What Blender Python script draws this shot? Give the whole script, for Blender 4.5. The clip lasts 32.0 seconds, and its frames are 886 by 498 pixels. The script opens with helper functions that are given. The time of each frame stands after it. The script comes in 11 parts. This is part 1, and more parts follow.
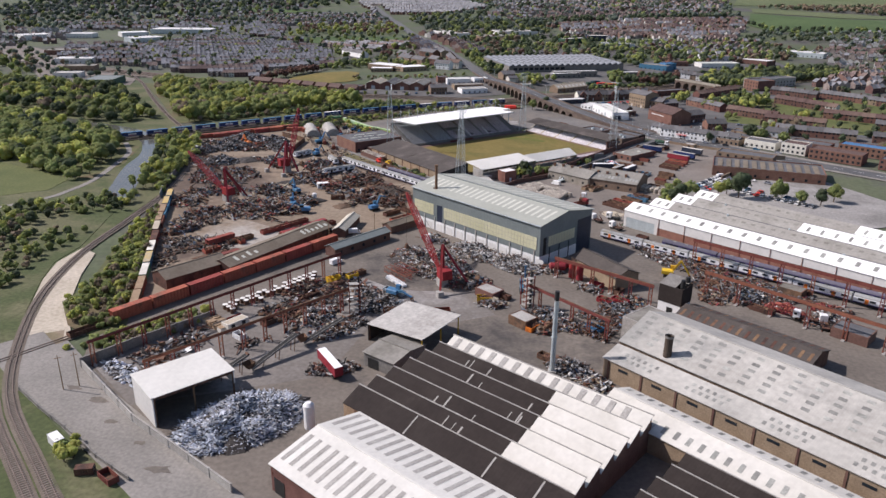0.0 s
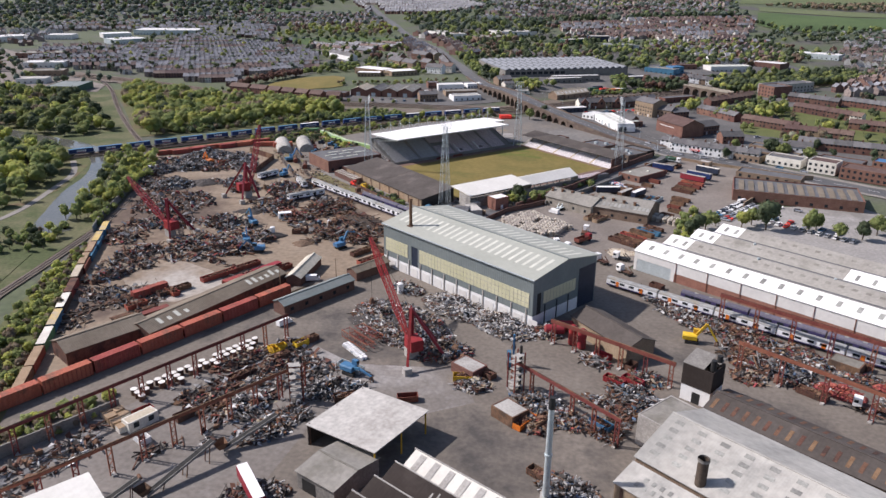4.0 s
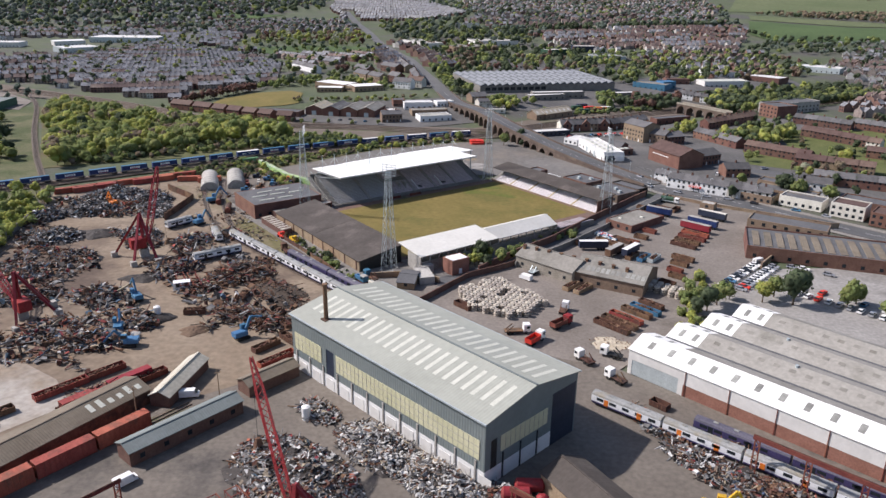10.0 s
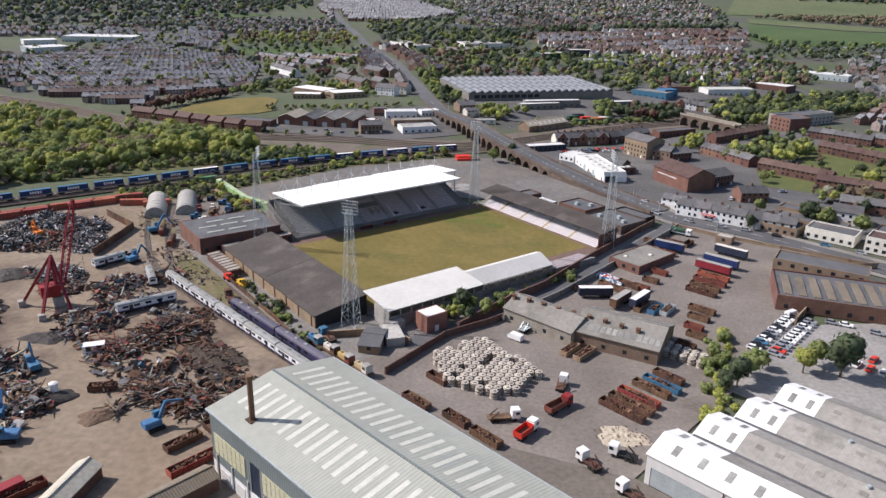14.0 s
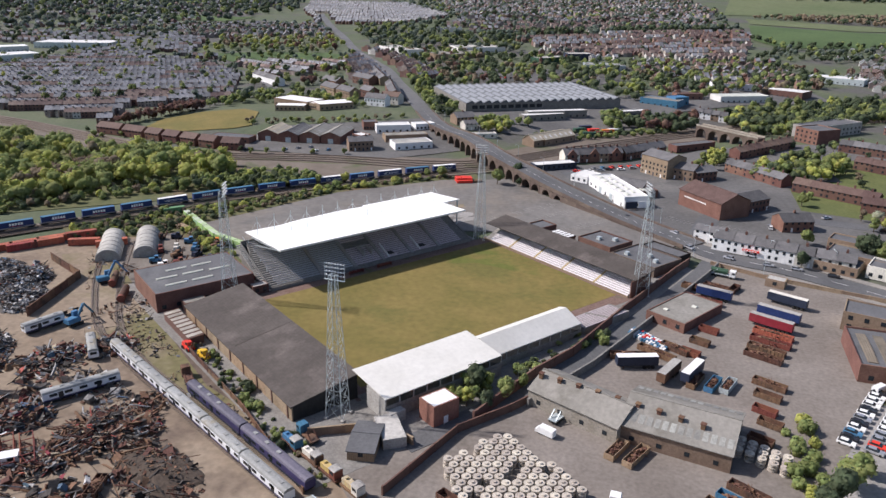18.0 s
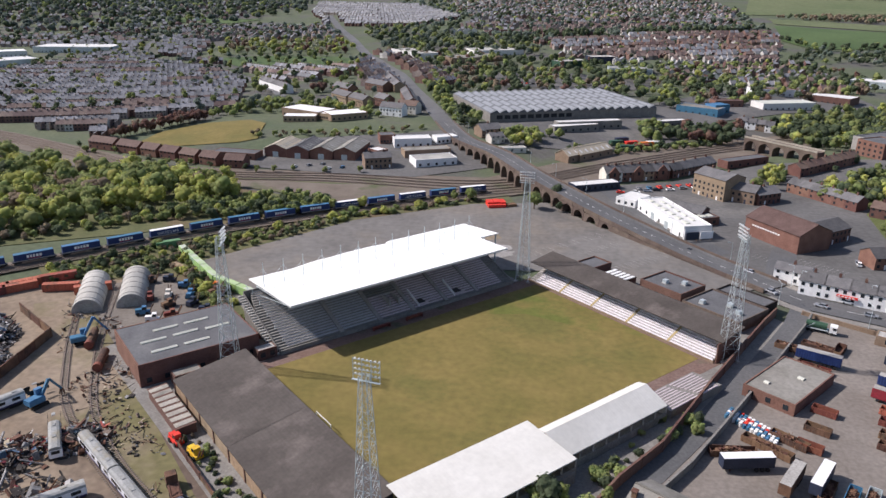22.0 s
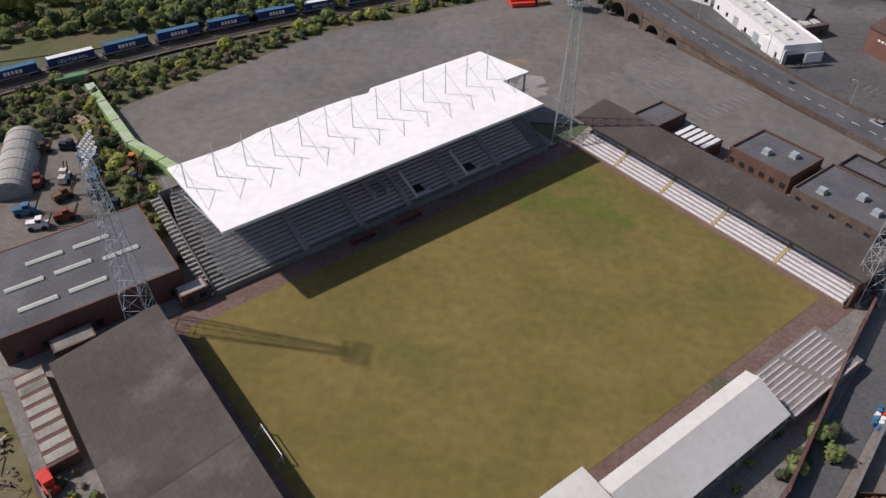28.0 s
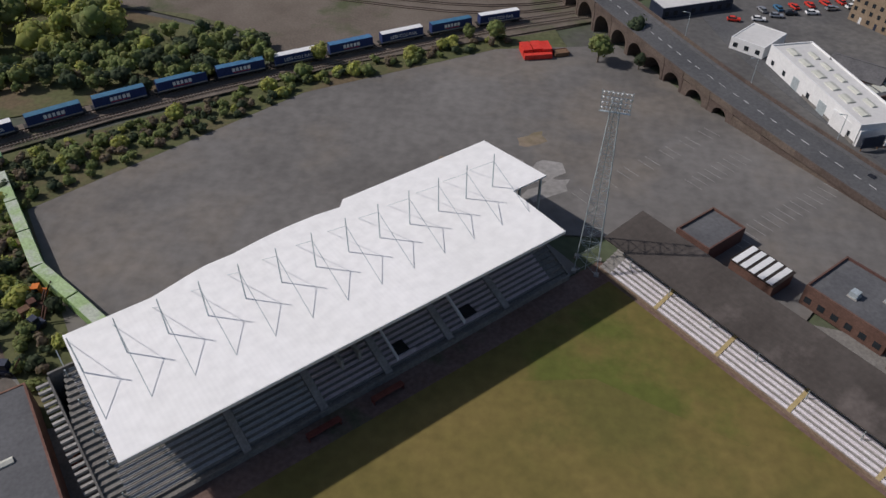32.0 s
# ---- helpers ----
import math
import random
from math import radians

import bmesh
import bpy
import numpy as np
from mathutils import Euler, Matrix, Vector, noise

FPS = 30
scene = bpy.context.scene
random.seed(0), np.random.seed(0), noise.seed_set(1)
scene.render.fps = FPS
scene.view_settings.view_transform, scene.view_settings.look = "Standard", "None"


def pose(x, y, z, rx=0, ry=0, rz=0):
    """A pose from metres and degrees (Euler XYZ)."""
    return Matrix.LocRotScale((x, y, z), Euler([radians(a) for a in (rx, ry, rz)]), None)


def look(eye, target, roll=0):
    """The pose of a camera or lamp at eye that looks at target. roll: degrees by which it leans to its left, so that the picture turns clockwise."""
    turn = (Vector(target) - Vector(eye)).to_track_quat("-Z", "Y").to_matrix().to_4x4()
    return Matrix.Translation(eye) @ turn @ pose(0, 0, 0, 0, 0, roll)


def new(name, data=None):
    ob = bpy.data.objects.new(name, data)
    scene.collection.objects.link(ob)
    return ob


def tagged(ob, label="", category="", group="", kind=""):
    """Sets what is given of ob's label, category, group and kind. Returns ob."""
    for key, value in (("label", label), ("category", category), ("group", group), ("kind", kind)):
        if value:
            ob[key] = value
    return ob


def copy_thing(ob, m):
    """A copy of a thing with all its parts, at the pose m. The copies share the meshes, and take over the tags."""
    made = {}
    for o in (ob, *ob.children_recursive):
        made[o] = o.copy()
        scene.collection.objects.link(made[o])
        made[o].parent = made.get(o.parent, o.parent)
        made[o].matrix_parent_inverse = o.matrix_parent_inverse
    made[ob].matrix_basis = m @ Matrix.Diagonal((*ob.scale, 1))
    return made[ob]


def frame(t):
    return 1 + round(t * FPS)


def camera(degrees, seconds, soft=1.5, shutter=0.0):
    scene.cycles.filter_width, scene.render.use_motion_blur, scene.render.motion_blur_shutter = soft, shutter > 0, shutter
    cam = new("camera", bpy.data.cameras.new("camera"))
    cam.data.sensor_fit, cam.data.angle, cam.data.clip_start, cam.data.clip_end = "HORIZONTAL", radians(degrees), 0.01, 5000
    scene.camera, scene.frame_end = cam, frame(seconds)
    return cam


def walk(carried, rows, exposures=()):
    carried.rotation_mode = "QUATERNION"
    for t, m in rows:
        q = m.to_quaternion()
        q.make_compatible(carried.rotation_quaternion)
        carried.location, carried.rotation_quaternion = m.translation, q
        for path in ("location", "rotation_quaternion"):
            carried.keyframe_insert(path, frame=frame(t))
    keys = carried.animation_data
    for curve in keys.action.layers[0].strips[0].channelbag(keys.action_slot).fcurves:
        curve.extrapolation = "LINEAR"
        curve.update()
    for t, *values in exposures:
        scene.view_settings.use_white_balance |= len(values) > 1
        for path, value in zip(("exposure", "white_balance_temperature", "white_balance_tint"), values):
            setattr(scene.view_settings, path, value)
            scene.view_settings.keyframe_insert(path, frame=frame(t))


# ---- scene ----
cam = camera(62.3, 32.0)
PATH = [
    (0, (29.983, -218.749, 105.818), (29.582, -216.92, 105.115), 0.6),
    (0.5, (29.607, -211.889, 105.809), (29.204, -210.061, 105.104), 0.6),
    (1, (28.943, -204.965, 105.754), (28.54, -203.138, 105.047), 0.5),
    (1.5, (28.492, -197.904, 105.653), (28.088, -196.076, 104.947), 0.5),
    (2, (27.926, -190.762, 105.587), (27.521, -188.935, 104.881), 0.4),
    (2.5, (27.658, -183.917, 105.496), (27.253, -182.091, 104.79), 0.5),
    (3, (27.162, -177.149, 105.431), (26.759, -175.321, 104.726), 0.5),
    (3.5, (27.054, -170.121, 105.432), (26.65, -168.294, 104.726), 0.5),
    (5.5, (27.886, -143.966, 105.674), (27.487, -142.139, 104.965), 0.5),
    (6, (27.912, -137.415, 105.763), (27.517, -135.586, 105.057), 0.6),
    (6.5, (28.119, -130.763, 105.818), (27.725, -128.934, 105.112), 0.5),
    (7, (28.059, -124.188, 105.806), (27.668, -122.356, 105.103), 0.6),
    (7.5, (28.041, -117.752, 105.637), (27.654, -115.919, 104.938), 0.6),
    (8, (27.81, -111.283, 105.315), (27.427, -109.448, 104.618), 0.6),
    (8.5, (27.583, -104.797, 105.132), (27.202, -102.96, 104.437), 0.8),
    (9, (27.178, -98.414, 105.053), (26.802, -96.576, 104.359), 0.8),
    (9.5, (27.028, -92.085, 105.073), (26.654, -90.246, 104.38), 0.8),
    (10, (26.485, -85.916, 105.036), (26.116, -84.077, 104.342), 0.8),
    (10.5, (26.298, -79.867, 104.991), (25.931, -78.027, 104.298), 0.9),
    (11, (25.996, -73.919, 104.922), (25.632, -72.078, 104.23), 0.9),
    (11.5, (25.85, -67.831, 104.971), (25.486, -65.99, 104.278), 0.9),
    (12, (25.358, -61.556, 105.045), (24.997, -59.714, 104.352), 0.9),
    (12.5, (24.789, -55.336, 105.077), (24.43, -53.494, 104.385), 1.0),
    (13, (23.921, -48.94, 105.008), (23.567, -47.098, 104.315), 1.1),
    (13.5, (23.113, -42.565, 104.599), (22.762, -40.721, 103.907), 1.2),
    (14, (22.272, -35.94, 104.264), (21.924, -34.096, 103.57), 1.3),
    (14.5, (21.411, -29.607, 103.999), (21.065, -27.763, 103.306), 1.5),
    (16.5, (15.562, -4.171, 104.362), (15.233, -2.325, 103.666), 1.3),
    (17, (13.467, 1.601, 104.43), (13.142, 3.448, 103.736), 1.2),
    (17.5, (10.891, 7.294, 104.321), (10.568, 9.142, 103.628), 1.1),
    (18, (8.052, 12.588, 104.175), (7.729, 14.437, 103.484), 1.0),
    (18.5, (5.052, 17.556, 104.06), (4.728, 19.405, 103.37), 0.9),
    (19, (2.074, 22.791, 103.947), (1.749, 24.64, 103.258), 0.8),
    (19.5, (-0.621, 27.924, 103.912), (-0.949, 29.772, 103.223), 0.7),
    (20, (-3.269, 33.324, 103.811), (-3.599, 35.172, 103.122), 0.7),
    (20.5, (-5.641, 39.098, 103.82), (-5.975, 40.945, 103.13), 0.7),
    (21, (-7.723, 44.991, 103.666), (-8.059, 46.839, 102.977), 0.7),
    (21.5, (-9.481, 51.27, 103.429), (-9.821, 53.117, 102.74), 0.6),
    (22, (-11.225, 57.678, 103.168), (-11.567, 59.524, 102.478), 0.7),
    (22.5, (-12.944, 64.353, 103.016), (-13.287, 66.198, 102.326), 0.6),
    (23, (-14.541, 71.412, 102.879), (-14.885, 73.257, 102.19), 0.6),
    (23.5, (-16.241, 78.606, 102.775), (-16.585, 80.451, 102.083), 0.6),
    (24, (-17.751, 85.475, 102.52), (-18.086, 87.265, 101.692), 0.7),
    (24.5, (-19.104, 92.377, 102.337), (-19.436, 94.146, 101.466), 0.7),
    (25, (-20.394, 99.793, 102.679), (-20.707, 101.462, 101.623), 0.7),
    (25.5, (-21.849, 106.685, 102.853), (-22.161, 108.353, 101.796), 0.5),
    (26, (-23.262, 113.229, 102.869), (-23.558, 114.824, 101.699), 0.5),
    (26.5, (-24.132, 119.812, 102.842), (-24.43, 121.405, 101.669), 0.4),
    (28.5, (-28.032, 145.545, 102.678), (-28.318, 147.027, 101.366), 0.3),
    (29, (-29.68, 152.12, 102.8), (-29.96, 153.601, 101.486), 0.5),
    (30, (-30.563, 165.517, 104.241), (-30.853, 166.984, 102.914), 0.7),
    (31, (-31.953, 179.608, 104.005), (-32.255, 181.067, 102.671), 0.5),
    (32, (-34.528, 193.119, 103.497), (-34.827, 194.58, 102.165), 0.4),
]
EXPOSURES = [(0, 0.36, 6300, 20), (6, 0.56, 6300, 19), (12, 0.48, 6300, 18), (20, 0.52, 6250, 18), (24, 0.38, 6400, 20), (26, 0.16, 6500, 21), (29, -0.16, 6400, 18), (31, -0.39, 6300, 16), (32, -0.44, 6300, 16)]
walk(cam, [(t, look(eye, target, roll)) for t, eye, target, roll in PATH], EXPOSURES)

# ---- light ----
world = bpy.data.worlds.new("sky")
scene.world = world
world.use_nodes = True
wn = world.node_tree.nodes
sky = wn.new("ShaderNodeTexSky")
sky.sky_type, sky.sun_disc = "NISHITA", False
sky.sun_elevation, sky.sun_rotation = radians(42), radians(270)
sky.air_density, sky.dust_density = 1.0, 1.5
world.node_tree.links.new(sky.outputs[0], wn["Background"].inputs[0])
wn["Background"].inputs[1].default_value = 0.082
sun_data = bpy.data.lights.new("sun", "SUN")
sun_data.energy, sun_data.angle, sun_data.color = 3.8, radians(1.2), (1.0, 0.955, 0.88)
sun = new("sun", sun_data)
sun.matrix_world = look((-740, 10, 680), (0, 0, 0))


# ---- materials ----
def mat(name, a, b, scale=0.4, fine=3.0, rough=0.85, metal=0.0, bump=0.3, rand=0.0, ribs=0.0, axis="X", spots=None, cut=0.6, world_space=False, ribdepth=0.5, grain=0.16):
    """Two colours mixed by coarse noise, darkened and lightened by fine grain; ribs: corrugations a metre; spots: a third colour in patches."""
    m = bpy.data.materials.new(name)
    m.use_nodes = True
    nt = m.node_tree
    n, l = nt.nodes, nt.links
    bs = n["Principled BSDF"]
    bs.inputs["Roughness"].default_value, bs.inputs["Metallic"].default_value = rough, metal
    bs.inputs["Specular IOR Level"].default_value = 0.3
    if world_space:
        vec = n.new("ShaderNodeNewGeometry").outputs["Position"]
    else:
        vec = n.new("ShaderNodeTexCoord").outputs["Object"]
    info = n.new("ShaderNodeObjectInfo")
    if not world_space:
        sh = n.new("ShaderNodeVectorMath")
        sh.operation = "MULTIPLY_ADD"
        l.new(info.outputs["Random"], sh.inputs[0])
        sh.inputs[1].default_value = (37, 53, 11)
        l.new(vec, sh.inputs[2])
        nvec = sh.outputs[0]
    else:
        nvec = vec
    n1 = n.new("ShaderNodeTexNoise")
    n1.inputs["Scale"].default_value, n1.inputs["Detail"].default_value, n1.inputs["Roughness"].default_value = scale, 5, 0.6
    l.new(nvec, n1.inputs["Vector"])
    n2 = n.new("ShaderNodeTexNoise")
    n2.inputs["Scale"].default_value, n2.inputs["Detail"].default_value = fine, 3
    l.new(nvec, n2.inputs["Vector"])
    r1 = n.new("ShaderNodeMapRange")
    r1.inputs["From Min"].default_value, r1.inputs["From Max"].default_value = 0.32, 0.68
    l.new(n1.outputs["Fac"], r1.inputs["Value"])
    mix = n.new("ShaderNodeMix")
    mix.data_type = "RGBA"
    mix.inputs["A"].default_value, mix.inputs["B"].default_value = (*a, 1), (*b, 1)
    l.new(r1.outputs[0], mix.inputs["Factor"])
    col = mix.outputs["Result"]
    if spots:
        n3 = n.new("ShaderNodeTexNoise")
        n3.inputs["Scale"].default_value, n3.inputs["Detail"].default_value, n3.inputs["Roughness"].default_value = scale * 0.45, 7, 0.65
        l.new(nvec, n3.inputs["Vector"])
        r3 = n.new("ShaderNodeMapRange")
        r3.inputs["From Min"].default_value, r3.inputs["From Max"].default_value = cut - 0.05, cut + 0.06
        l.new(n3.outputs["Fac"], r3.inputs["Value"])
        mx = n.new("ShaderNodeMix")
        mx.data_type = "RGBA"
        l.new(r3.outputs[0], mx.inputs["Factor"])
        l.new(col, mx.inputs["A"])
        mx.inputs["B"].default_value = (*spots, 1)
        col = mx.outputs["Result"]
    hs = n.new("ShaderNodeHueSaturation")
    vr = n.new("ShaderNodeMapRange")
    vr.inputs["From Min"].default_value, vr.inputs["From Max"].default_value = 0.3, 0.7
    vr.inputs["To Min"].default_value, vr.inputs["To Max"].default_value = 1 - grain, 1 + grain
    l.new(n2.outputs["Fac"], vr.inputs["Value"])
    if rand:
        ml = n.new("ShaderNodeMapRange")
        ml.inputs["To Min"].default_value, ml.inputs["To Max"].default_value = 1 - rand, 1 + rand
        l.new(info.outputs["Random"], ml.inputs["Value"])
        mm = n.new("ShaderNodeMath")
        mm.operation = "MULTIPLY"
        l.new(ml.outputs[0], mm.inputs[0])
        l.new(vr.outputs[0], mm.inputs[1])
        l.new(mm.outputs[0], hs.inputs["Value"])
        hr = n.new("ShaderNodeMapRange")
        hr.inputs["To Min"].default_value, hr.inputs["To Max"].default_value = 0.5 - 0.06 * rand, 0.5 + 0.06 * rand
        l.new(info.outputs["Random"], hr.inputs["Value"])
        l.new(hr.outputs[0], hs.inputs["Hue"])
    else:
        l.new(vr.outputs[0], hs.inputs["Value"])
    l.new(col, hs.inputs["Color"])
    l.new(hs.outputs[0], bs.inputs["Base Color"])
    bp = n.new("ShaderNodeBump")
    bp.inputs["Strength"].default_value, bp.inputs["Distance"].default_value = bump, 0.15
    l.new(n2.outputs["Fac"], bp.inputs["Height"])
    normal = bp.outputs[0]
    if ribs:
        wv = n.new("ShaderNodeTexWave")
        wv.bands_direction = axis
        wv.inputs["Scale"].default_value = ribs * 0.314
        l.new(vec, wv.inputs["Vector"])
        b2 = n.new("ShaderNodeBump")
        b2.inputs["Strength"].default_value, b2.inputs["Distance"].default_value = ribdepth, 0.12
        l.new(wv.outputs["Fac"], b2.inputs["Height"])
        l.new(normal, b2.inputs["Normal"])
        normal = b2.outputs[0]
    l.new(normal, bs.inputs["Normal"])
    return m


def islands(m, spread=0.35):
    """Lets each joined piece of a mesh take its own brightness."""
    nt = m.node_tree
    hs = next(x for x in nt.nodes if x.type == "HUE_SAT")
    geo = nt.nodes.new("ShaderNodeNewGeometry")
    mr = nt.nodes.new("ShaderNodeMapRange")
    mr.inputs["To Min"].default_value, mr.inputs["To Max"].default_value = 1 - spread, 1 + spread
    nt.links.new(geo.outputs["Random Per Island"], mr.inputs["Value"])
    mm = nt.nodes.new("ShaderNodeMath")
    mm.operation = "MULTIPLY"
    nt.links.new(mr.outputs[0], mm.inputs[0])
    old = hs.inputs["Value"].links[0].from_socket
    nt.links.new(old, mm.inputs[1])
    nt.links.new(mm.outputs[0], hs.inputs["Value"])
    sr = nt.nodes.new("ShaderNodeMapRange")
    sr.inputs["To Min"].default_value, sr.inputs["To Max"].default_value = 0.48, 0.52
    nt.links.new(geo.outputs["Random Per Island"], sr.inputs["Value"])
    nt.links.new(sr.outputs[0], hs.inputs["Hue"])
    return m


def translucent(m, share=0.46):
    """Leaves: part of the light passes through them."""
    n, l = m.node_tree.nodes, m.node_tree.links
    bs, out = n["Principled BSDF"], n["Material Output"]
    tr, mx = n.new("ShaderNodeBsdfTranslucent"), n.new("ShaderNodeMixShader")
    l.new(bs.inputs["Base Color"].links[0].from_socket, tr.inputs["Color"])
    mx.inputs[0].default_value = share
    l.new(bs.outputs[0], mx.inputs[1])
    l.new(tr.outputs[0], mx.inputs[2])
    l.new(mx.outputs[0], out.inputs["Surface"])
    return m


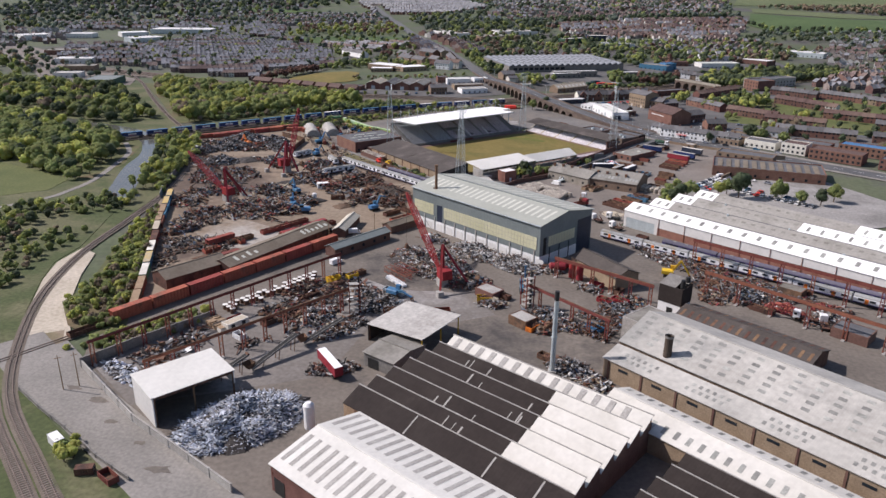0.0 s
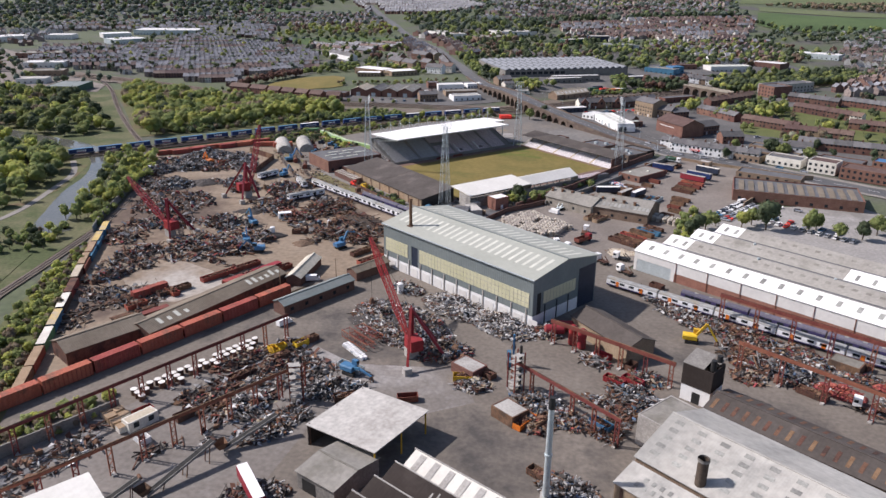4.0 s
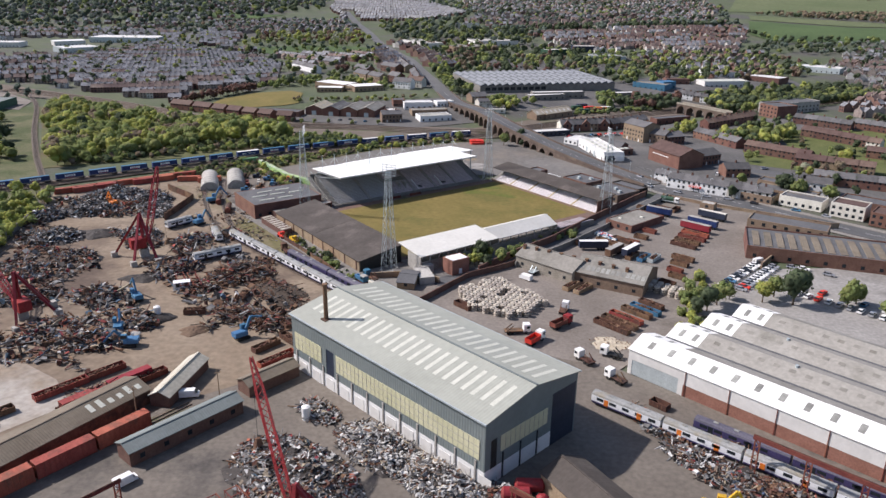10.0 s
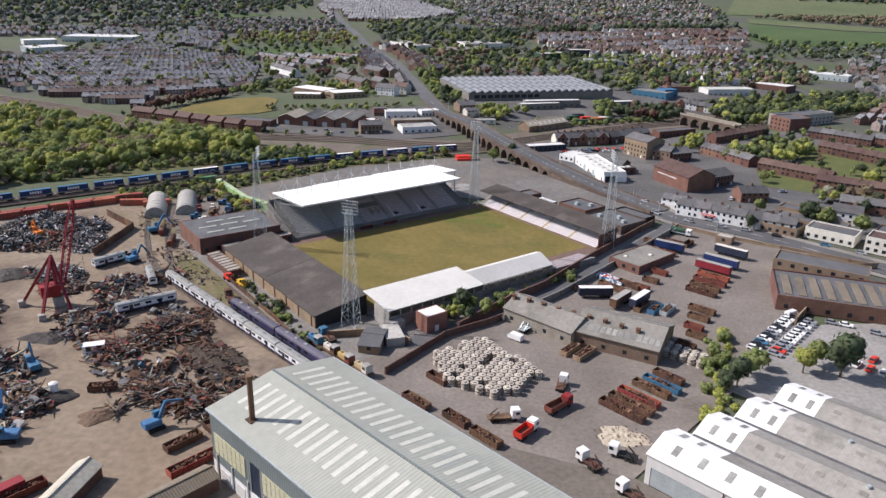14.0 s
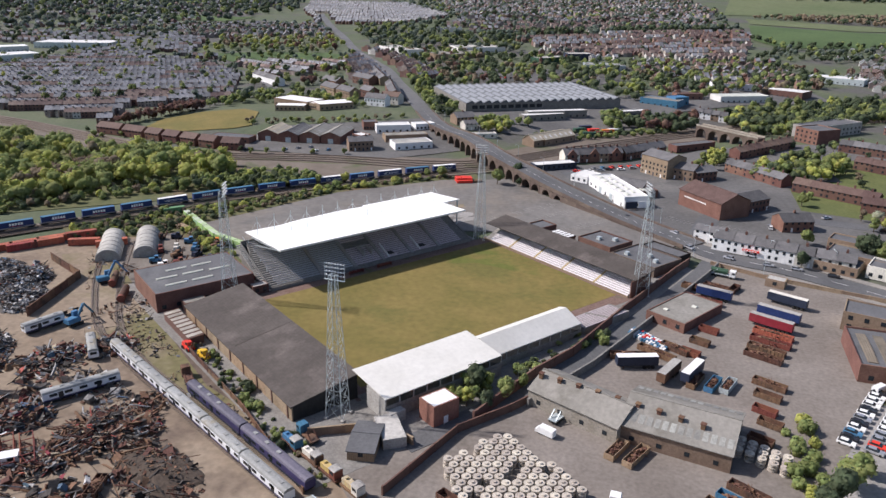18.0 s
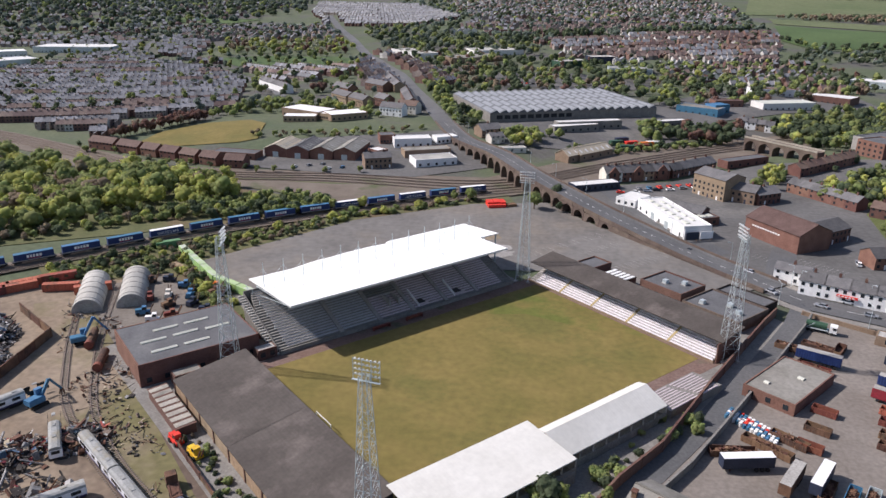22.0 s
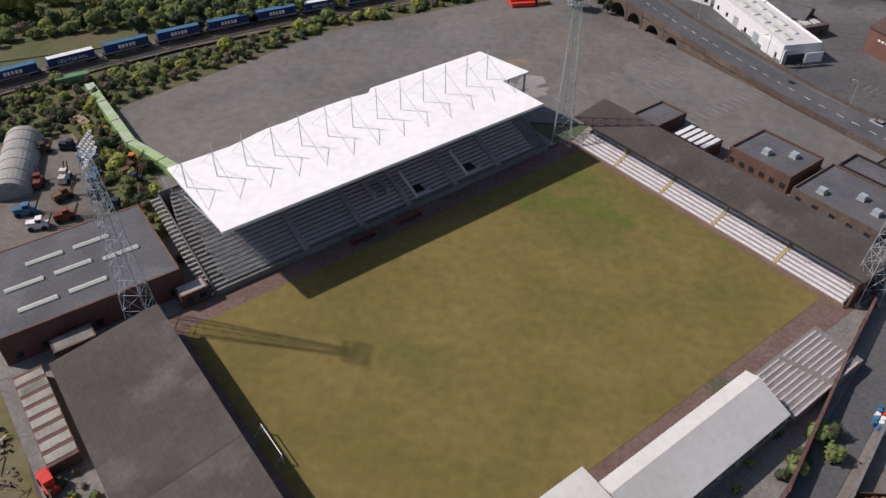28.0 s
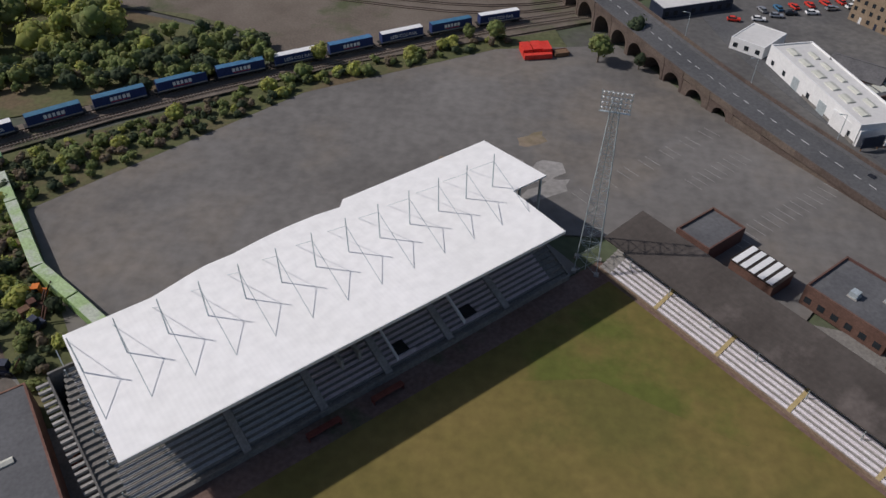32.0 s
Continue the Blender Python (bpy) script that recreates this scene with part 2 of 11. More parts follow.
M = {
    "land": mat("land", (0.075, 0.098, 0.052), (0.112, 0.125, 0.074), 0.02, 0.4, 0.95, bump=0.12, spots=(0.098, 0.094, 0.086), cut=0.54, world_space=True),
    "yard_dirt": mat("yard_dirt", (0.205, 0.155, 0.108), (0.285, 0.230, 0.170), 0.03, 0.5, 0.95, bump=0.15, spots=(0.115, 0.085, 0.066), cut=0.53, world_space=True),
    "dusty_tarmac": mat("dusty_tarmac", (0.145, 0.13, 0.115), (0.205, 0.186, 0.166), 0.045, 0.8, 0.85, bump=0.12, spots=(0.30, 0.285, 0.27), cut=0.55, world_space=True),
    "yard_tarmac": mat("yard_tarmac", (0.132, 0.114, 0.095), (0.19, 0.166, 0.139), 0.045, 0.8, 0.85, bump=0.12, spots=(0.075, 0.068, 0.062), cut=0.58, world_space=True),
    "lot": mat("car_park_gravel", (0.125, 0.117, 0.108), (0.192, 0.182, 0.168), 0.022, 0.35, 0.9, bump=0.08, spots=(0.20, 0.175, 0.145), cut=0.56, world_space=True, grain=0.14),
    "chalky_dirt": mat("chalky_dirt", (0.205, 0.155, 0.108), (0.285, 0.230, 0.170), 0.03, 0.5, 0.95, bump=0.15, spots=(0.38, 0.35, 0.31), cut=0.53, world_space=True),
    "weedy_dirt": mat("weedy_dirt", (0.205, 0.155, 0.108), (0.285, 0.230, 0.170), 0.03, 0.5, 0.95, bump=0.15, spots=(0.15, 0.135, 0.062), cut=0.52, world_space=True),
    "brown_roof": mat("brown_asbestos_roof", (0.165, 0.135, 0.10), (0.225, 0.19, 0.145), 0.08, 0.9, 0.9, bump=0.3, ribs=1.6, axis="X", spots=(0.13, 0.115, 0.09), cut=0.6, grain=0.1),
    "green_grey_roof": mat("grey_green_sheet", (0.175, 0.20, 0.19), (0.215, 0.24, 0.23), 0.08, 0.9, 0.7, bump=0.15, ribs=1.6, axis="X", ribdepth=0.2, grain=0.08),
    "concrete_yard": mat("concrete_yard", (0.165, 0.143, 0.122), (0.235, 0.208, 0.182), 0.05, 0.9, 0.9, bump=0.12, spots=(0.15, 0.13, 0.11), cut=0.6, world_space=True),
    "town_yard": mat("town_yard", (0.088, 0.086, 0.083), (0.14, 0.136, 0.13), 0.03, 0.5, 0.9, bump=0.08, spots=(0.17, 0.162, 0.148), cut=0.6, world_space=True),
    "north_roof": mat("north_light_roof", (0.11, 0.118, 0.125), (0.15, 0.158, 0.166), 0.05, 0.8, 0.7, bump=0.1, grain=0.08),
    "north_glass": mat("north_light_glass", (0.20, 0.212, 0.224), (0.27, 0.282, 0.295), 0.1, 0.8, 0.5, bump=0.05, grain=0.08),
    "scrub": mat("rough_scrub", (0.10, 0.105, 0.05), (0.145, 0.14, 0.075), 0.06, 0.7, 0.95, bump=0.5, spots=(0.07, 0.088, 0.034), cut=0.5, world_space=True, grain=0.22),
    "main_tarmac": mat("pale_tarmac", (0.105, 0.106, 0.108), (0.15, 0.15, 0.15), 0.05, 0.8, 0.85, bump=0.1, world_space=True),
    "far_field": mat("pale_field", (0.10, 0.128, 0.055), (0.138, 0.155, 0.076), 0.006, 0.1, 0.95, world_space=True),
    "road": mat("asphalt", (0.085, 0.087, 0.09), (0.125, 0.125, 0.125), 0.06, 1.2, 0.85, bump=0.12, world_space=True),
    "pavement": mat("paving", (0.20, 0.188, 0.168), (0.27, 0.252, 0.226), 0.06, 1.2, 0.9, bump=0.12, world_space=True),
    "pale_dirt": mat("pale_dirt", (0.40, 0.35, 0.27), (0.52, 0.46, 0.37), 0.06, 0.8, 0.95, bump=0.12, world_space=True),
    "ballast": mat("ballast", (0.13, 0.105, 0.082), (0.185, 0.155, 0.125), 0.07, 1.6, 0.95, bump=0.12, spots=(0.09, 0.10, 0.05), cut=0.62, world_space=True),
    "grass": mat("grass", (0.085, 0.105, 0.034), (0.125, 0.135, 0.048), 0.05, 0.8, 0.95, bump=0.5, world_space=True),
    "field": mat("field", (0.058, 0.095, 0.032), (0.082, 0.125, 0.044), 0.01, 0.2, 0.95, world_space=True),
    "pitch": mat("pitch_grass", (0.205, 0.155, 0.050), (0.145, 0.122, 0.034), 0.055, 0.45, 0.95, bump=0.15, spots=(0.135, 0.120, 0.034), cut=0.57, world_space=True, grain=0.12),
    "pitch_moss": mat("mossy_pitch_grass", (0.205, 0.155, 0.050), (0.145, 0.122, 0.034), 0.055, 0.45, 0.95, bump=0.15, spots=(0.112, 0.124, 0.026), cut=0.55, world_space=True, grain=0.12),
    "pitch_rim": mat("red_shale", (0.15, 0.095, 0.075), (0.19, 0.13, 0.11), 0.15, 1.2, 0.95, bump=0.5, spots=(0.10, 0.10, 0.06), cut=0.6, world_space=True),
    "water": mat("river_water", (0.10, 0.105, 0.09), (0.13, 0.13, 0.11), 0.05, 0.8, 0.10, bump=0.03, world_space=True),
    "white_roof": mat("white_sheet_roof", (0.87, 0.86, 0.82), (0.92, 0.91, 0.88), 0.05, 0.5, 0.6, bump=0.04, ribs=1.2, axis="X", ribdepth=0.05, grain=0.05),
    "stand_roof": mat("cream_stand_roof", (0.60, 0.585, 0.53), (0.69, 0.675, 0.62), 0.08, 0.8, 0.6, bump=0.1, ribs=1.2, axis="X", ribdepth=0.07, grain=0.05),
    "cream_roof": mat("cream_sheet_roof", (0.54, 0.52, 0.46), (0.66, 0.64, 0.58), 0.08, 0.8, 0.6, bump=0.1, ribs=1.2, axis="X", ribdepth=0.07, grain=0.05),
    "asb_roof": mat("asbestos_roof", (0.20, 0.19, 0.165), (0.28, 0.265, 0.235), 0.08, 0.9, 0.9, bump=0.2, ribs=1.6, axis="X", ribdepth=0.15, spots=(0.16, 0.15, 0.125), cut=0.56, grain=0.12),
    "pale_roof": mat("weathered_pale_roof", (0.36, 0.345, 0.31), (0.49, 0.475, 0.43), 0.06, 0.7, 0.85, bump=0.15, ribs=1.6, axis="X", ribdepth=0.10, spots=(0.30, 0.295, 0.27), cut=0.55, grain=0.10),
    "dark_roof": mat("tarred_roof", (0.064, 0.054, 0.047), (0.095, 0.082, 0.072), 0.09, 0.9, 0.85, bump=0.2, ribs=1.2, axis="X", ribdepth=0.12, spots=(0.14, 0.118, 0.105), cut=0.6, grain=0.12),
    "black_roof": mat("black_tar_roof", (0.022, 0.016, 0.014), (0.036, 0.028, 0.024), 0.09, 0.9, 0.9, bump=0.2, ribs=1.2, axis="X", ribdepth=0.15, spots=(0.055, 0.044, 0.038), cut=0.63, grain=0.12),
    "felt_roof": mat("grey_felt_roof", (0.095, 0.096, 0.10), (0.135, 0.136, 0.14), 0.12, 1.5, 0.9, bump=0.2, spots=(0.15, 0.15, 0.15), cut=0.63, grain=0.12),
    "shed_roof": mat("grey_green_sheet_roof", (0.335, 0.345, 0.295), (0.395, 0.405, 0.35), 0.05, 0.6, 0.55, bump=0.06, ribs=1.2, axis="X", ribdepth=0.3, spots=(0.31, 0.325, 0.29), cut=0.62, grain=0.05),
    "skylight": mat("ribbed_skylight", (0.52, 0.525, 0.45), (0.62, 0.62, 0.54), 0.4, 2.0, 0.45, bump=0.05, grain=0.05),
    "skylight_dark": mat("dirty_skylight", (0.22, 0.22, 0.20), (0.32, 0.32, 0.29), 0.4, 2.0, 0.5, bump=0.05, rand=0.3),
    "shed_wall": mat("grey_cladding", (0.15, 0.178, 0.178), (0.185, 0.215, 0.212), 0.08, 0.8, 0.55, bump=0.05, ribs=1.2, axis="X", ribdepth=0.5, grain=0.05),
    "white_clad": mat("pale_cladding", (0.60, 0.59, 0.56), (0.70, 0.69, 0.655), 0.08, 0.8, 0.6, bump=0.05, ribs=1.2, axis="X", ribdepth=0.1, grain=0.05),
    "glazing": mat("cream_glazing", (0.50, 0.49, 0.31), (0.60, 0.58, 0.40), 0.12, 1.0, 0.4, bump=0.03, grain=0.05),
    "white_paint": mat("white_paint", (0.74, 0.74, 0.72), (0.82, 0.82, 0.80), 0.3, 2.0, 0.6, bump=0.08, rand=0.06, grain=0.05),
    "render": mat("cream_render", (0.55, 0.52, 0.45), (0.68, 0.65, 0.58), 0.2, 2.0, 0.85, bump=0.15, rand=0.15),
    "brick": mat("red_brick", (0.145, 0.072, 0.055), (0.205, 0.108, 0.082), 0.25, 2.5, 0.9, bump=0.3, rand=0.18),
    "brick_dark": mat("dark_red_brick", (0.115, 0.062, 0.049), (0.16, 0.09, 0.07), 0.25, 2.5, 0.9, bump=0.3, rand=0.15),
    "brick_brown": mat("brown_brick", (0.215, 0.155, 0.105), (0.29, 0.215, 0.15), 0.25, 2.5, 0.9, bump=0.3, rand=0.18),
    "stone": mat("weathered_stone", (0.25, 0.225, 0.18), (0.34, 0.31, 0.26), 0.25, 2.0, 0.9, bump=0.4, rand=0.1),
    "slate": mat("slate_roof", (0.10, 0.098, 0.10), (0.15, 0.145, 0.144), 0.3, 2.0, 0.8, bump=0.3, rand=0.28),
    "tile_roof": mat("brown_tile_roof", (0.105, 0.068, 0.056), (0.15, 0.10, 0.083), 0.3, 2.0, 0.85, bump=0.3, rand=0.25),
    "concrete": mat("concrete", (0.30, 0.285, 0.26), (0.40, 0.385, 0.355), 0.25, 2.0, 0.9, bump=0.25, rand=0.08),
    "dark_concrete": mat("stained_concrete", (0.17, 0.16, 0.145), (0.235, 0.225, 0.205), 0.25, 2.0, 0.9, bump=0.3),
    "terrace": mat("terrace_concrete", (0.26, 0.245, 0.225), (0.34, 0.325, 0.30), 0.4, 2.0, 0.9, bump=0.3),
    "steel_grey": mat("galvanised_steel", (0.44, 0.50, 0.51), (0.54, 0.60, 0.61), 0.5, 3.0, 0.5, 0.35, bump=0.1),
    "rust_red": mat("red_oxide_steel", (0.155, 0.045, 0.034), (0.22, 0.075, 0.052), 0.4, 3.0, 0.8, bump=0.2, rand=0.25),
    "rust": mat("rusty_steel", (0.115, 0.06, 0.038), (0.18, 0.10, 0.065), 0.5, 3.0, 0.9, bump=0.4, rand=0.3, spots=(0.07, 0.045, 0.035), cut=0.55),
    "wagon": mat("rust_red_wagon_paint", (0.28, 0.065, 0.045), (0.37, 0.10, 0.068), 0.3, 2.0, 0.8, bump=0.2, rand=0.2, ribs=0.8, axis="X", spots=(0.16, 0.07, 0.05), cut=0.58),
    "crane_red": mat("crane_red", (0.22, 0.020, 0.026), (0.30, 0.035, 0.042), 0.3, 2.0, 0.6, bump=0.1, rand=0.1, spots=(0.20, 0.04, 0.04), cut=0.58),
    "bright_red": mat("bright_red_paint", (0.60, 0.035, 0.02), (0.70, 0.06, 0.04), 0.3, 2.0, 0.6, bump=0.1),
    "blue": mat("blue_paint", (0.045, 0.14, 0.25), (0.07, 0.19, 0.31), 0.4, 2.0, 0.55, bump=0.1, rand=0.2),
    "navy": mat("navy_paint", (0.022, 0.03, 0.052), (0.034, 0.043, 0.07), 0.3, 2.0, 0.5, bump=0.1, rand=0.1),
    "container_blue": mat("container_blue", (0.017, 0.034, 0.115), (0.024, 0.045, 0.145), 0.3, 2.0, 0.55, bump=0.1, ribs=1.5, axis="X"),
    "yellow": mat("yellow_paint", (0.62, 0.38, 0.02), (0.70, 0.45, 0.04), 0.4, 2.0, 0.6, bump=0.15, rand=0.1, spots=(0.4, 0.24, 0.05), cut=0.6),
    "yellow_top": mat("faded_yellow_sheet", (0.46, 0.33, 0.11), (0.56, 0.42, 0.17), 0.3, 2.0, 0.8, bump=0.15, spots=(0.42, 0.35, 0.24), cut=0.52),
    "orange": mat("orange_paint", (0.62, 0.16, 0.02), (0.7, 0.2, 0.03), 0.4, 2.0, 0.55, bump=0.1),
    "green": mat("green_hoarding", (0.27, 0.42, 0.13), (0.36, 0.52, 0.19), 0.3, 2.0, 0.7, bump=0.15, rand=0.15, spots=(0.25, 0.36, 0.25), cut=0.55),
    "green_top": mat("stained_green_roof", (0.30, 0.42, 0.19), (0.40, 0.52, 0.27), 0.25, 2.0, 0.75, bump=0.15, spots=(0.46, 0.50, 0.40), cut=0.5),
    "mid_green": mat("mid_green_paint", (0.10, 0.22, 0.10), (0.15, 0.28, 0.14), 0.3, 2.0, 0.7, bump=0.15),
    "grey_sheet": mat("pale_grey_sheet_roof", (0.27, 0.255, 0.225), (0.35, 0.335, 0.30), 0.07, 0.9, 0.85, bump=0.15, ribs=1.6, axis="X", ribdepth=0.12, spots=(0.22, 0.21, 0.18), cut=0.57, grain=0.12),
    "orange_brick": mat("orange_brick", (0.23, 0.11, 0.078), (0.30, 0.15, 0.11), 0.25, 2.5, 0.9, bump=0.2, rand=0.1),
    "pale_concrete": mat("pale_concrete_ground", (0.25, 0.238, 0.22), (0.33, 0.315, 0.295), 0.05, 0.8, 0.9, bump=0.1, spots=(0.20, 0.19, 0.175), cut=0.58, world_space=True),
    "dark_green": mat("dark_green_paint", (0.03, 0.08, 0.05), (0.05, 0.11, 0.07), 0.3, 2.0, 0.6, rand=0.2),
    "black": mat("black_paint", (0.018, 0.018, 0.018), (0.03, 0.03, 0.03), 0.5, 3.0, 0.6, bump=0.1),
    "tyre": mat("black_rubber", (0.02, 0.02, 0.02), (0.035, 0.034, 0.032), 0.6, 4.0, 0.9, bump=0.2),
    "glass": mat("dark_window_glass", (0.02, 0.025, 0.03), (0.03, 0.036, 0.042), 0.3, 1.5, 0.08, bump=0.0),
    "seat_white": mat("white_plastic_seats", (0.62, 0.58, 0.60), (0.72, 0.69, 0.70), 0.5, 3.0, 0.6, bump=0.1),
    "seat_grey": mat("faded_grey_seats", (0.34, 0.34, 0.345), (0.42, 0.42, 0.42), 0.5, 3.0, 0.7, bump=0.1),
    "viaduct_brick": mat("sooty_viaduct_brick", (0.10, 0.075, 0.06), (0.145, 0.11, 0.09), 0.25, 2.0, 0.9, bump=0.3, rand=0.15),
    "seat_pink": mat("faded_pink_seats", (0.44, 0.37, 0.38), (0.53, 0.46, 0.47), 0.5, 3.0, 0.7, bump=0.1),
    "wood": mat("weathered_wood", (0.26, 0.18, 0.11), (0.36, 0.26, 0.17), 0.4, 3.0, 0.9, bump=0.3, ribs=2.0, axis="X"),
    "train_white": mat("train_white", (0.70, 0.71, 0.72), (0.78, 0.79, 0.80), 0.2, 2.0, 0.4, bump=0.05, rand=0.04, grain=0.05),
    "train_roof": mat("train_grey_roof", (0.23, 0.235, 0.225), (0.32, 0.325, 0.315), 0.2, 2.0, 0.7, bump=0.1, rand=0.12, spots=(0.26, 0.23, 0.17), cut=0.6),
    "train_navy": mat("train_indigo", (0.045, 0.04, 0.10), (0.065, 0.055, 0.13), 0.2, 2.0, 0.4, bump=0.05),
    "bark": mat("bark", (0.10, 0.075, 0.055), (0.15, 0.12, 0.09), 1.0, 5.0, 0.95, bump=0.5),
    "rail": mat("rail_steel", (0.20, 0.15, 0.12), (0.27, 0.21, 0.17), 0.5, 3.0, 0.5, 0.5),
    "sleeper": mat("concrete_sleeper", (0.20, 0.17, 0.145), (0.26, 0.225, 0.19), 0.5, 3.0, 0.9),
    "soil": mat("dark_soil", (0.060, 0.045, 0.034), (0.095, 0.073, 0.056), 0.2, 1.5, 0.95, bump=0.8),
    "sand": mat("pale_sand", (0.42, 0.36, 0.27), (0.50, 0.44, 0.34), 0.3, 2.0, 0.95, bump=0.3),
    "white_line": mat("road_marking", (0.62, 0.62, 0.60), (0.72, 0.72, 0.70), 0.4, 3.0, 0.7),
}
# the last leaf colour is lifted and blued: distance haze painted into it
for key, a, b in (("leaf_lime", (0.36, 0.39, 0.10), (0.50, 0.51, 0.15)), ("leaf_green", (0.20, 0.245, 0.085), (0.30, 0.335, 0.125)),
                  ("leaf_dark", (0.075, 0.10, 0.056), (0.118, 0.15, 0.08)), ("leaf_brown", (0.24, 0.19, 0.13), (0.31, 0.25, 0.17)),
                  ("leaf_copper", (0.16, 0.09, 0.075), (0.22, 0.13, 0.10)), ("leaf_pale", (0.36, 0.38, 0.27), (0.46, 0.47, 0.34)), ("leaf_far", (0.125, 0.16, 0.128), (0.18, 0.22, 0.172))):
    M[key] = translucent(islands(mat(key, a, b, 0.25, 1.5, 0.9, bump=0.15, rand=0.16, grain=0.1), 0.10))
for key, a, b, mt in (("scrap_rust", (0.11, 0.055, 0.036), (0.17, 0.09, 0.06), 0.0), ("scrap_grey", (0.15, 0.148, 0.145), (0.27, 0.265, 0.26), 0.3),
                      ("scrap_blue", (0.06, 0.10, 0.15), (0.09, 0.14, 0.19), 0.0), ("scrap_white", (0.42, 0.415, 0.40), (0.60, 0.59, 0.57), 0.1),
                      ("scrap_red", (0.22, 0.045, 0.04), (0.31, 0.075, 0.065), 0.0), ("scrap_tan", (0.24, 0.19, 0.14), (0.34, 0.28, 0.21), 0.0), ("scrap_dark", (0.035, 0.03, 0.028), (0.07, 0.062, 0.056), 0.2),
                      ("scrap_silver", (0.46, 0.50, 0.56), (0.62, 0.65, 0.70), 0.45), ("town_wall", (0.22, 0.175, 0.152), (0.36, 0.305, 0.275), 0.0),
                      ("town_slate", (0.155, 0.158, 0.17), (0.245, 0.247, 0.258), 0.0), ("town_tile", (0.125, 0.088, 0.078), (0.185, 0.135, 0.12), 0.0),
                      ("town_pale", (0.21, 0.21, 0.21), (0.31, 0.31, 0.305), 0.0), ("town_red", (0.145, 0.085, 0.07), (0.215, 0.13, 0.105), 0.0), ("town_white", (0.42, 0.405, 0.375), (0.55, 0.535, 0.50), 0.0)):
    M[key] = islands(mat(key, a, b, 0.5, 2.0, 0.75 if mt else 0.85, mt, bump=0.3), 0.34)


# ---- mesh helpers ----
class Mesh:
    """Collects vertices and faces of one part."""

    def __init__(self):
        self.v, self.f = [], []

    def add(self, verts, faces):
        k = len(self.v)
        self.v += [tuple(p) for p in verts]
        self.f += [tuple(i + k for i in f) for f in faces]
        return self

    def box(self, x0, y0, z0, x1, y1, z1, m=None):
        p = [(x0, y0, z0), (x1, y0, z0), (x1, y1, z0), (x0, y1, z0), (x0, y0, z1), (x1, y0, z1), (x1, y1, z1), (x0, y1, z1)]
        if m is not None:
            p = [m @ Vector(q) for q in p]
        return self.add(p, [(0, 3, 2, 1), (4, 5, 6, 7), (0, 1, 5, 4), (1, 2, 6, 5), (2, 3, 7, 6), (3, 0, 4, 7)])

    def beam(self, p, q, w, h=None):
        """A square bar from p to q."""
        p, q = Vector(p), Vector(q)
        h = h or w
        d = (q - p).normalized()
        s = d.cross(Vector((0, 0, 1)))
        s = s.normalized() if s.length > 1e-4 else Vector((1, 0, 0))
        u = s.cross(d)
        c = [s * (w / 2 * i) + u * (h / 2 * j) for i, j in ((-1, -1), (1, -1), (1, 1), (-1, 1))]
        return self.add([p + k for k in c] + [q + k for k in c], [(0, 1, 2, 3), (7, 6, 5, 4), (0, 4, 5, 1), (1, 5, 6, 2), (2, 6, 7, 3), (3, 7, 4, 0)])

    def tube(self, p, q, r, r2=None, n=10, caps=True):
        p, q = Vector(p), Vector(q)
        r2 = r if r2 is None else r2
        d = (q - p).normalized()
        s = d.cross(Vector((0, 0, 1)))
        s = s.normalized() if s.length > 1e-4 else Vector((1, 0, 0))
        u = s.cross(d)
        ring = [s * math.cos(2 * math.pi * i / n) + u * math.sin(2 * math.pi * i / n) for i in range(n)]
        f = [(i, (i + 1) % n, n + (i + 1) % n, n + i) for i in range(n)]
        if caps:
            f += [tuple(reversed(range(n))), tuple(range(n, 2 * n))]
        return self.add([p + k * r for k in ring] + [q + k * r2 for k in ring], f)

    def prism(self, outline, z0, z1):
        n = len(outline)
        f = [(i, (i + 1) % n, n + (i + 1) % n, n + i) for i in range(n)] + [tuple(reversed(range(n))), tuple(range(n, 2 * n))]
        return self.add([(x, y, z0) for x, y in outline] + [(x, y, z1) for x, y in outline], f)

    def extrude(self, profile, x0, x1):
        """A profile of (y, z), counter-clockwise, drawn out along x."""
        n = len(profile)
        f = [(i, n + i, n + (i + 1) % n, (i + 1) % n) for i in range(n)] + [tuple(range(n)), tuple(reversed(range(n, 2 * n)))]
        return self.add([(x0, y, z) for y, z in profile] + [(x1, y, z) for y, z in profile], f)

    def data(self, name):
        me = bpy.data.meshes.new(name)
        me.from_pydata(self.v, [], self.f)
        me.update()
        return me


def part(name, mesh, material, parent=None, label="", m=None):
    """Links a mesh as one object under a thing or a part."""
    me = mesh if isinstance(mesh, bpy.types.Mesh) else mesh.data(name)
    if not me.materials:
        me.materials.append(M[material] if isinstance(material, str) else material)
    ob = new(name, me)
    if parent is not None:
        ob.parent = parent
    if m is not None:
        ob.matrix_basis = m
    if label:
        ob["label"] = label
    return ob


def thing(name, label, category, x=0, y=0, z=0, turn=0, group="", kind=""):
    ob = new(name)
    ob.empty_display_size = 0.3
    ob.matrix_basis = pose(x, y, z, 0, 0, turn)
    return tagged(ob, label, category, group, kind)


def setting(name, mesh, material, label, category, kind="structure"):
    return tagged(part(name, mesh, material), label, category, kind=kind)


STADIUM = 48.09          # the way along the pitch, in degrees from +x
SC, SS = 0.6680, 0.7442


def sp(u, v):
    """From the stadium's own plan (u along the pitch, v towards the lane) to the world."""
    return -93.76 + u * SC + v * SS, 225.09 + u * SS - v * SC


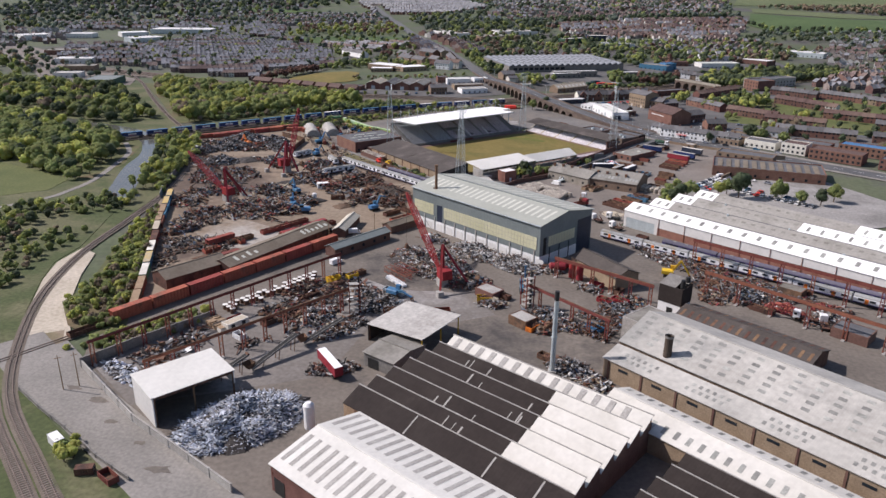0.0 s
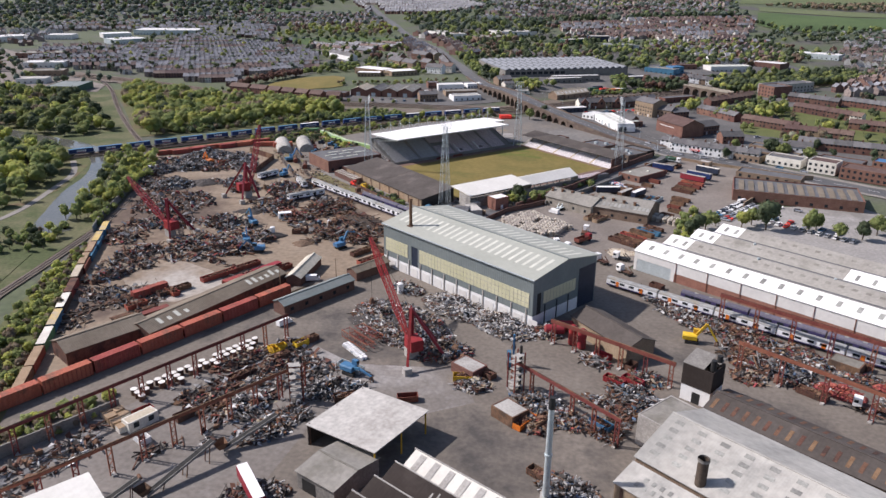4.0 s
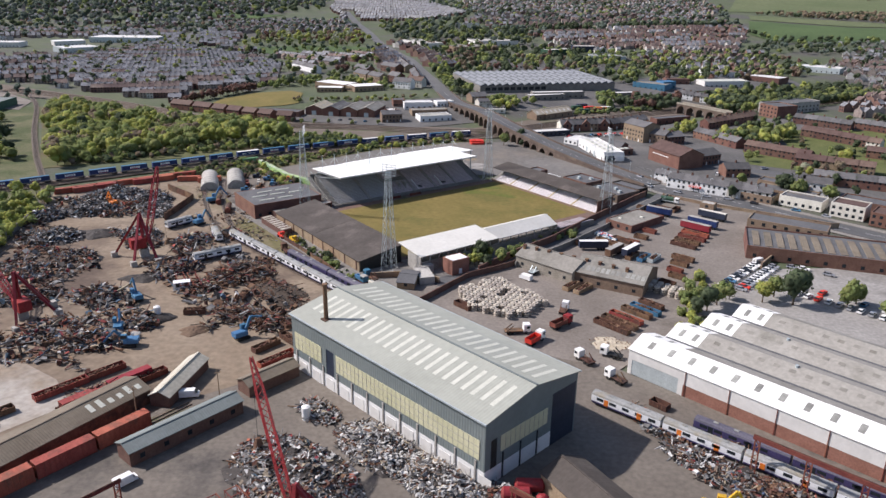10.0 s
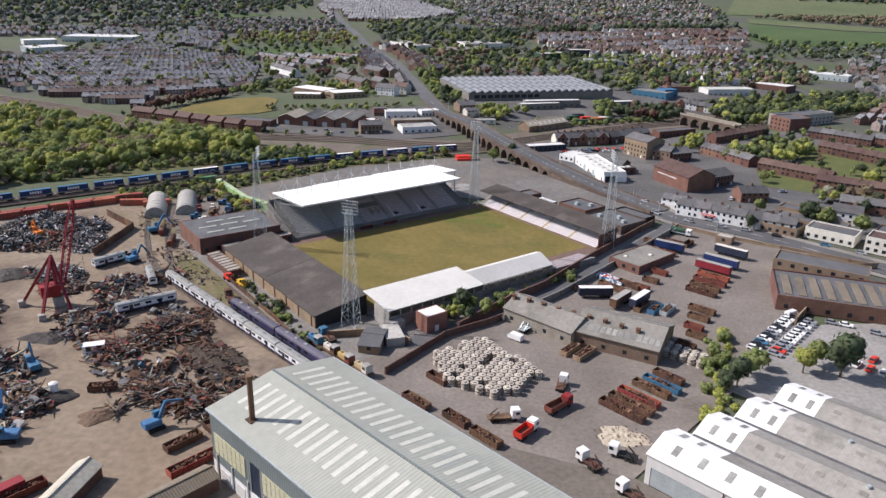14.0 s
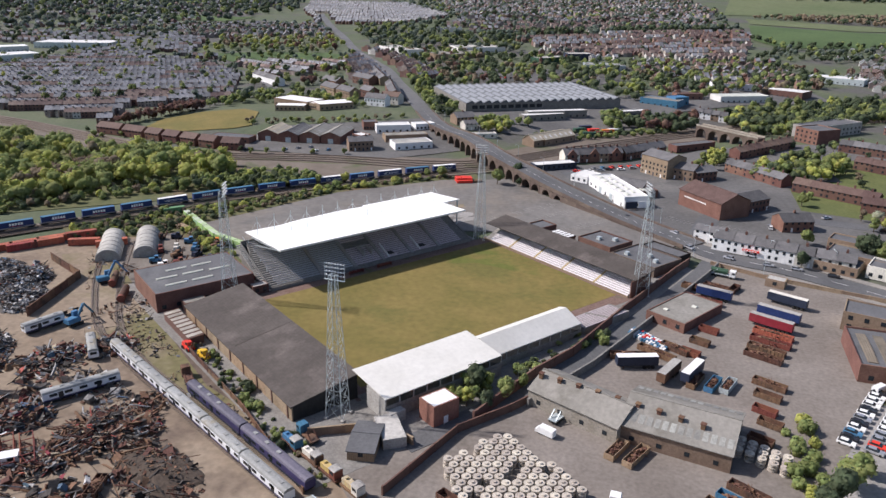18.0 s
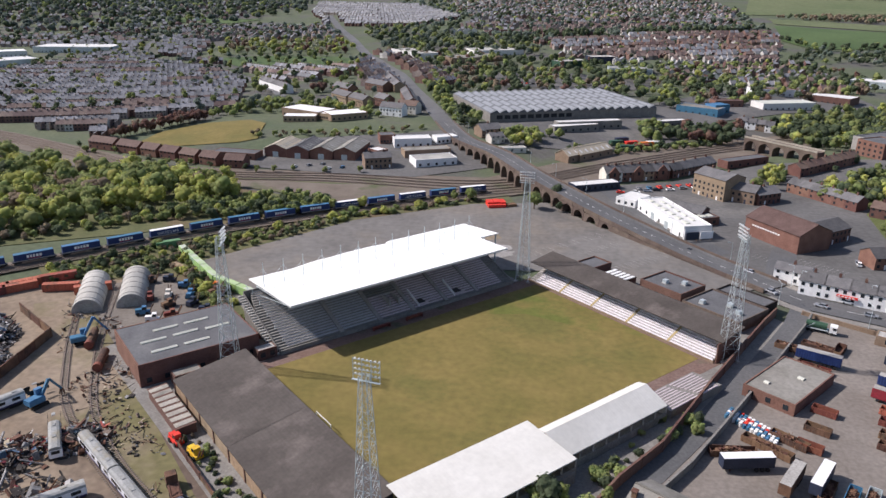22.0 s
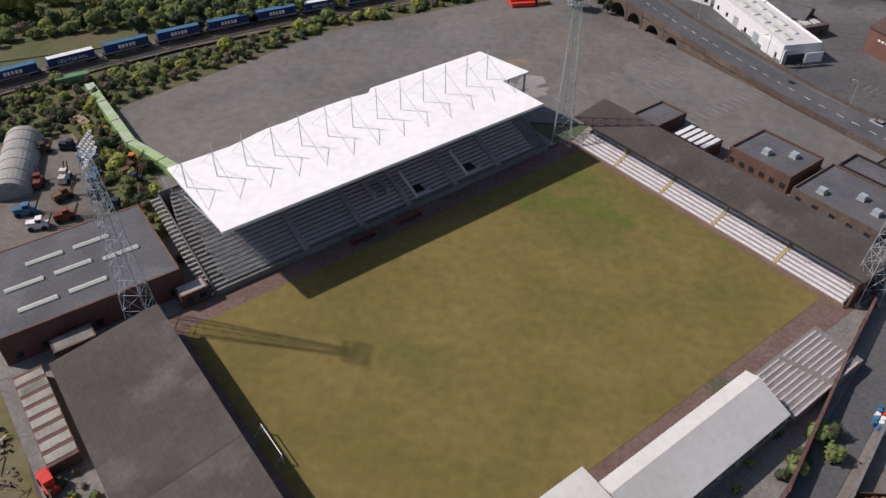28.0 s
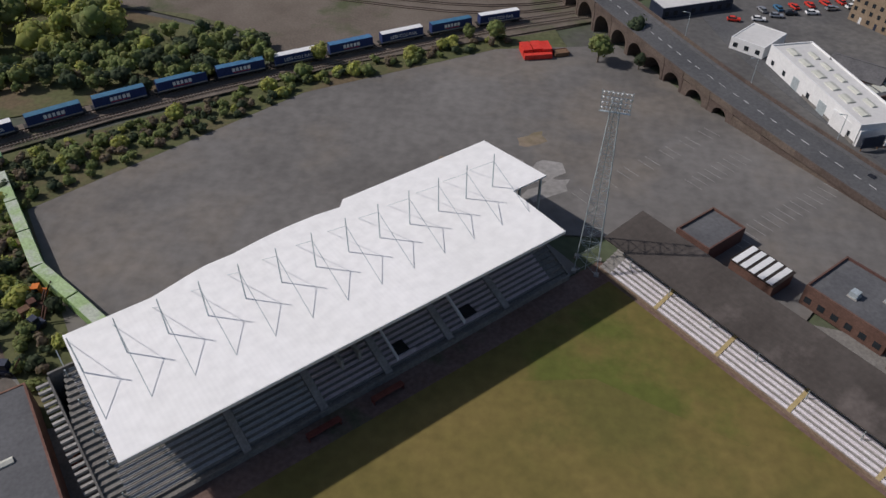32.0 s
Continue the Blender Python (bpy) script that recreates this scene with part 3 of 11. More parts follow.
RAIL_LINE = [(-1200, 700), (-700, 580), (-398, 485), (-240, 430), (-140, 430), (-60, 436), (0, 490), (120, 580), (300, 711), (900, 1100)]


def ease(t):
    t = min(1.0, max(0.0, t))
    return t * t * (3 - 2 * t)


def ground_z(x, y):
    """The flat valley floor, the rise north of the main line and the hills beyond."""
    if y < 395:
        return 0.0
    line = float(np.interp(x, [p[0] for p in RAIL_LINE], [p[1] for p in RAIL_LINE]))
    rise = 7 * ease((y - line - 28) / 90) * ease((x + 430) / 300)
    east = 5 * ease((x - 70) / 120) * ease((y - 400) / 110) * (1 - ease((y - line + 45) / 30))
    far = max(0.0, y - 900 - 0.35 * max(0.0, -x - 350))
    roll = (5 * math.sin(x * 0.0045 + 1) + 4 * math.sin(y * 0.006 + x * 0.002)) * ease(far / 500)
    return rise + east + 0.045 * far + roll


# ---- ground ----
def sheet(name, outline, z, material, label, category):
    """A flat sheet with a thickness of a few centimetres."""
    return setting(name, Mesh().prism(outline, z - 0.3, z), material, label, category)


def strip(points, half, z=None, dz=0.0):
    """A ribbon along points (x, y) or (x, y, z); with a skirt below it."""
    me = Mesh()
    n = len(points)
    left, right = [], []
    for i, p in enumerate(points):
        a, b = points[max(0, i - 1)], points[min(n - 1, i + 1)]
        d = Vector((b[0] - a[0], b[1] - a[1]))
        d.normalize()
        h = (p[2] if len(p) > 2 else ground_z(p[0], p[1])) + dz
        left.append((p[0] - d.y * half, p[1] + d.x * half, h))
        right.append((p[0] + d.y * half, p[1] - d.x * half, h))
    for i in range(n - 1):
        q = [left[i], right[i], right[i + 1], left[i + 1]]
        me.add(q + [(x, y, z - 0.25) for x, y, z in q], [(0, 1, 2, 3), (0, 4, 5, 1), (2, 6, 7, 3), (3, 7, 4, 0), (1, 5, 6, 2)])
    return me


def curve_points(pts, step=12):
    """A smooth line through pts."""
    out = []
    for i in range(len(pts) - 1):
        p0, p1, p2, p3 = (Vector(pts[max(0, min(len(pts) - 1, k))]) for k in (i - 1, i, i + 1, i + 2))
        n = max(2, int((p2 - p1).length / step))
        for k in range(n):
            t = k / n
            out.append(tuple(0.5 * ((2 * p1) + (p2 - p0) * t + (2 * p0 - 5 * p1 + 4 * p2 - p3) * t * t + (3 * p1 - p0 - 3 * p2 + p3) * t ** 3)))
    return out + [tuple(pts[-1])]


def drape(name, outline, dz, material, label, category):
    """A thin sheet that follows the rise of the ground."""
    bm = bmesh.new()
    bm.faces.new([bm.verts.new((x, y, 0)) for x, y in outline])
    for axis in (0, 1):
        lo, hi = min(p[axis] for p in outline), max(p[axis] for p in outline)
        step = 20 if hi < 1100 else 60
        k = math.ceil(lo / step) * step
        while k < hi:
            co, no = [0, 0, 0], [0, 0, 0]
            co[axis], no[axis] = k, 1
            bmesh.ops.bisect_plane(bm, geom=bm.verts[:] + bm.edges[:] + bm.faces[:], plane_co=co, plane_no=no)
            k += step
    for v in bm.verts:
        v.co.z = ground_z(v.co.x, v.co.y) + dz
    bmesh.ops.recalc_face_normals(bm, faces=bm.faces[:])
    if bm.faces and sum(f.normal.z for f in bm.faces) < 0:
        bmesh.ops.reverse_faces(bm, faces=bm.faces[:])
    me = bpy.data.meshes.new(name)
    bm.to_mesh(me)
    bm.free()
    return setting(name, me, material, label, category)


land = Mesh()
xs = [-3600, -2400] + list(range(-1800, -700, 100)) + list(range(-700, 701, 20)) + list(range(800, 1801, 100)) + [2400, 3600]
ys = [-900, -600] + list(range(-400, 381, 60)) + list(range(400, 1101, 20)) + list(range(1160, 2601, 60)) + [3000, 3600, 4300]
land.v = [(x, y, ground_z(x, y) - 0.35) for y in ys for x in xs]
land.f = [(j * len(xs) + i, j * len(xs) + i + 1, (j + 1) * len(xs) + i + 1, (j + 1) * len(xs) + i) for j in range(len(ys) - 1) for i in range(len(xs) - 1)]
setting("ground", land, "land", "rough green and brown valley floor rising to hills", "ground")

sheet("yard_ground_dirt", [(-122, -38), (-182, 92), (-222, 200), (-238, 226), (-196, 268), (-150, 300), (-96, 236), (-42, 150), (-20, 120), (-46, 92), (-76, 60)], 0.0,
      "yard_dirt", "dusty brown scrapyard ground with ruts and dark soil", "ground")
sheet("chalky_patch", [(-140, 52), (-132, 74), (-112, 66), (-100, 56), (-110, 38), (-124, 34)], 0.015, "chalky_dirt", "dusty yard ground whitened by spilled powder", "ground")
sheet("weedy_strip", [(-186, 252), (-172, 262), (-140, 232), (-112, 200), (-84, 172), (-60, 158), (-46, 150), (-54, 142), (-100, 172), (-140, 196), (-156, 212)], 0.02, "weedy_dirt", "weedy brown strip of ground beside the old coaches", "ground")
sheet("yard_ground_tarmac", [(-122, -38), (-76, 60), (-46, 92), (-20, 120), (38, 108), (140, 40), (190, -60), (190, -150), (-30, -150), (-44, -102), (-110, -62)], 0.02,
      "yard_tarmac", "worn grey tarmac of the scrapyard, oil-stained and dusty", "ground")
sheet("dusty_bays", [(-107, -60), (-98, -40), (-60, 24), (-38, 12), (-8, 16), (0, 0), (-20, -14), (-38, -20), (-40, -50), (-60, -62), (-84, -76)], 0.035, "dusty_tarmac", "tarmac between the scrap bays, pale with dust", "ground")
sheet("haulage_yard_ground", [(-44, 150), (-20, 118), (40, 106), (68, 150), (92, 198), (140, 262), (68, 296), (14, 202), (-14, 164)], 0.04,
      "concrete_yard", "pale brown concrete of the lorry yard, cracked and stained", "ground")
sheet("customer_car_park", [(66, 152), (128, 116), (190, 150), (150, 215), (92, 198)], 0.06, "pale_concrete", "pale concrete car park behind the warehouse", "car park")
sheet("car_park", [sp(17, -93), sp(92, -103), sp(152, -92), sp(184, -72), sp(170, 0), sp(163, 24), sp(128, 30), sp(118, -8), sp(104, -20), sp(104, -6), sp(10, -6), sp(10, -50)], 0.05,
      "lot", "worn grey car park behind the stand, patched and stained", "car park")
for k, (u, v, a, b) in enumerate(((112, -42, 9, 6), (122, -36, 6, 4), (116, -30, 8, 3.5), (128, -48, 5, 3), (106, -52, 5, 4))):
    rnd = random.Random(k + 40)
    sheet("worn_patch_%d" % (k + 1), [sp(u + a * math.cos(q * 0.5236) * rnd.uniform(0.6, 1.2), v + b * math.sin(q * 0.5236) * rnd.uniform(0.6, 1.2)) for q in range(12)], 0.056 + k * 0.002, "pale_concrete" if k < 3 else "weedy_dirt", "worn pale patch in the car park", "ground")
sheet("stadium_ground", [sp(-32, -40), sp(12, -52), sp(20, 0), sp(104, 0), sp(120, -8), sp(128, 30), sp(150, 60), sp(150, 72), sp(92, 84), sp(10, 98), sp(-30, 98)], 0.07,
      "dark_concrete", "stained concrete apron round the football ground", "ground")
sheet("pitch_rim", [sp(-4.5, -5.5), sp(109, -5.5), sp(109, 74), sp(-4.5, 74)], 0.10, "pitch_rim", "red-brown shale track round the pitch", "ground")
sheet("pitch", [sp(0, 0), sp(106, 0), sp(106, 68.3), sp(0, 68.3)], 0.14, "pitch", "worn olive-yellow football pitch with mossy patches", "pitch")

sheet("pitch_moss", [sp(62, 0.3), sp(105.7, 0.3), sp(105.7, 52), sp(96, 40), sp(86, 16), sp(74, 8)], 0.145, "pitch_moss", "greener mossy grass at the pitch corner", "pitch")

# roads
BRIDGE = curve_points([(62, 318, 0.6), (37, 346, 1.2), (5, 381, 4.5), (-12, 402, 6.5), (-33, 432, 8.3), (-57, 477, 8.6), (-84, 516, 8.0), (-107, 574, 7.6)], 9)
setting("bridge_road", strip(BRIDGE, 6.3), "road", "grey asphalt road crossing the viaduct", "road")
MAIN = curve_points([(-107, 574), (-133, 646), (-165, 729), (-217, 869), (-298, 1031), (-372, 1206), (-457, 1392), (-560, 1640)], 12)
setting("main_road", strip([(x, y, ground_z(x, y) + 0.6) for x, y in MAIN], 6.6), "main_tarmac", "long straight grey road climbing out of town", "road")
AVENUE = curve_points([(-745, 1310), (-613, 1013), (-416, 862), (-318, 745), (-280, 690), (-262, 650)], 12)
setting("avenue", strip([(x, y, ground_z(x, y) + 0.5) for x, y in AVENUE], 4.5), "main_tarmac", "grey street between terraced houses", "road")
STREET = curve_points([(62, 318), (72, 307), (92, 299), (108, 289), (130, 272), (165, 247), (230, 205), (300, 165)], 12)
setting("street", strip([(x, y, 0.12) for x, y in STREET], 6), "road", "grey asphalt street past the shops", "road")
setting("pavement_north", strip([(x + 3, y + 8, 0.24) for x, y in STREET], 1.8), "pavement", "pale paved footway with a kerb", "pavement")
setting("pavement_south", strip([(x - 4, y - 8, 0.24) for x, y in STREET], 1.6), "pavement", "pale paved footway with a kerb", "pavement")
setting("side_street", strip([(x, y, 0.1) for x, y in curve_points([(66, 330), (84, 372), (136, 364), (220, 350), (330, 330)], 12)], 5), "road", "grey asphalt side street", "road")
setting("station_road", strip([(x, y, 0.1) for x, y in curve_points([(50, 352), (30, 385), (12, 420), (4, 446)], 12)], 4), "road", "grey asphalt road under the viaduct", "road")
setting("lane", strip([(x, y, 0.13) for x, y in curve_points([sp(-6, 97), sp(40, 95.5), sp(100, 85), sp(150, 73.5), sp(168, 66)], 12)], 3.2), "road", "narrow grey lane between two brick walls", "road")
setting("works_road", strip([(x, y, 0.12) for x, y in curve_points([(-140, -52), (-122, -64), (-90, -82), (-50, -106), (20, -150)], 12)], 8), "pavement", "pale grey road outside the scrapyard wall", "road")
sheet("road_apron", [(-128, -46), (-111, -58), (-79, -81), (-42, -100), (0, -127), (0, -140), (-60, -108), (-132, -66), (-136, -54)], 0.045, "pavement", "pale dusty strip along the scrapyard wall", "pavement")
sheet("road_verge", [(-131, -66), (-114, -77), (-99, -87), (-77, -99), (-56, -110), (-44, -130), (-80, -132), (-112, -108), (-138, -80), (-142, -66)], 0.05, "scrub", "weedy brown verge between road and railway", "ground")
sheet("trackside_rough", [(-175, 24), (-190, 66), (-232, 58), (-290, 0), (-300, -60), (-230, -110), (-170, -100), (-142, -66), (-140, -50), (-151, -35), (-165, -11), (-173, 6)], 0.03, "scrub", "rough brownish grass and brambles beside the railway", "ground")
sheet("verge_island", [(-133, -58), (-124.6, -50.4), (-129.8, -43), (-138.8, -49.8)], 0.075, "weedy_dirt", "weedy island at the road's bend", "ground")
for k, (x, y, a, b) in enumerate(((-94, -76, 3.4, 1.8), (-62, -98, 4.0, 1.6), (-84, -84, 2.2, 1.1), (-72, -90, 1.8, 1.0), (-104, -72, 2.6, 1.2))):
    rnd = random.Random(k + 70)
    sheet("road_stain_%d" % (k + 1), [(x + a * math.cos(q * 0.5236) * rnd.uniform(0.5, 1.2), y + b * math.sin(q * 0.5236) * rnd.uniform(0.5, 1.2)) for q in range(12)], 0.128, "yard_tarmac", "dark patch of mended tarmac on the road", "ground")
sheet("dirt_lot", [(-173, 22), (-164, 18), (-155, -2), (-145, -20), (-132, -38), (-124, -47), (-132, -55), (-140, -48), (-151, -34), (-165, -10), (-172, 6)], 0.06, "pale_dirt", "pale dusty strip beside the railway", "ground")
sheet("rail_land", [(-700, 560), (-398, 470), (-240, 412), (-140, 415), (-60, 412), (10, 470), (120, 560), (300, 700), (300, 722), (100, 600), (0, 525), (-60, 452), (-140, 445), (-240, 436), (-398, 500), (-700, 600)], 0.02,
      "ballast", "brown ballast and weeds of the main railway", "ground")
sheet("sidings_waste", [(-330, 428), (-240, 406), (-190, 402), (-163, 403), (-142, 396), (-132, 382), (-106, 384), (-53, 411), (-34, 424), (-48, 438), (-140, 420), (-240, 418), (-330, 450)], 0.035, "ballast", "brown cindery waste ground between two railways", "ground")
sheet("viaduct_apron", [(-3, 340), (-4, 380), (10, 370), (38, 341), (56, 318), (46, 308), (33, 302), (12, 312)], 0.057, "lot", "grey tarmac between the car park and the viaduct", "pavement")
sheet("goods_line_bed", [sp(-260, -124), sp(-52, -122), sp(45, -119), sp(110, -110), sp(190, -88), sp(196, -98), sp(110, -121), sp(45, -130), sp(-52, -133), sp(-260, -134)], 0.45,
      "ballast", "brown ballast bed of the goods line", "ground")
drape("school_field", [(-296, 491), (-298, 519), (-278, 548), (-250, 562), (-233, 550), (-220, 507), (-230, 497), (-273, 482)], 0.15, "pitch", "yellow-green school playing field", "grass")
sheet("meadow", [(-330, 96), (-268, 70), (-246, 92), (-250, 112), (-272, 122), (-330, 140)], 0.0, "grass", "bright green riverside meadow", "grass")
drape("park_lawn", [(-497, 985), (-470, 1002), (-424, 1020), (-330, 1008), (-296, 985), (-274, 925), (-417, 905)], 0.2, "field", "green park lawn", "grass")
drape("farm_field_1", [(262, 1210), (285, 1140), (410, 1160), (900, 1330), (1000, 1500), (620, 1460), (470, 1400), (300, 1440)], 0.6, "field", "bright green farm field on the hillside", "field")
drape("farm_field_2", [(310, 1480), (470, 1430), (620, 1490), (1000, 1530), (1500, 1700), (900, 1490), (330, 1620)], 0.6, "far_field", "pale green farm field on the hillside", "field")
drape("farm_field_3", [(300, 1700), (900, 1850), (1500, 1900), (1500, 2300), (400, 2200)], 0.6, "far_field", "pale green fields below the skyline", "field")
drape("western_pasture", [(-860, 1450), (-690, 1440), (-660, 1520), (-860, 1540)], 0.6, "field", "green pasture on the far hillside", "field")
sheet("valley_scrub", [(-128, -60), (-200, -140), (-700, -140), (-760, 300), (-560, 430), (-424, 446), (-300, 290), (-262, 246), (-232, 206), (-207, 158), (-188, 104), (-172, 20), (-158, -16)], -0.12, "scrub", "rough grass and scrub of the valley floor", "ground")
setting("river", strip([(x, y, -0.04) for x, y in curve_points([(-198, 88), (-209, 99), (-217, 115), (-226, 133), (-234, 152), (-240, 172), (-252, 194), (-268, 214), (-300, 236), (-350, 252), (-430, 276)], 8)], 6.5), "water", "still river reflecting the bright sky", "river")
setting("river_path", strip([(x, y, 0.02) for x, y in curve_points([(-262, 40), (-238, 75), (-235, 93), (-236, 113), (-247, 149), (-257, 176), (-276, 200)], 8)], 1.6), "pavement", "pale riverside path", "path")
sheet("garden_plots", [(-214, 44), (-204, 56), (-192, 50), (-185, 33), (-190, 18), (-206, 24)], 0.0, "field", "mown green plot with garden sheds beside the railway", "grass")

drape("town_tarmac", [(66, 330), (150, 296), (300, 240), (380, 330), (360, 470), (250, 545), (150, 530), (100, 520), (40, 466), (-14, 440), (-20, 428), (4, 396), (24, 374), (46, 350)], 0.03, "town_yard", "grey streets, yards and paths between the houses", "ground")
drape("line_side_scrub", [(-176, 402), (-140, 394), (-118, 372), (-60, 388), (-38, 402), (-48, 426), (-140, 424), (-236, 424)], 0.03, "scrub", "rough scrub beside the main line", "ground")
drape("station_yard", [(-210, 446), (-150, 442), (-100, 444), (-62, 474), (-80, 510), (-98, 548), (-130, 530), (-205, 505)], 0.12, "town_yard", "grey yard between industrial units", "ground")
drape("warehouse_yard", [(-60, 520), (-20, 528), (30, 548), (60, 580), (90, 640), (150, 690), (240, 740), (230, 790), (120, 800), (40, 690), (-70, 580)], 0.12, "town_yard", "grey tarmac yards beside the warehouse", "ground")
drape("store_car_park", [(-110, 790), (20, 760), (60, 820), (-20, 900), (-120, 880)], 0.12, "town_yard", "grey car park among trees", "ground")
drape("valley_works_yard", [(-480, 430), (-430, 430), (-450, 470), (-560, 540), (-720, 680), (-900, 800), (-920, 740), (-620, 520), (-540, 440)], 0.12, "concrete_yard", "pale yards of the valley works", "ground")
sheet("machine_yard", [sp(-26, -90), sp(3, -87), sp(1.5, -50), sp(5, -36), sp(-28, -36)], 0.085, "yard_tarmac", "dark tarmac yard with parked machines", "ground")
drape("council_lawns", [(122, 384), (214, 352), (300, 330), (345, 400), (256, 500), (160, 486), (128, 440)], 0.06, "grass", "mown lawns between the council houses", "grass")


# ---- the football ground ----
def at_stadium(name, label, category, u, v, group="", turn=0):
    x, y = sp(u, v)
    return thing(name, label, category, x, y, 0, STADIUM + turn, group)


# in these local plans x runs along the pitch and y points away from the lane (y = -v)
def main_stand():
    st = at_stadium("main_stand", "large unfinished grandstand with a white cantilever roof and grey seat rows", "grandstand", 0, 0)
    rows, x0, x1 = 24, 9.0, 100.0
    y0, z0, run, rise = 5.5, 0.9, 1.02, 0.42
    front = Mesh().box(x0, y0 - 0.4, 0, x1, y0, z0 + 0.5)
    part("front_wall", front, "dark_concrete", st)
    step_data = {}
    aisles = [30.0, 44.0, 57.0, 70.5, 84.0]
    for k in range(rows):
        y, z = y0 + k * run, z0 + k * rise
        a = x0 + (0 if k < 16 else (k - 15) * 0.25)
        part("terrace_step", Mesh().box(a, y, max(0, z - 0.9), x1, y + run + 0.05, z), "dark_concrete", st)
        # seats in blocks, missing at the open left end
        for i, (s, e) in enumerate(zip([12.0] + [q + 0.8 for q in aisles], [q - 0.8 for q in aisles] + [96.0])):
            if k in (10, 11, 12) and 38 < s + 5 < 50 or k == 0:
                continue
            bk = Mesh()
            bk.box(s, y + 0.40, z, e, y + 0.78, z + 0.10).box(s, y + 0.76, z, e, y + 0.84, z + 0.42)
            part("bench", bk, "seat_grey" if i < 2 else "seat_pink", st)
    for a in (8.7, 99.9):
        side = Mesh().extrude([(y0, 0), (y0 + rows * run, 0), (y0 + rows * run, z0 + rows * rise), (y0, z0 + 0.3)], a, a + 0.35)
        part("side_wall", side, "dark_concrete", st)
    # steps down the open end
    for k in range(0, rows, 1):
        y, z = y0 + k * run, z0 + k * rise
        part("open_step", Mesh().box(6.8, y, max(0, z - 0.5), 8.7, y + 0.5, z), "concrete", st)
    rear = Mesh().box(x0, y0 + rows * run, 0, x1 + 3, y0 + rows * run + 0.4, 11.5)
    part("rear_wall", rear, "dark_concrete", st)
    for x in aisles:
        part("aisle", Mesh().extrude([(y0, z0), (y0 + 0.2, z0), (y0 + rows * run, z0 + rows * rise - 0.2), (y0 + rows * run, z0 + rows * rise + 0.25), (y0, z0 + 0.25)], x - 0.7, x + 0.7), "terrace", st)
    part("entrance_portal", Mesh().box(50, y0 + 4.5, 1.5, 50.5, y0 + 10, 5.2).box(53.5, y0 + 4.5, 1.5, 54, y0 + 10, 5.2).box(50, y0 + 9.5, 1.5, 54, y0 + 10, 5.4), "concrete", st)
    part("entrance_opening", Mesh().box(50.5, y0 + 4.4, 1.6, 53.5, y0 + 9.5, 2.6), "black", st)

    # the roof: a front sheet and a deeper rear wing at the far end
    def z_roof(y):
        return 14.6 - 0.055 * (y - 5.6)

    def roof_sheet(pts):
        n = len(pts)
        me = Mesh()
        me.add([(x, y, z_roof(y)) for x, y in pts] + [(x, y, z_roof(y) - 0.35) for x, y in pts],
               [tuple(range(n)), tuple(reversed(range(n, 2 * n)))] + [(i, n + i, n + (i + 1) % n, (i + 1) % n) for i in range(n)])
        return me
    part("roof", roof_sheet([(13, 5.3), (96.6, 5.3), (97.4, 21.2), (106.5, 21.2), (105.2, 40.2), (68.8, 40.2), (67, 38.2), (62, 38.9), (56, 39.0), (50, 38.6), (44, 37.8), (39, 37.8), (36.5, 37.4), (28, 35.4), (13.2, 35.4)]),
         "white_roof", st, "bright white sheet roof")
    part("roof_gutter", Mesh().box(13, 5.05, 14.05, 96.6, 5.3, 14.7), "white_paint", st)
    for k in range(13):
        x, yb, zb = 13.8 + k * 6.78, 25.0, z_roof(25.0)
        part("mast", Mesh().tube((x, yb, zb), (x, yb, zb + 8.0), 0.13, 0.10, 8), "steel_grey", st)
        part("front_stay", Mesh().tube((x, yb, zb + 6.2), (x + 0.1, 13.8, z_roof(13.8)), 0.06, 0.06, 6), "steel_grey", st)
        part("rear_stay", Mesh().tube((x, yb, zb + 6.2), (x, 32.8, z_roof(32.8)), 0.05, 0.05, 6), "steel_grey", st)
        part("rear_column", Mesh().box(x - 0.2, 30.0, 0, x + 0.2, 30.5, z_roof(30) - 0.3), "steel_grey", st)
    for u, d in ((59.5, 4.0), (74.5, 4.5)):
        part("stairwell_wall", Mesh().add([(u, 7, 1.2), (u + 0.3, 7, 1.2), (u + 0.3, 14, 4.0), (u, 14, 4.0), (u, 7, 2.3), (u + 0.3, 7, 2.3), (u + 0.3, 14, 5.3), (u, 14, 5.3)],
             [(0, 3, 2, 1), (4, 5, 6, 7), (0, 1, 5, 4), (1, 2, 6, 5), (2, 3, 7, 6), (3, 0, 4, 7)]), "white_paint", st)
        part("stairwell_front", Mesh().box(u + 0.3, 7, 1.2, u + d, 7.3, 2.3), "seat_pink", st)
        part("stairwell_floor", Mesh().box(u + 0.3, 7.3, 1.9, u + d * 0.7, 10.5, 2.65), "black", st)
    for x in (13.4, 30, 46, 62, 78, 96):
        part("roof_truss", Mesh().beam((x, 6.0, 13.7), (x, 30, 12.2), 0.25).beam((x, 8, 13.6), (x, 30, 9.5), 0.18), "steel_grey", st)
    frame_l = Mesh()
    for k in range(5):
        y = 9 + k * 5
        frame_l.beam((11.5, y, 0), (11.5, y, 3 + k * 2.2), 0.22).beam((11.5, y, 1 + k * 2), (11.5, y + 5, 3 + k * 2.2), 0.16)
    part("end_frame", frame_l, "steel_grey", st)
    for x in (100.2, 106):
        part("wing_column", Mesh().box(x - 0.2, 22, 0, x + 0.2, 22.4, z_roof(22) - 0.3), "steel_grey", st)
    return st


main_stand()


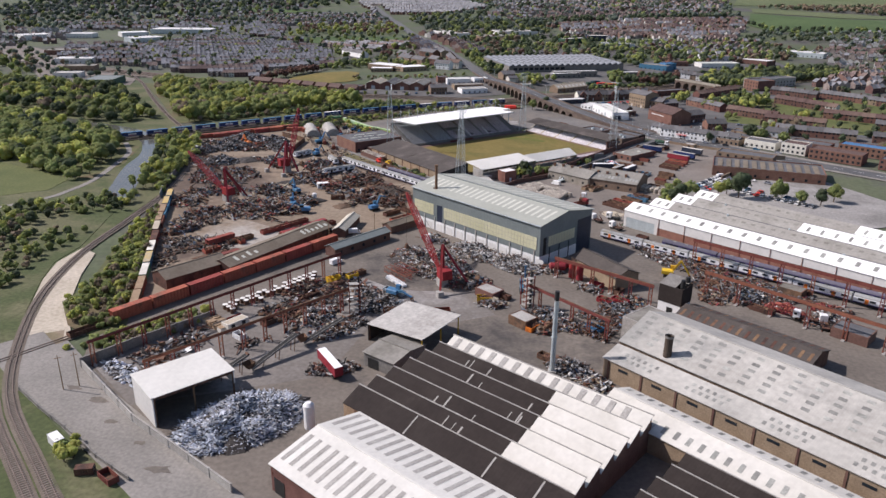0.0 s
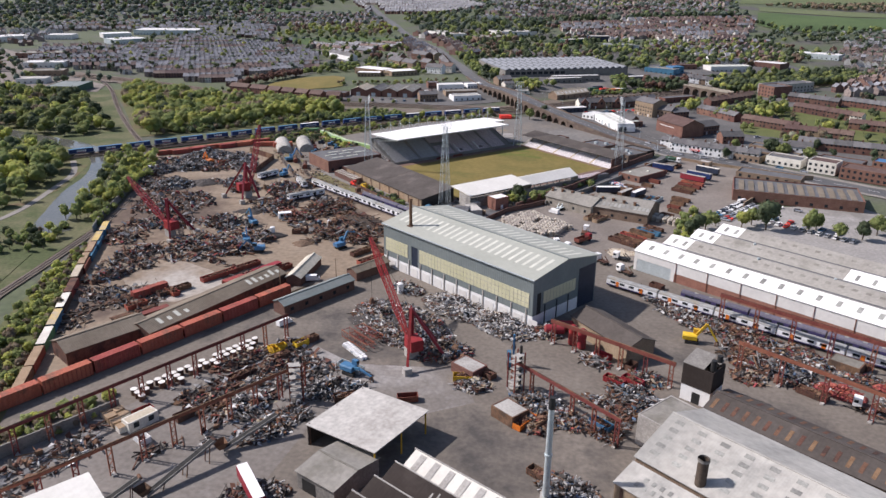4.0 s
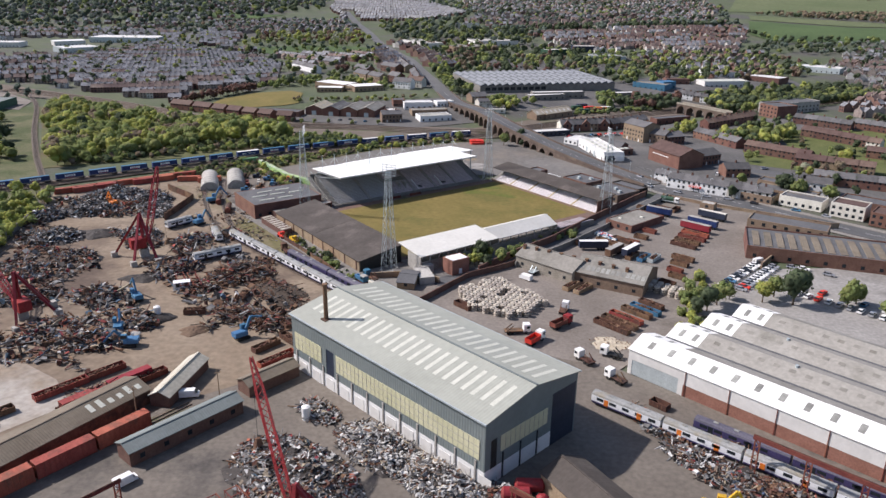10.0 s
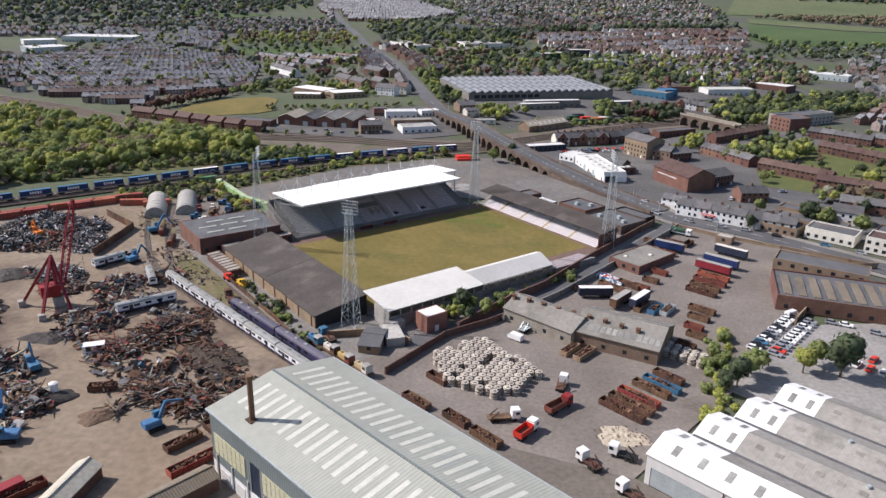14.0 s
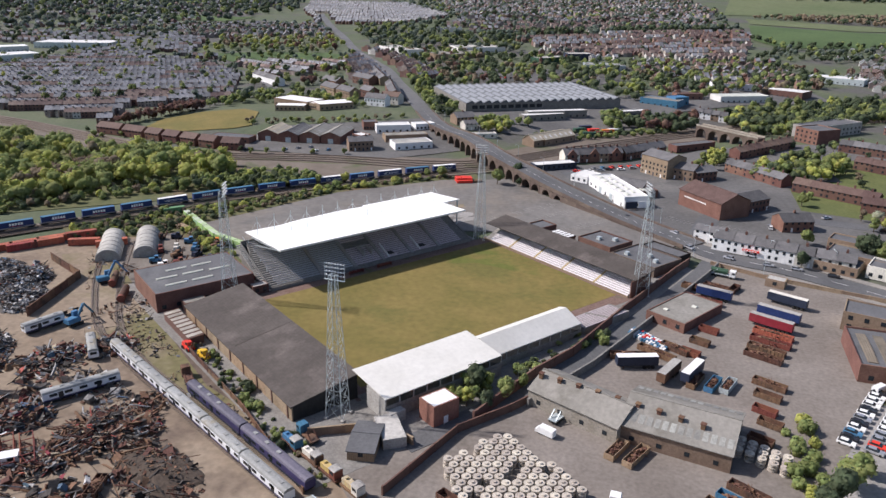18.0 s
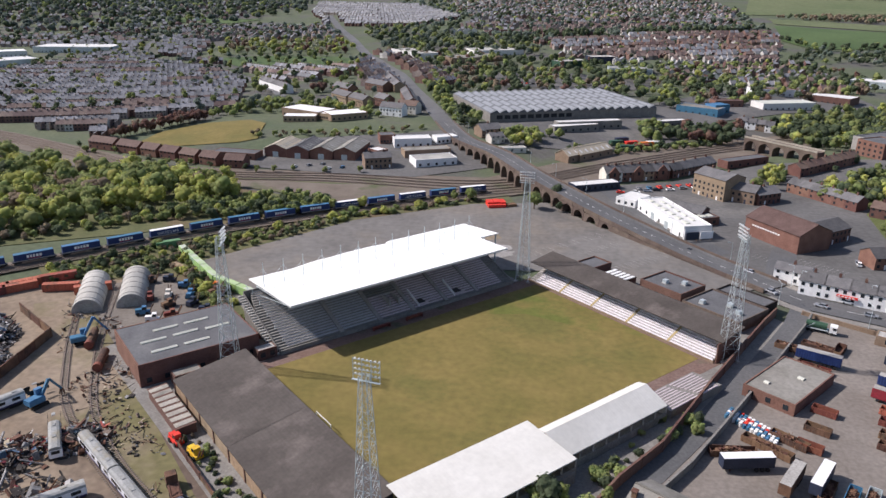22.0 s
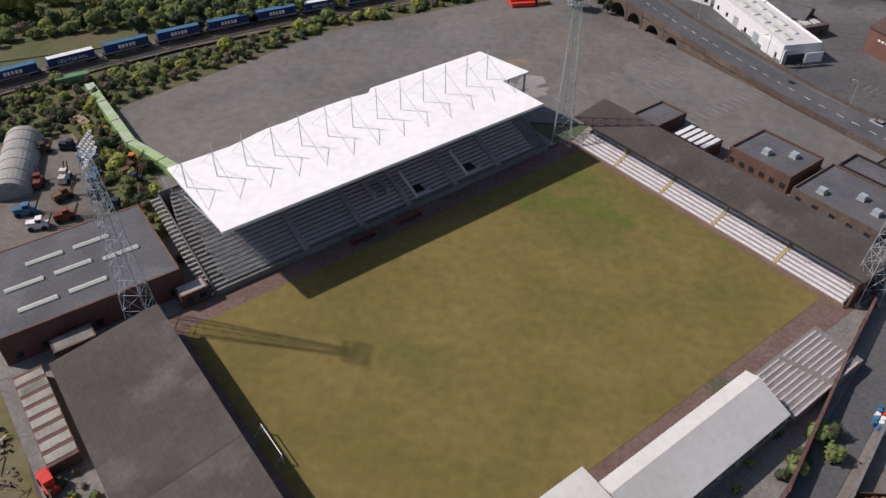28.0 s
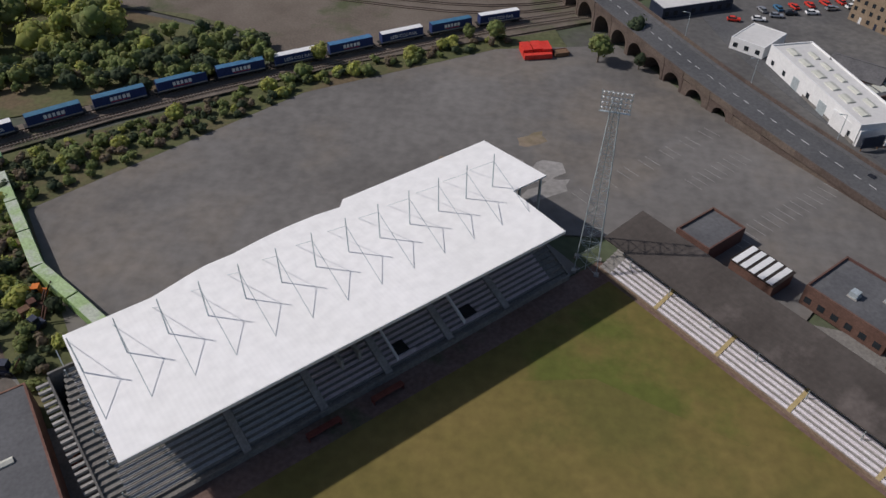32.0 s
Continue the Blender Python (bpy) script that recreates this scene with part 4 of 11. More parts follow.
def dugout(u):
    d = at_stadium("dugout", "low red-brown team dugout beside the touchline", "dugout", u, -2.4, "dugouts")
    part("back", Mesh().box(-3, 0.6, 0.1, 3, 0.75, 1.2), "rust_red", d)
    part("roof", Mesh().extrude([(-0.6, 1.45), (0.8, 1.15), (0.8, 1.25), (-0.6, 1.55)], -3.1, 3.1), "rust_red", d)
    for x in (-3, 2.9):
        part("side", Mesh().extrude([(-0.4, 0.1), (0.75, 0.1), (0.75, 1.2), (-0.4, 1.45)], x, x + 0.1), "rust_red", d)


dugout(42.0)
dugout(54.5)


def railway_end():
    st = at_stadium("railway_end_stand", "low covered terrace with a long dark tarred roof", "covered terrace", -22.5, 79)
    # local x 0..19.5 across to the pitch, y 0..81 along
    hi, lo = 7.4, 4.4
    for k, (a, b) in enumerate(((6.6, 44.6), (45.0, 81.0))):
        part("roof", Mesh().add([(-0.4, a, lo), (19.8, a, hi), (19.8, b, hi), (-0.4, b, lo), (-0.4, a, lo - 0.25), (19.8, a, hi - 0.25), (19.8, b, hi - 0.25), (-0.4, b, lo - 0.25)],
             [(0, 1, 2, 3), (7, 6, 5, 4), (0, 4, 5, 1), (1, 5, 6, 2), (2, 6, 7, 3), (3, 7, 4, 0)]), "dark_roof", st)
    part("roof_seam", Mesh().add([(-0.4, 44.6, lo + 0.05), (19.8, 44.6, hi + 0.05), (19.8, 45, hi + 0.05), (-0.4, 45, lo + 0.05)], [(0, 1, 2, 3)]), "dark_roof", st)
    for a, b, m in ((6.8, 22, "brick_brown"), (22, 46, "wood"), (46, 66, "brick_brown"), (66, 81, "wood")):
        part("outer_wall", Mesh().box(0, a, 0, 0.35, b, lo - 0.25), m, st)
    for y in range(9, 82, 9):
        part("pier", Mesh().box(-0.2, y - 0.25, 0, 0, y + 0.25, lo - 0.3), "brick_dark", st)
    for y in (6.8, 80.65):
        part("end_wall", Mesh().add(
            [(0.35, y, 0), (19, y, 0), (19, y, hi - 0.4), (0.35, y, lo - 0.25), (0.35, y + 0.35, 0), (19, y + 0.35, 0), (19, y + 0.35, hi - 0.4), (0.35, y + 0.35, lo - 0.25)],
            [(0, 1, 2, 3), (7, 6, 5, 4), (0, 4, 5, 1), (1, 5, 6, 2), (2, 6, 7, 3), (3, 7, 4, 0)]), "black", st)
    for k in range(12):
        x = 18.6 - k * 1.3
        part("terrace_step", Mesh().box(x - 1.3, 7.3, 0, x, 80.4, 0.3 + k * 0.2), "dark_concrete", st)
    for y in range(9, 81, 8):
        part("roof_post", Mesh().tube((17.5, y, 0), (17.5, y, hi - 0.5), 0.12, n=6), "black", st)


railway_end()


def lane_terrace(u0, u1, v0, v1, z_front, z_back, z_ridge, ridge, label):
    st = at_stadium("lane_terrace_stand", label, "covered terrace", u0, v0, "lane terraces")
    L, W = u1 - u0, v1 - v0
    prof = [(0, z_front), (-ridge, z_ridge), (-W, z_back), (-W, z_back - 0.25), (-ridge, z_ridge - 0.25), (0, z_front - 0.25)]
    part("roof", Mesh().extrude(list(reversed(prof)), 0, L), "stand_roof", st, "cream-white sheet roof")
    part("fascia", Mesh().box(0, 0, z_front - 0.7, L, 0.12, z_front - 0.28), "black", st)
    part("rear_wall", Mesh().box(0, -W, 0, L, -W + 0.3, z_back - 2.2), "dark_concrete", st)
    for i in range(int(L / 4) + 1):
        part("rear_post", Mesh().box(i * (L - 0.3) / int(L / 4), -W, z_back - 2.2, i * (L - 0.3) / int(L / 4) + 0.3, -W + 0.3, z_back - 0.28), "concrete", st)
    for x in (0, L - 0.25):
        part("end_wall", Mesh().extrude([(-W + 0.3, 0), (-W * 0.45, 0), (-W * 0.45, z_ridge - 1.2), (-W + 0.3, z_back - 0.4)], x, x + 0.25), "concrete", st)
    for k in range(int(W / 1.4)):
        part("terrace_step", Mesh().box(0.3, -1.5 - (k + 1) * 1.3, 0, L - 0.3, -1.5 - k * 1.3, 0.3 + 0.28 * k), "dark_concrete", st)
    for i in range(int(L / 6) + 1):
        part("roof_post", Mesh().tube((0.5 + i * (L - 1) / int(L / 6), -1.2, 0), (0.5 + i * (L - 1) / int(L / 6), -1.2, z_front - 0.3), 0.1, n=6), "black", st)


lane_terrace(-3.6, 35.3, 70.0, 85.6, 7.6, 6.2, 7.5, 2.0, "covered terrace with a broad cream roof beside the lane")
lane_terrace(35.6, 71.6, 73.0, 82.4, 6.6, 4.4, 7.3, 2.6, "narrower covered terrace with a ridged white roof")


def open_terrace():
    st = at_stadium("open_terrace", "open weedy concrete terrace steps with pale seats", "terrace", 73, 72)
    for k in range(9):
        part("terrace_step", Mesh().box(0, -1.2 * (k + 1), 0, 25 - 0.4 * k, -1.2 * k, 0.25 + 0.26 * k), "dark_concrete", st)
        part("bench", Mesh().box(0.6, -1.2 * k - 1.1, 0.25 + 0.26 * k, 11.5, -1.2 * k - 0.7, 0.55 + 0.26 * k).box(13, -1.2 * k - 1.1, 0.25 + 0.26 * k, 23.5 - 0.4 * k, -1.2 * k - 0.7, 0.55 + 0.26 * k), "seat_pink", st)


open_terrace()


M["aisle_yellow"] = mat("worn_yellow_steps", (0.34, 0.26, 0.12), (0.42, 0.34, 0.18), 0.5, 3.0, 0.9)


def far_end():
    st = at_stadium("far_end_stand", "seated stand with a dark felt roof and rows of white seats", "grandstand", 106.6, 73)
    # local x 0.. away from the pitch, y along
    y1 = 77.0
    bays = [(0, 15), (15.8, 31), (31.8, 46), (46.8, 60.5), (61.3, 73)]
    for k in range(10):
        x, z = 0.6 + k * 0.95, 0.6 + k * 0.42
        part("terrace_step", Mesh().box(x, 1, 0, x + 1.0, y1, z), "terrace", st)
        for a, b in bays:
            part("bench", Mesh().box(x + 0.3, a + 1.2, z, x + 0.62, b + 1.2, z + 0.14).box(x + 0.6, a + 1.2, z, x + 0.68, b + 1.2, z + 0.46), "seat_white", st)
    for a, b in bays[:-1]:
        part("aisle", Mesh().add([(0.5, b + 1.2, 0.65), (10.1, b + 1.2, 4.9), (10.1, b + 2.0, 4.9), (0.5, b + 2.0, 0.65), (0.5, b + 1.2, 0), (10.1, b + 1.2, 0), (10.1, b + 2.0, 0), (0.5, b + 2.0, 0)],
             [(0, 1, 2, 3), (0, 4, 5, 1), (2, 6, 7, 3), (3, 7, 4, 0), (1, 5, 6, 2)]), "aisle_yellow", st)
    part("front_wall", Mesh().box(0.2, 0.5, 0, 0.5, y1, 0.8), "brick_brown", st)
    part("rear_wall", Mesh().box(11.5, 0, 0, 11.9, y1 + 0.5, 7.6), "brick_dark", st)
    prof = [(2.2, 6.6), (13.2, 8.4), (13.2, 8.15), (2.2, 6.35)]
    part("roof", Mesh().add([(x, -0.5, z) for x, z in prof] + [(x, y1 + 1.5, z) for x, z in prof], [(0, 1, 5, 4), (1, 2, 6, 5), (2, 3, 7, 6), (3, 0, 4, 7), (3, 2, 1, 0), (4, 5, 6, 7)]), "dark_roof", st)
    for y in range(2, 78, 10):
        part("roof_post", Mesh().tube((4.0, y, 2), (4.0, y, 6.6), 0.1, n=6), "steel_grey", st)
    part("end_wall", Mesh().box(1, 0, 0, 11.5, 0.4, 6.2), "brick_dark", st)


far_end()


# ---- floodlights ----
def floodlight():
    t = thing("floodlight_tower", "tall pale steel lattice floodlight tower with a lamp panel", "floodlight", group="floodlights")
    H, b, top = 37.0, 2.3, 0.75
    def corner(i, z):
        h = b + (top - b) * z / H
        return ((-1, 1, 1, -1)[i] * h, (-1, -1, 1, 1)[i] * h, z)
    levels = [0, 4.2, 8.0, 11.5, 14.7, 17.7, 20.5, 23.2, 25.8, 28.2, 30.5, 32.7, 34.9, 37]
    for i in range(4):
        part("leg", Mesh().beam(corner(i, 0), corner(i, H), 0.13), "steel_grey", t)
    for i in range(4):
        j = (i + 1) % 4
        br = Mesh()
        for k, (a, c) in enumerate(zip(levels, levels[1:])):
            p, q = (i, j) if k % 2 else (j, i)
            br.beam(corner(p, a), corner(q, c), 0.055).beam(corner(q, a), corner(p, c), 0.055).beam(corner(i, c), corner(j, c), 0.06)
        tagged(part("bracing", br, "steel_grey", t), kind="stuff")
    part("ladder", Mesh().beam((-0.1, -1.3, 0), (-0.1, -0.75, H), 0.12, 0.05), "steel_grey", t)
    head = part("lamp_panel", Mesh().box(-2.7, -0.95, 35.5, 2.7, -0.45, 35.56), "steel_grey", t)
    for k in range(4):
        part("rail", Mesh().beam((-2.6, -0.9, 36.45 + k * 0.95), (2.6, -0.9, 36.45 + k * 0.95), 0.09), "steel_grey", head)
    for x in (-2.6, -0.9, 0.9, 2.6):
        part("upright", Mesh().beam((x, -0.9, 35.6), (x, -0.9, 39.6), 0.09), "steel_grey", head)
    lamp = Mesh().tube((0, -0.95, 0), (0, -1.35, -0.1), 0.12, 0.22, 8).data("lamp")
    for r in range(4):
        for c in range(7):
            part("lamp", lamp, "white_paint", head, m=pose(-2.3 + c * 0.77, 0, 36.45 + r * 0.95))
    for i in range(4):
        x, y, _ = corner(i, 0)
        part("footing", Mesh().box(x - 0.5, y - 0.5, -0.1, x + 0.5, y + 0.5, 0.5), "concrete", t)
    return t


first = floodlight()
places = [(-44.8, 165.2, 171), (36.0, 260.0, 285), (-27.7, 307.7, 356), (-102.8, 226.3, 102)]
first.matrix_basis = pose(places[0][0], places[0][1], 0, 0, 0, places[0][2]) @ Matrix.Diagonal((1, 1, 1.04, 1))
for x, y, a in places[1:]:
    copy_thing(first, pose(x, y, 0, 0, 0, a))


# ---- sheds and works buildings ----
def rect_thing(name, label, category, a, b, group=""):
    """A thing whose x runs from a to b in the plan; returns it and the length."""
    turn = math.degrees(math.atan2(b[1] - a[1], b[0] - a[0]))
    return thing(name, label, category, a[0], a[1], min(ground_z(*a[:2]), ground_z(*b[:2])), turn, group), math.hypot(b[0] - a[0], b[1] - a[1])


def roof_slab(L, ya, za, yb, zb, over=0.3, t=0.2, x0=0.0):
    """A sloping roof plate from the line y=ya to y=yb."""
    p = [(x0 - over, ya, za), (L + over, ya, za), (L + over, yb, zb), (x0 - over, yb, zb)]
    f = [(0, 1, 2, 3), (7, 6, 5, 4), (0, 4, 5, 1), (1, 5, 6, 2), (2, 6, 7, 3), (3, 7, 4, 0)]
    if yb < ya:
        f = [tuple(reversed(q)) for q in f]
    return Mesh().add(p + [(x, y, z - t) for x, y, z in p], f)


def gable(name, label, category, a, b, W, eave, ridge, wall, roof, lights=0, light_mat="skylight_dark", windows=0, doors=(), group="", rows=1, wall2=None, light_size=(1.2, 0.55)):
    """A building with a pitched roof; a to b is its near long side, W its depth to the left of that way."""
    t, L = rect_thing(name, label, category, a, b, group)
    th = 0.35
    part("wall", Mesh().box(0, 0, 0, L, th, eave), wall, t)
    part("wall", Mesh().box(0, W - th, 0, L, W, eave), wall2 or wall, t)
    for x in (0, L - th):
        part("gable_wall", Mesh().extrude([(th, 0), (W - th, 0), (W - th, eave), (W / 2, ridge - 0.25), (th, eave)], x, x + th), wall2 or wall, t)
    s = (ridge - eave) / (W / 2)
    r1 = part("roof", roof_slab(L, -0.4, eave - 0.4 * s + 0.15, W / 2, ridge + 0.15), roof, t)
    r2 = part("roof", roof_slab(L, W + 0.4, eave - 0.4 * s + 0.15, W / 2, ridge + 0.15), roof, t)
    part("ridge_cap", Mesh().box(-0.3, W / 2 - 0.25, ridge + 0.1, L + 0.3, W / 2 + 0.25, ridge + 0.24), roof, t)
    if lights:
        w, d = light_size
        for r, sgn in (((r1, 1), (r2, -1)) if rows < 3 else ((r1, 1),)):
            for k in range(lights):
                for j in range(rows):
                    f0 = 0.15 + j * 0.85 / rows
                    f1 = f0 + d * 0.85 / rows
                    x = (k + 0.5) * L / lights
                    q = []
                    for f in (f0, f1):
                        y = W / 2 * f if sgn > 0 else W - W / 2 * f
                        q.append((y, eave + (ridge - eave) * f + 0.2))
                    me = Mesh().add([(x - w / 2, q[0][0], q[0][1]), (x + w / 2, q[0][0], q[0][1]), (x + w / 2, q[1][0], q[1][1]), (x - w / 2, q[1][0], q[1][1])], [(0, 1, 2, 3) if sgn > 0 else (3, 2, 1, 0)])
                    part("skylight", me, light_mat, r)
    for k in range(windows):
        x = (k + 0.5) * L / windows
        part("window", Mesh().box(x - 0.6, -0.06, 1.2, x + 0.6, 0.0, 2.4), "glass", t)
    for x, w, h in doors:
        part("door", Mesh().box(x - w / 2, -0.07, 0, x + w / 2, 0.0, h), "black", t)
    return t


def flat_block(name, label, category, a, b, W, h, wall, roof, windows=0, group="", storeys=1, parapet=0.5, lights=(), joined=False, light_mat="skylight"):
    t, L = rect_thing(name, label, category, a, b, group)
    th = 0.35
    for q in ((0, 0, L, th), (0, W - th, L, W), (0, th, th, W - th), (L - th, th, L, W - th)):
        part("wall", Mesh().box(q[0], q[1], 0, q[2], q[3], h + parapet), wall, t)
    r = part("roof", Mesh().box(th, th, h - 0.3, L - th, W - th, h), roof, t)
    for (x, y, w, d) in lights:
        part("skylight", Mesh().extrude([(y, h), (y + d, h), (y + d, h + 0.25), (y + d / 2, h + 0.5), (y, h + 0.25)], x, x + w), light_mat, r)
    allw = Mesh()
    for s in range(storeys):
        z = 1.0 + s * 3.0
        for k in range(windows):
            x = (k + 0.5) * L / windows
            if joined:
                allw.box(x - 0.7, -0.06, z, x + 0.7, 0.0, z + 1.4)
            else:
                part("window", Mesh().box(x - 0.7, -0.06, z, x + 0.7, 0.0, z + 1.4), "glass", t)
    if joined and windows:
        tagged(part("window_row", allw, "glass", t), kind="stuff")
    return t


def big_shed():
    t = thing("steel_shed", "huge grey clad steel shed with cream glazing bands and ribbed skylights", "shed", 9.84, 45.98, 0, 145.8 - 180)
    # local x from the far left corner side: 0..-74; so build to -x
    L, W, e, r = 73.9, 32.7, 16.7, 19.6
    X0, X1 = -L, 0.0
    base = 4.2
    part("lower_wall", Mesh().box(X0, 0, 0, X1, 0.3, base), "white_paint", t, "dirty white lower wall")
    door_x = (-58.0, -54.5)
    part("upper_wall", Mesh().box(X0, 0.0, base, door_x[0], 0.3, e).box(door_x[1], 0.0, base, X1, 0.3, e), "shed_wall", t)
    part("wall_head", Mesh().box(door_x[0], 0.0, 11.8, door_x[1], 0.3, e), "shed_wall", t)
    part("tall_door", Mesh().box(door_x[0], 0.12, 0, door_x[1], 0.26, 11.8), "navy", t, "tall dark sliding door")
    part("rear_wall", Mesh().box(X0, W - 0.3, 0, X1, W, e), "shed_wall", t)
    part("far_gable", Mesh().extrude([(0.3, 0), (W - 0.3, 0), (W - 0.3, e), (W / 2, r - 0.3), (0.3, e)], X0, X0 + 0.3), "shed_wall", t)
    part("near_gable", Mesh().extrude([(0.3, 4.2), (W - 0.3, 4.2), (W - 0.3, e), (W / 2, r - 0.3), (0.3, e)], X1 - 0.3, X1), "shed_wall", t)
    part("gable_base", Mesh().box(X1 - 0.3, 0.3, 0, X1, W - 9, 4.2), "white_paint", t)
    part("gable_door", Mesh().box(X1 - 0.05, W - 9.5, 0, X1 + 0.08, W - 0.6, 14.2), "navy", t, "very tall dark sliding door")
    for k, (a, b) in enumerate(((-72.6, -60.0), (-53.5, -1.6))):
        g = part("glazing_band", Mesh().box(a, -0.08, 6.6, b, 0.0, 11.6), "glazing", t, "cream translucent glazing")
        n = int((b - a) / 1.6)
        for i in range(n + 1):
            part("mullion", Mesh().box(a + i * (b - a) / n - 0.04, -0.13, 6.6, a + i * (b - a) / n + 0.04, -0.08, 11.6), "concrete", g)
        for z in (8.2, 9.9):
            part("transom", Mesh().box(a, -0.13, z, b, -0.08, z + 0.08), "concrete", g)
    g = part("glazing_band", Mesh().box(X1, 5.0, 7.2, X1 + 0.08, 21.5, 11.4), "glazing", t)
    for i in range(11):
        part("mullion", Mesh().box(X1 + 0.08, 5 + i * 1.65 - 0.04, 7.2, X1 + 0.13, 5 + i * 1.65 + 0.04, 11.4), "concrete", g)
    part("gable_hatch", Mesh().box(X1, 2.0, 4.2, X1 + 0.08, 3.8, 11.4), "black", t)
    s = (r - e) / (W / 2)
    for side in (0, 1):
        rf = part("roof", roof_slab(0.5, -0.5 if not side else W + 0.5, e + 0.1, W / 2, r + 0.1, 0, 0.25, X0 - 0.5), "shed_roof", t)
        for k in range(23):
            x = X0 + 3.2 + k * 3.05
            f0, f1 = (0.14, 0.80) if side == 0 else (0.16, 0.84)
            if k in (3, 4) and side == 0:
                f0 = 0.36
            y0, y1 = (W / 2 * f0, W / 2 * f1) if not side else (W - W / 2 * f0, W - W / 2 * f1)
            z0, z1 = e + (r - e) * f0 + 0.16, e + (r - e) * f1 + 0.16
            q = [(x, y0, z0), (x + 1.15, y0, z0), (x + 1.15, y1, z1), (x, y1, z1)]
            part("skylight", Mesh().add(q, [(0, 1, 2, 3) if not side else (3, 2, 1, 0)]), "skylight", rf)
    part("ridge_cap", Mesh().box(X0 - 0.5, W / 2 - 0.22, r + 0.02, 0.5, W / 2 + 0.22, r + 0.3), "shed_wall", t)
    for y, sg in ((-0.5, -1), (W + 0.5, 1)):
        part("gutter", Mesh().box(X0 - 0.5, y - 0.15, e - 0.25, 0.5, y + 0.15, e + 0.12), "steel_grey", t)
    for k in range(12):
        x = X0 + 2 + k * 6.3
        part("buttress", Mesh().box(x - 0.25, -0.25, 0, x + 0.25, 0.0, 6.2), "concrete", t)
        part("loading_door", Mesh().box(x + 1.2, -0.1, 0, x + 4.8, 0.0, 3.2), "white_clad", t)
    for y in (6, 12, 18):
        part("gable_post", Mesh().box(X1, y - 0.2, 0, X1 + 0.15, y + 0.2, 6.8), "black", t)
    ch = part("chimney", Mesh().tube((-62.8, 4.0, 16.8), (-62.8, 4.0, 27.8), 0.62, 0.58, 14), "rust", t, "rusty iron flue")
    part("collar", Mesh().tube((-62.8, 4.0, 27.4), (-62.8, 4.0, 28.0), 0.75, 0.75, 14), "rust", ch)
    part("flashing", Mesh().box(-63.9, 2.9, 17.0, -61.7, 5.1, 17.7), "rust", ch)


big_shed()


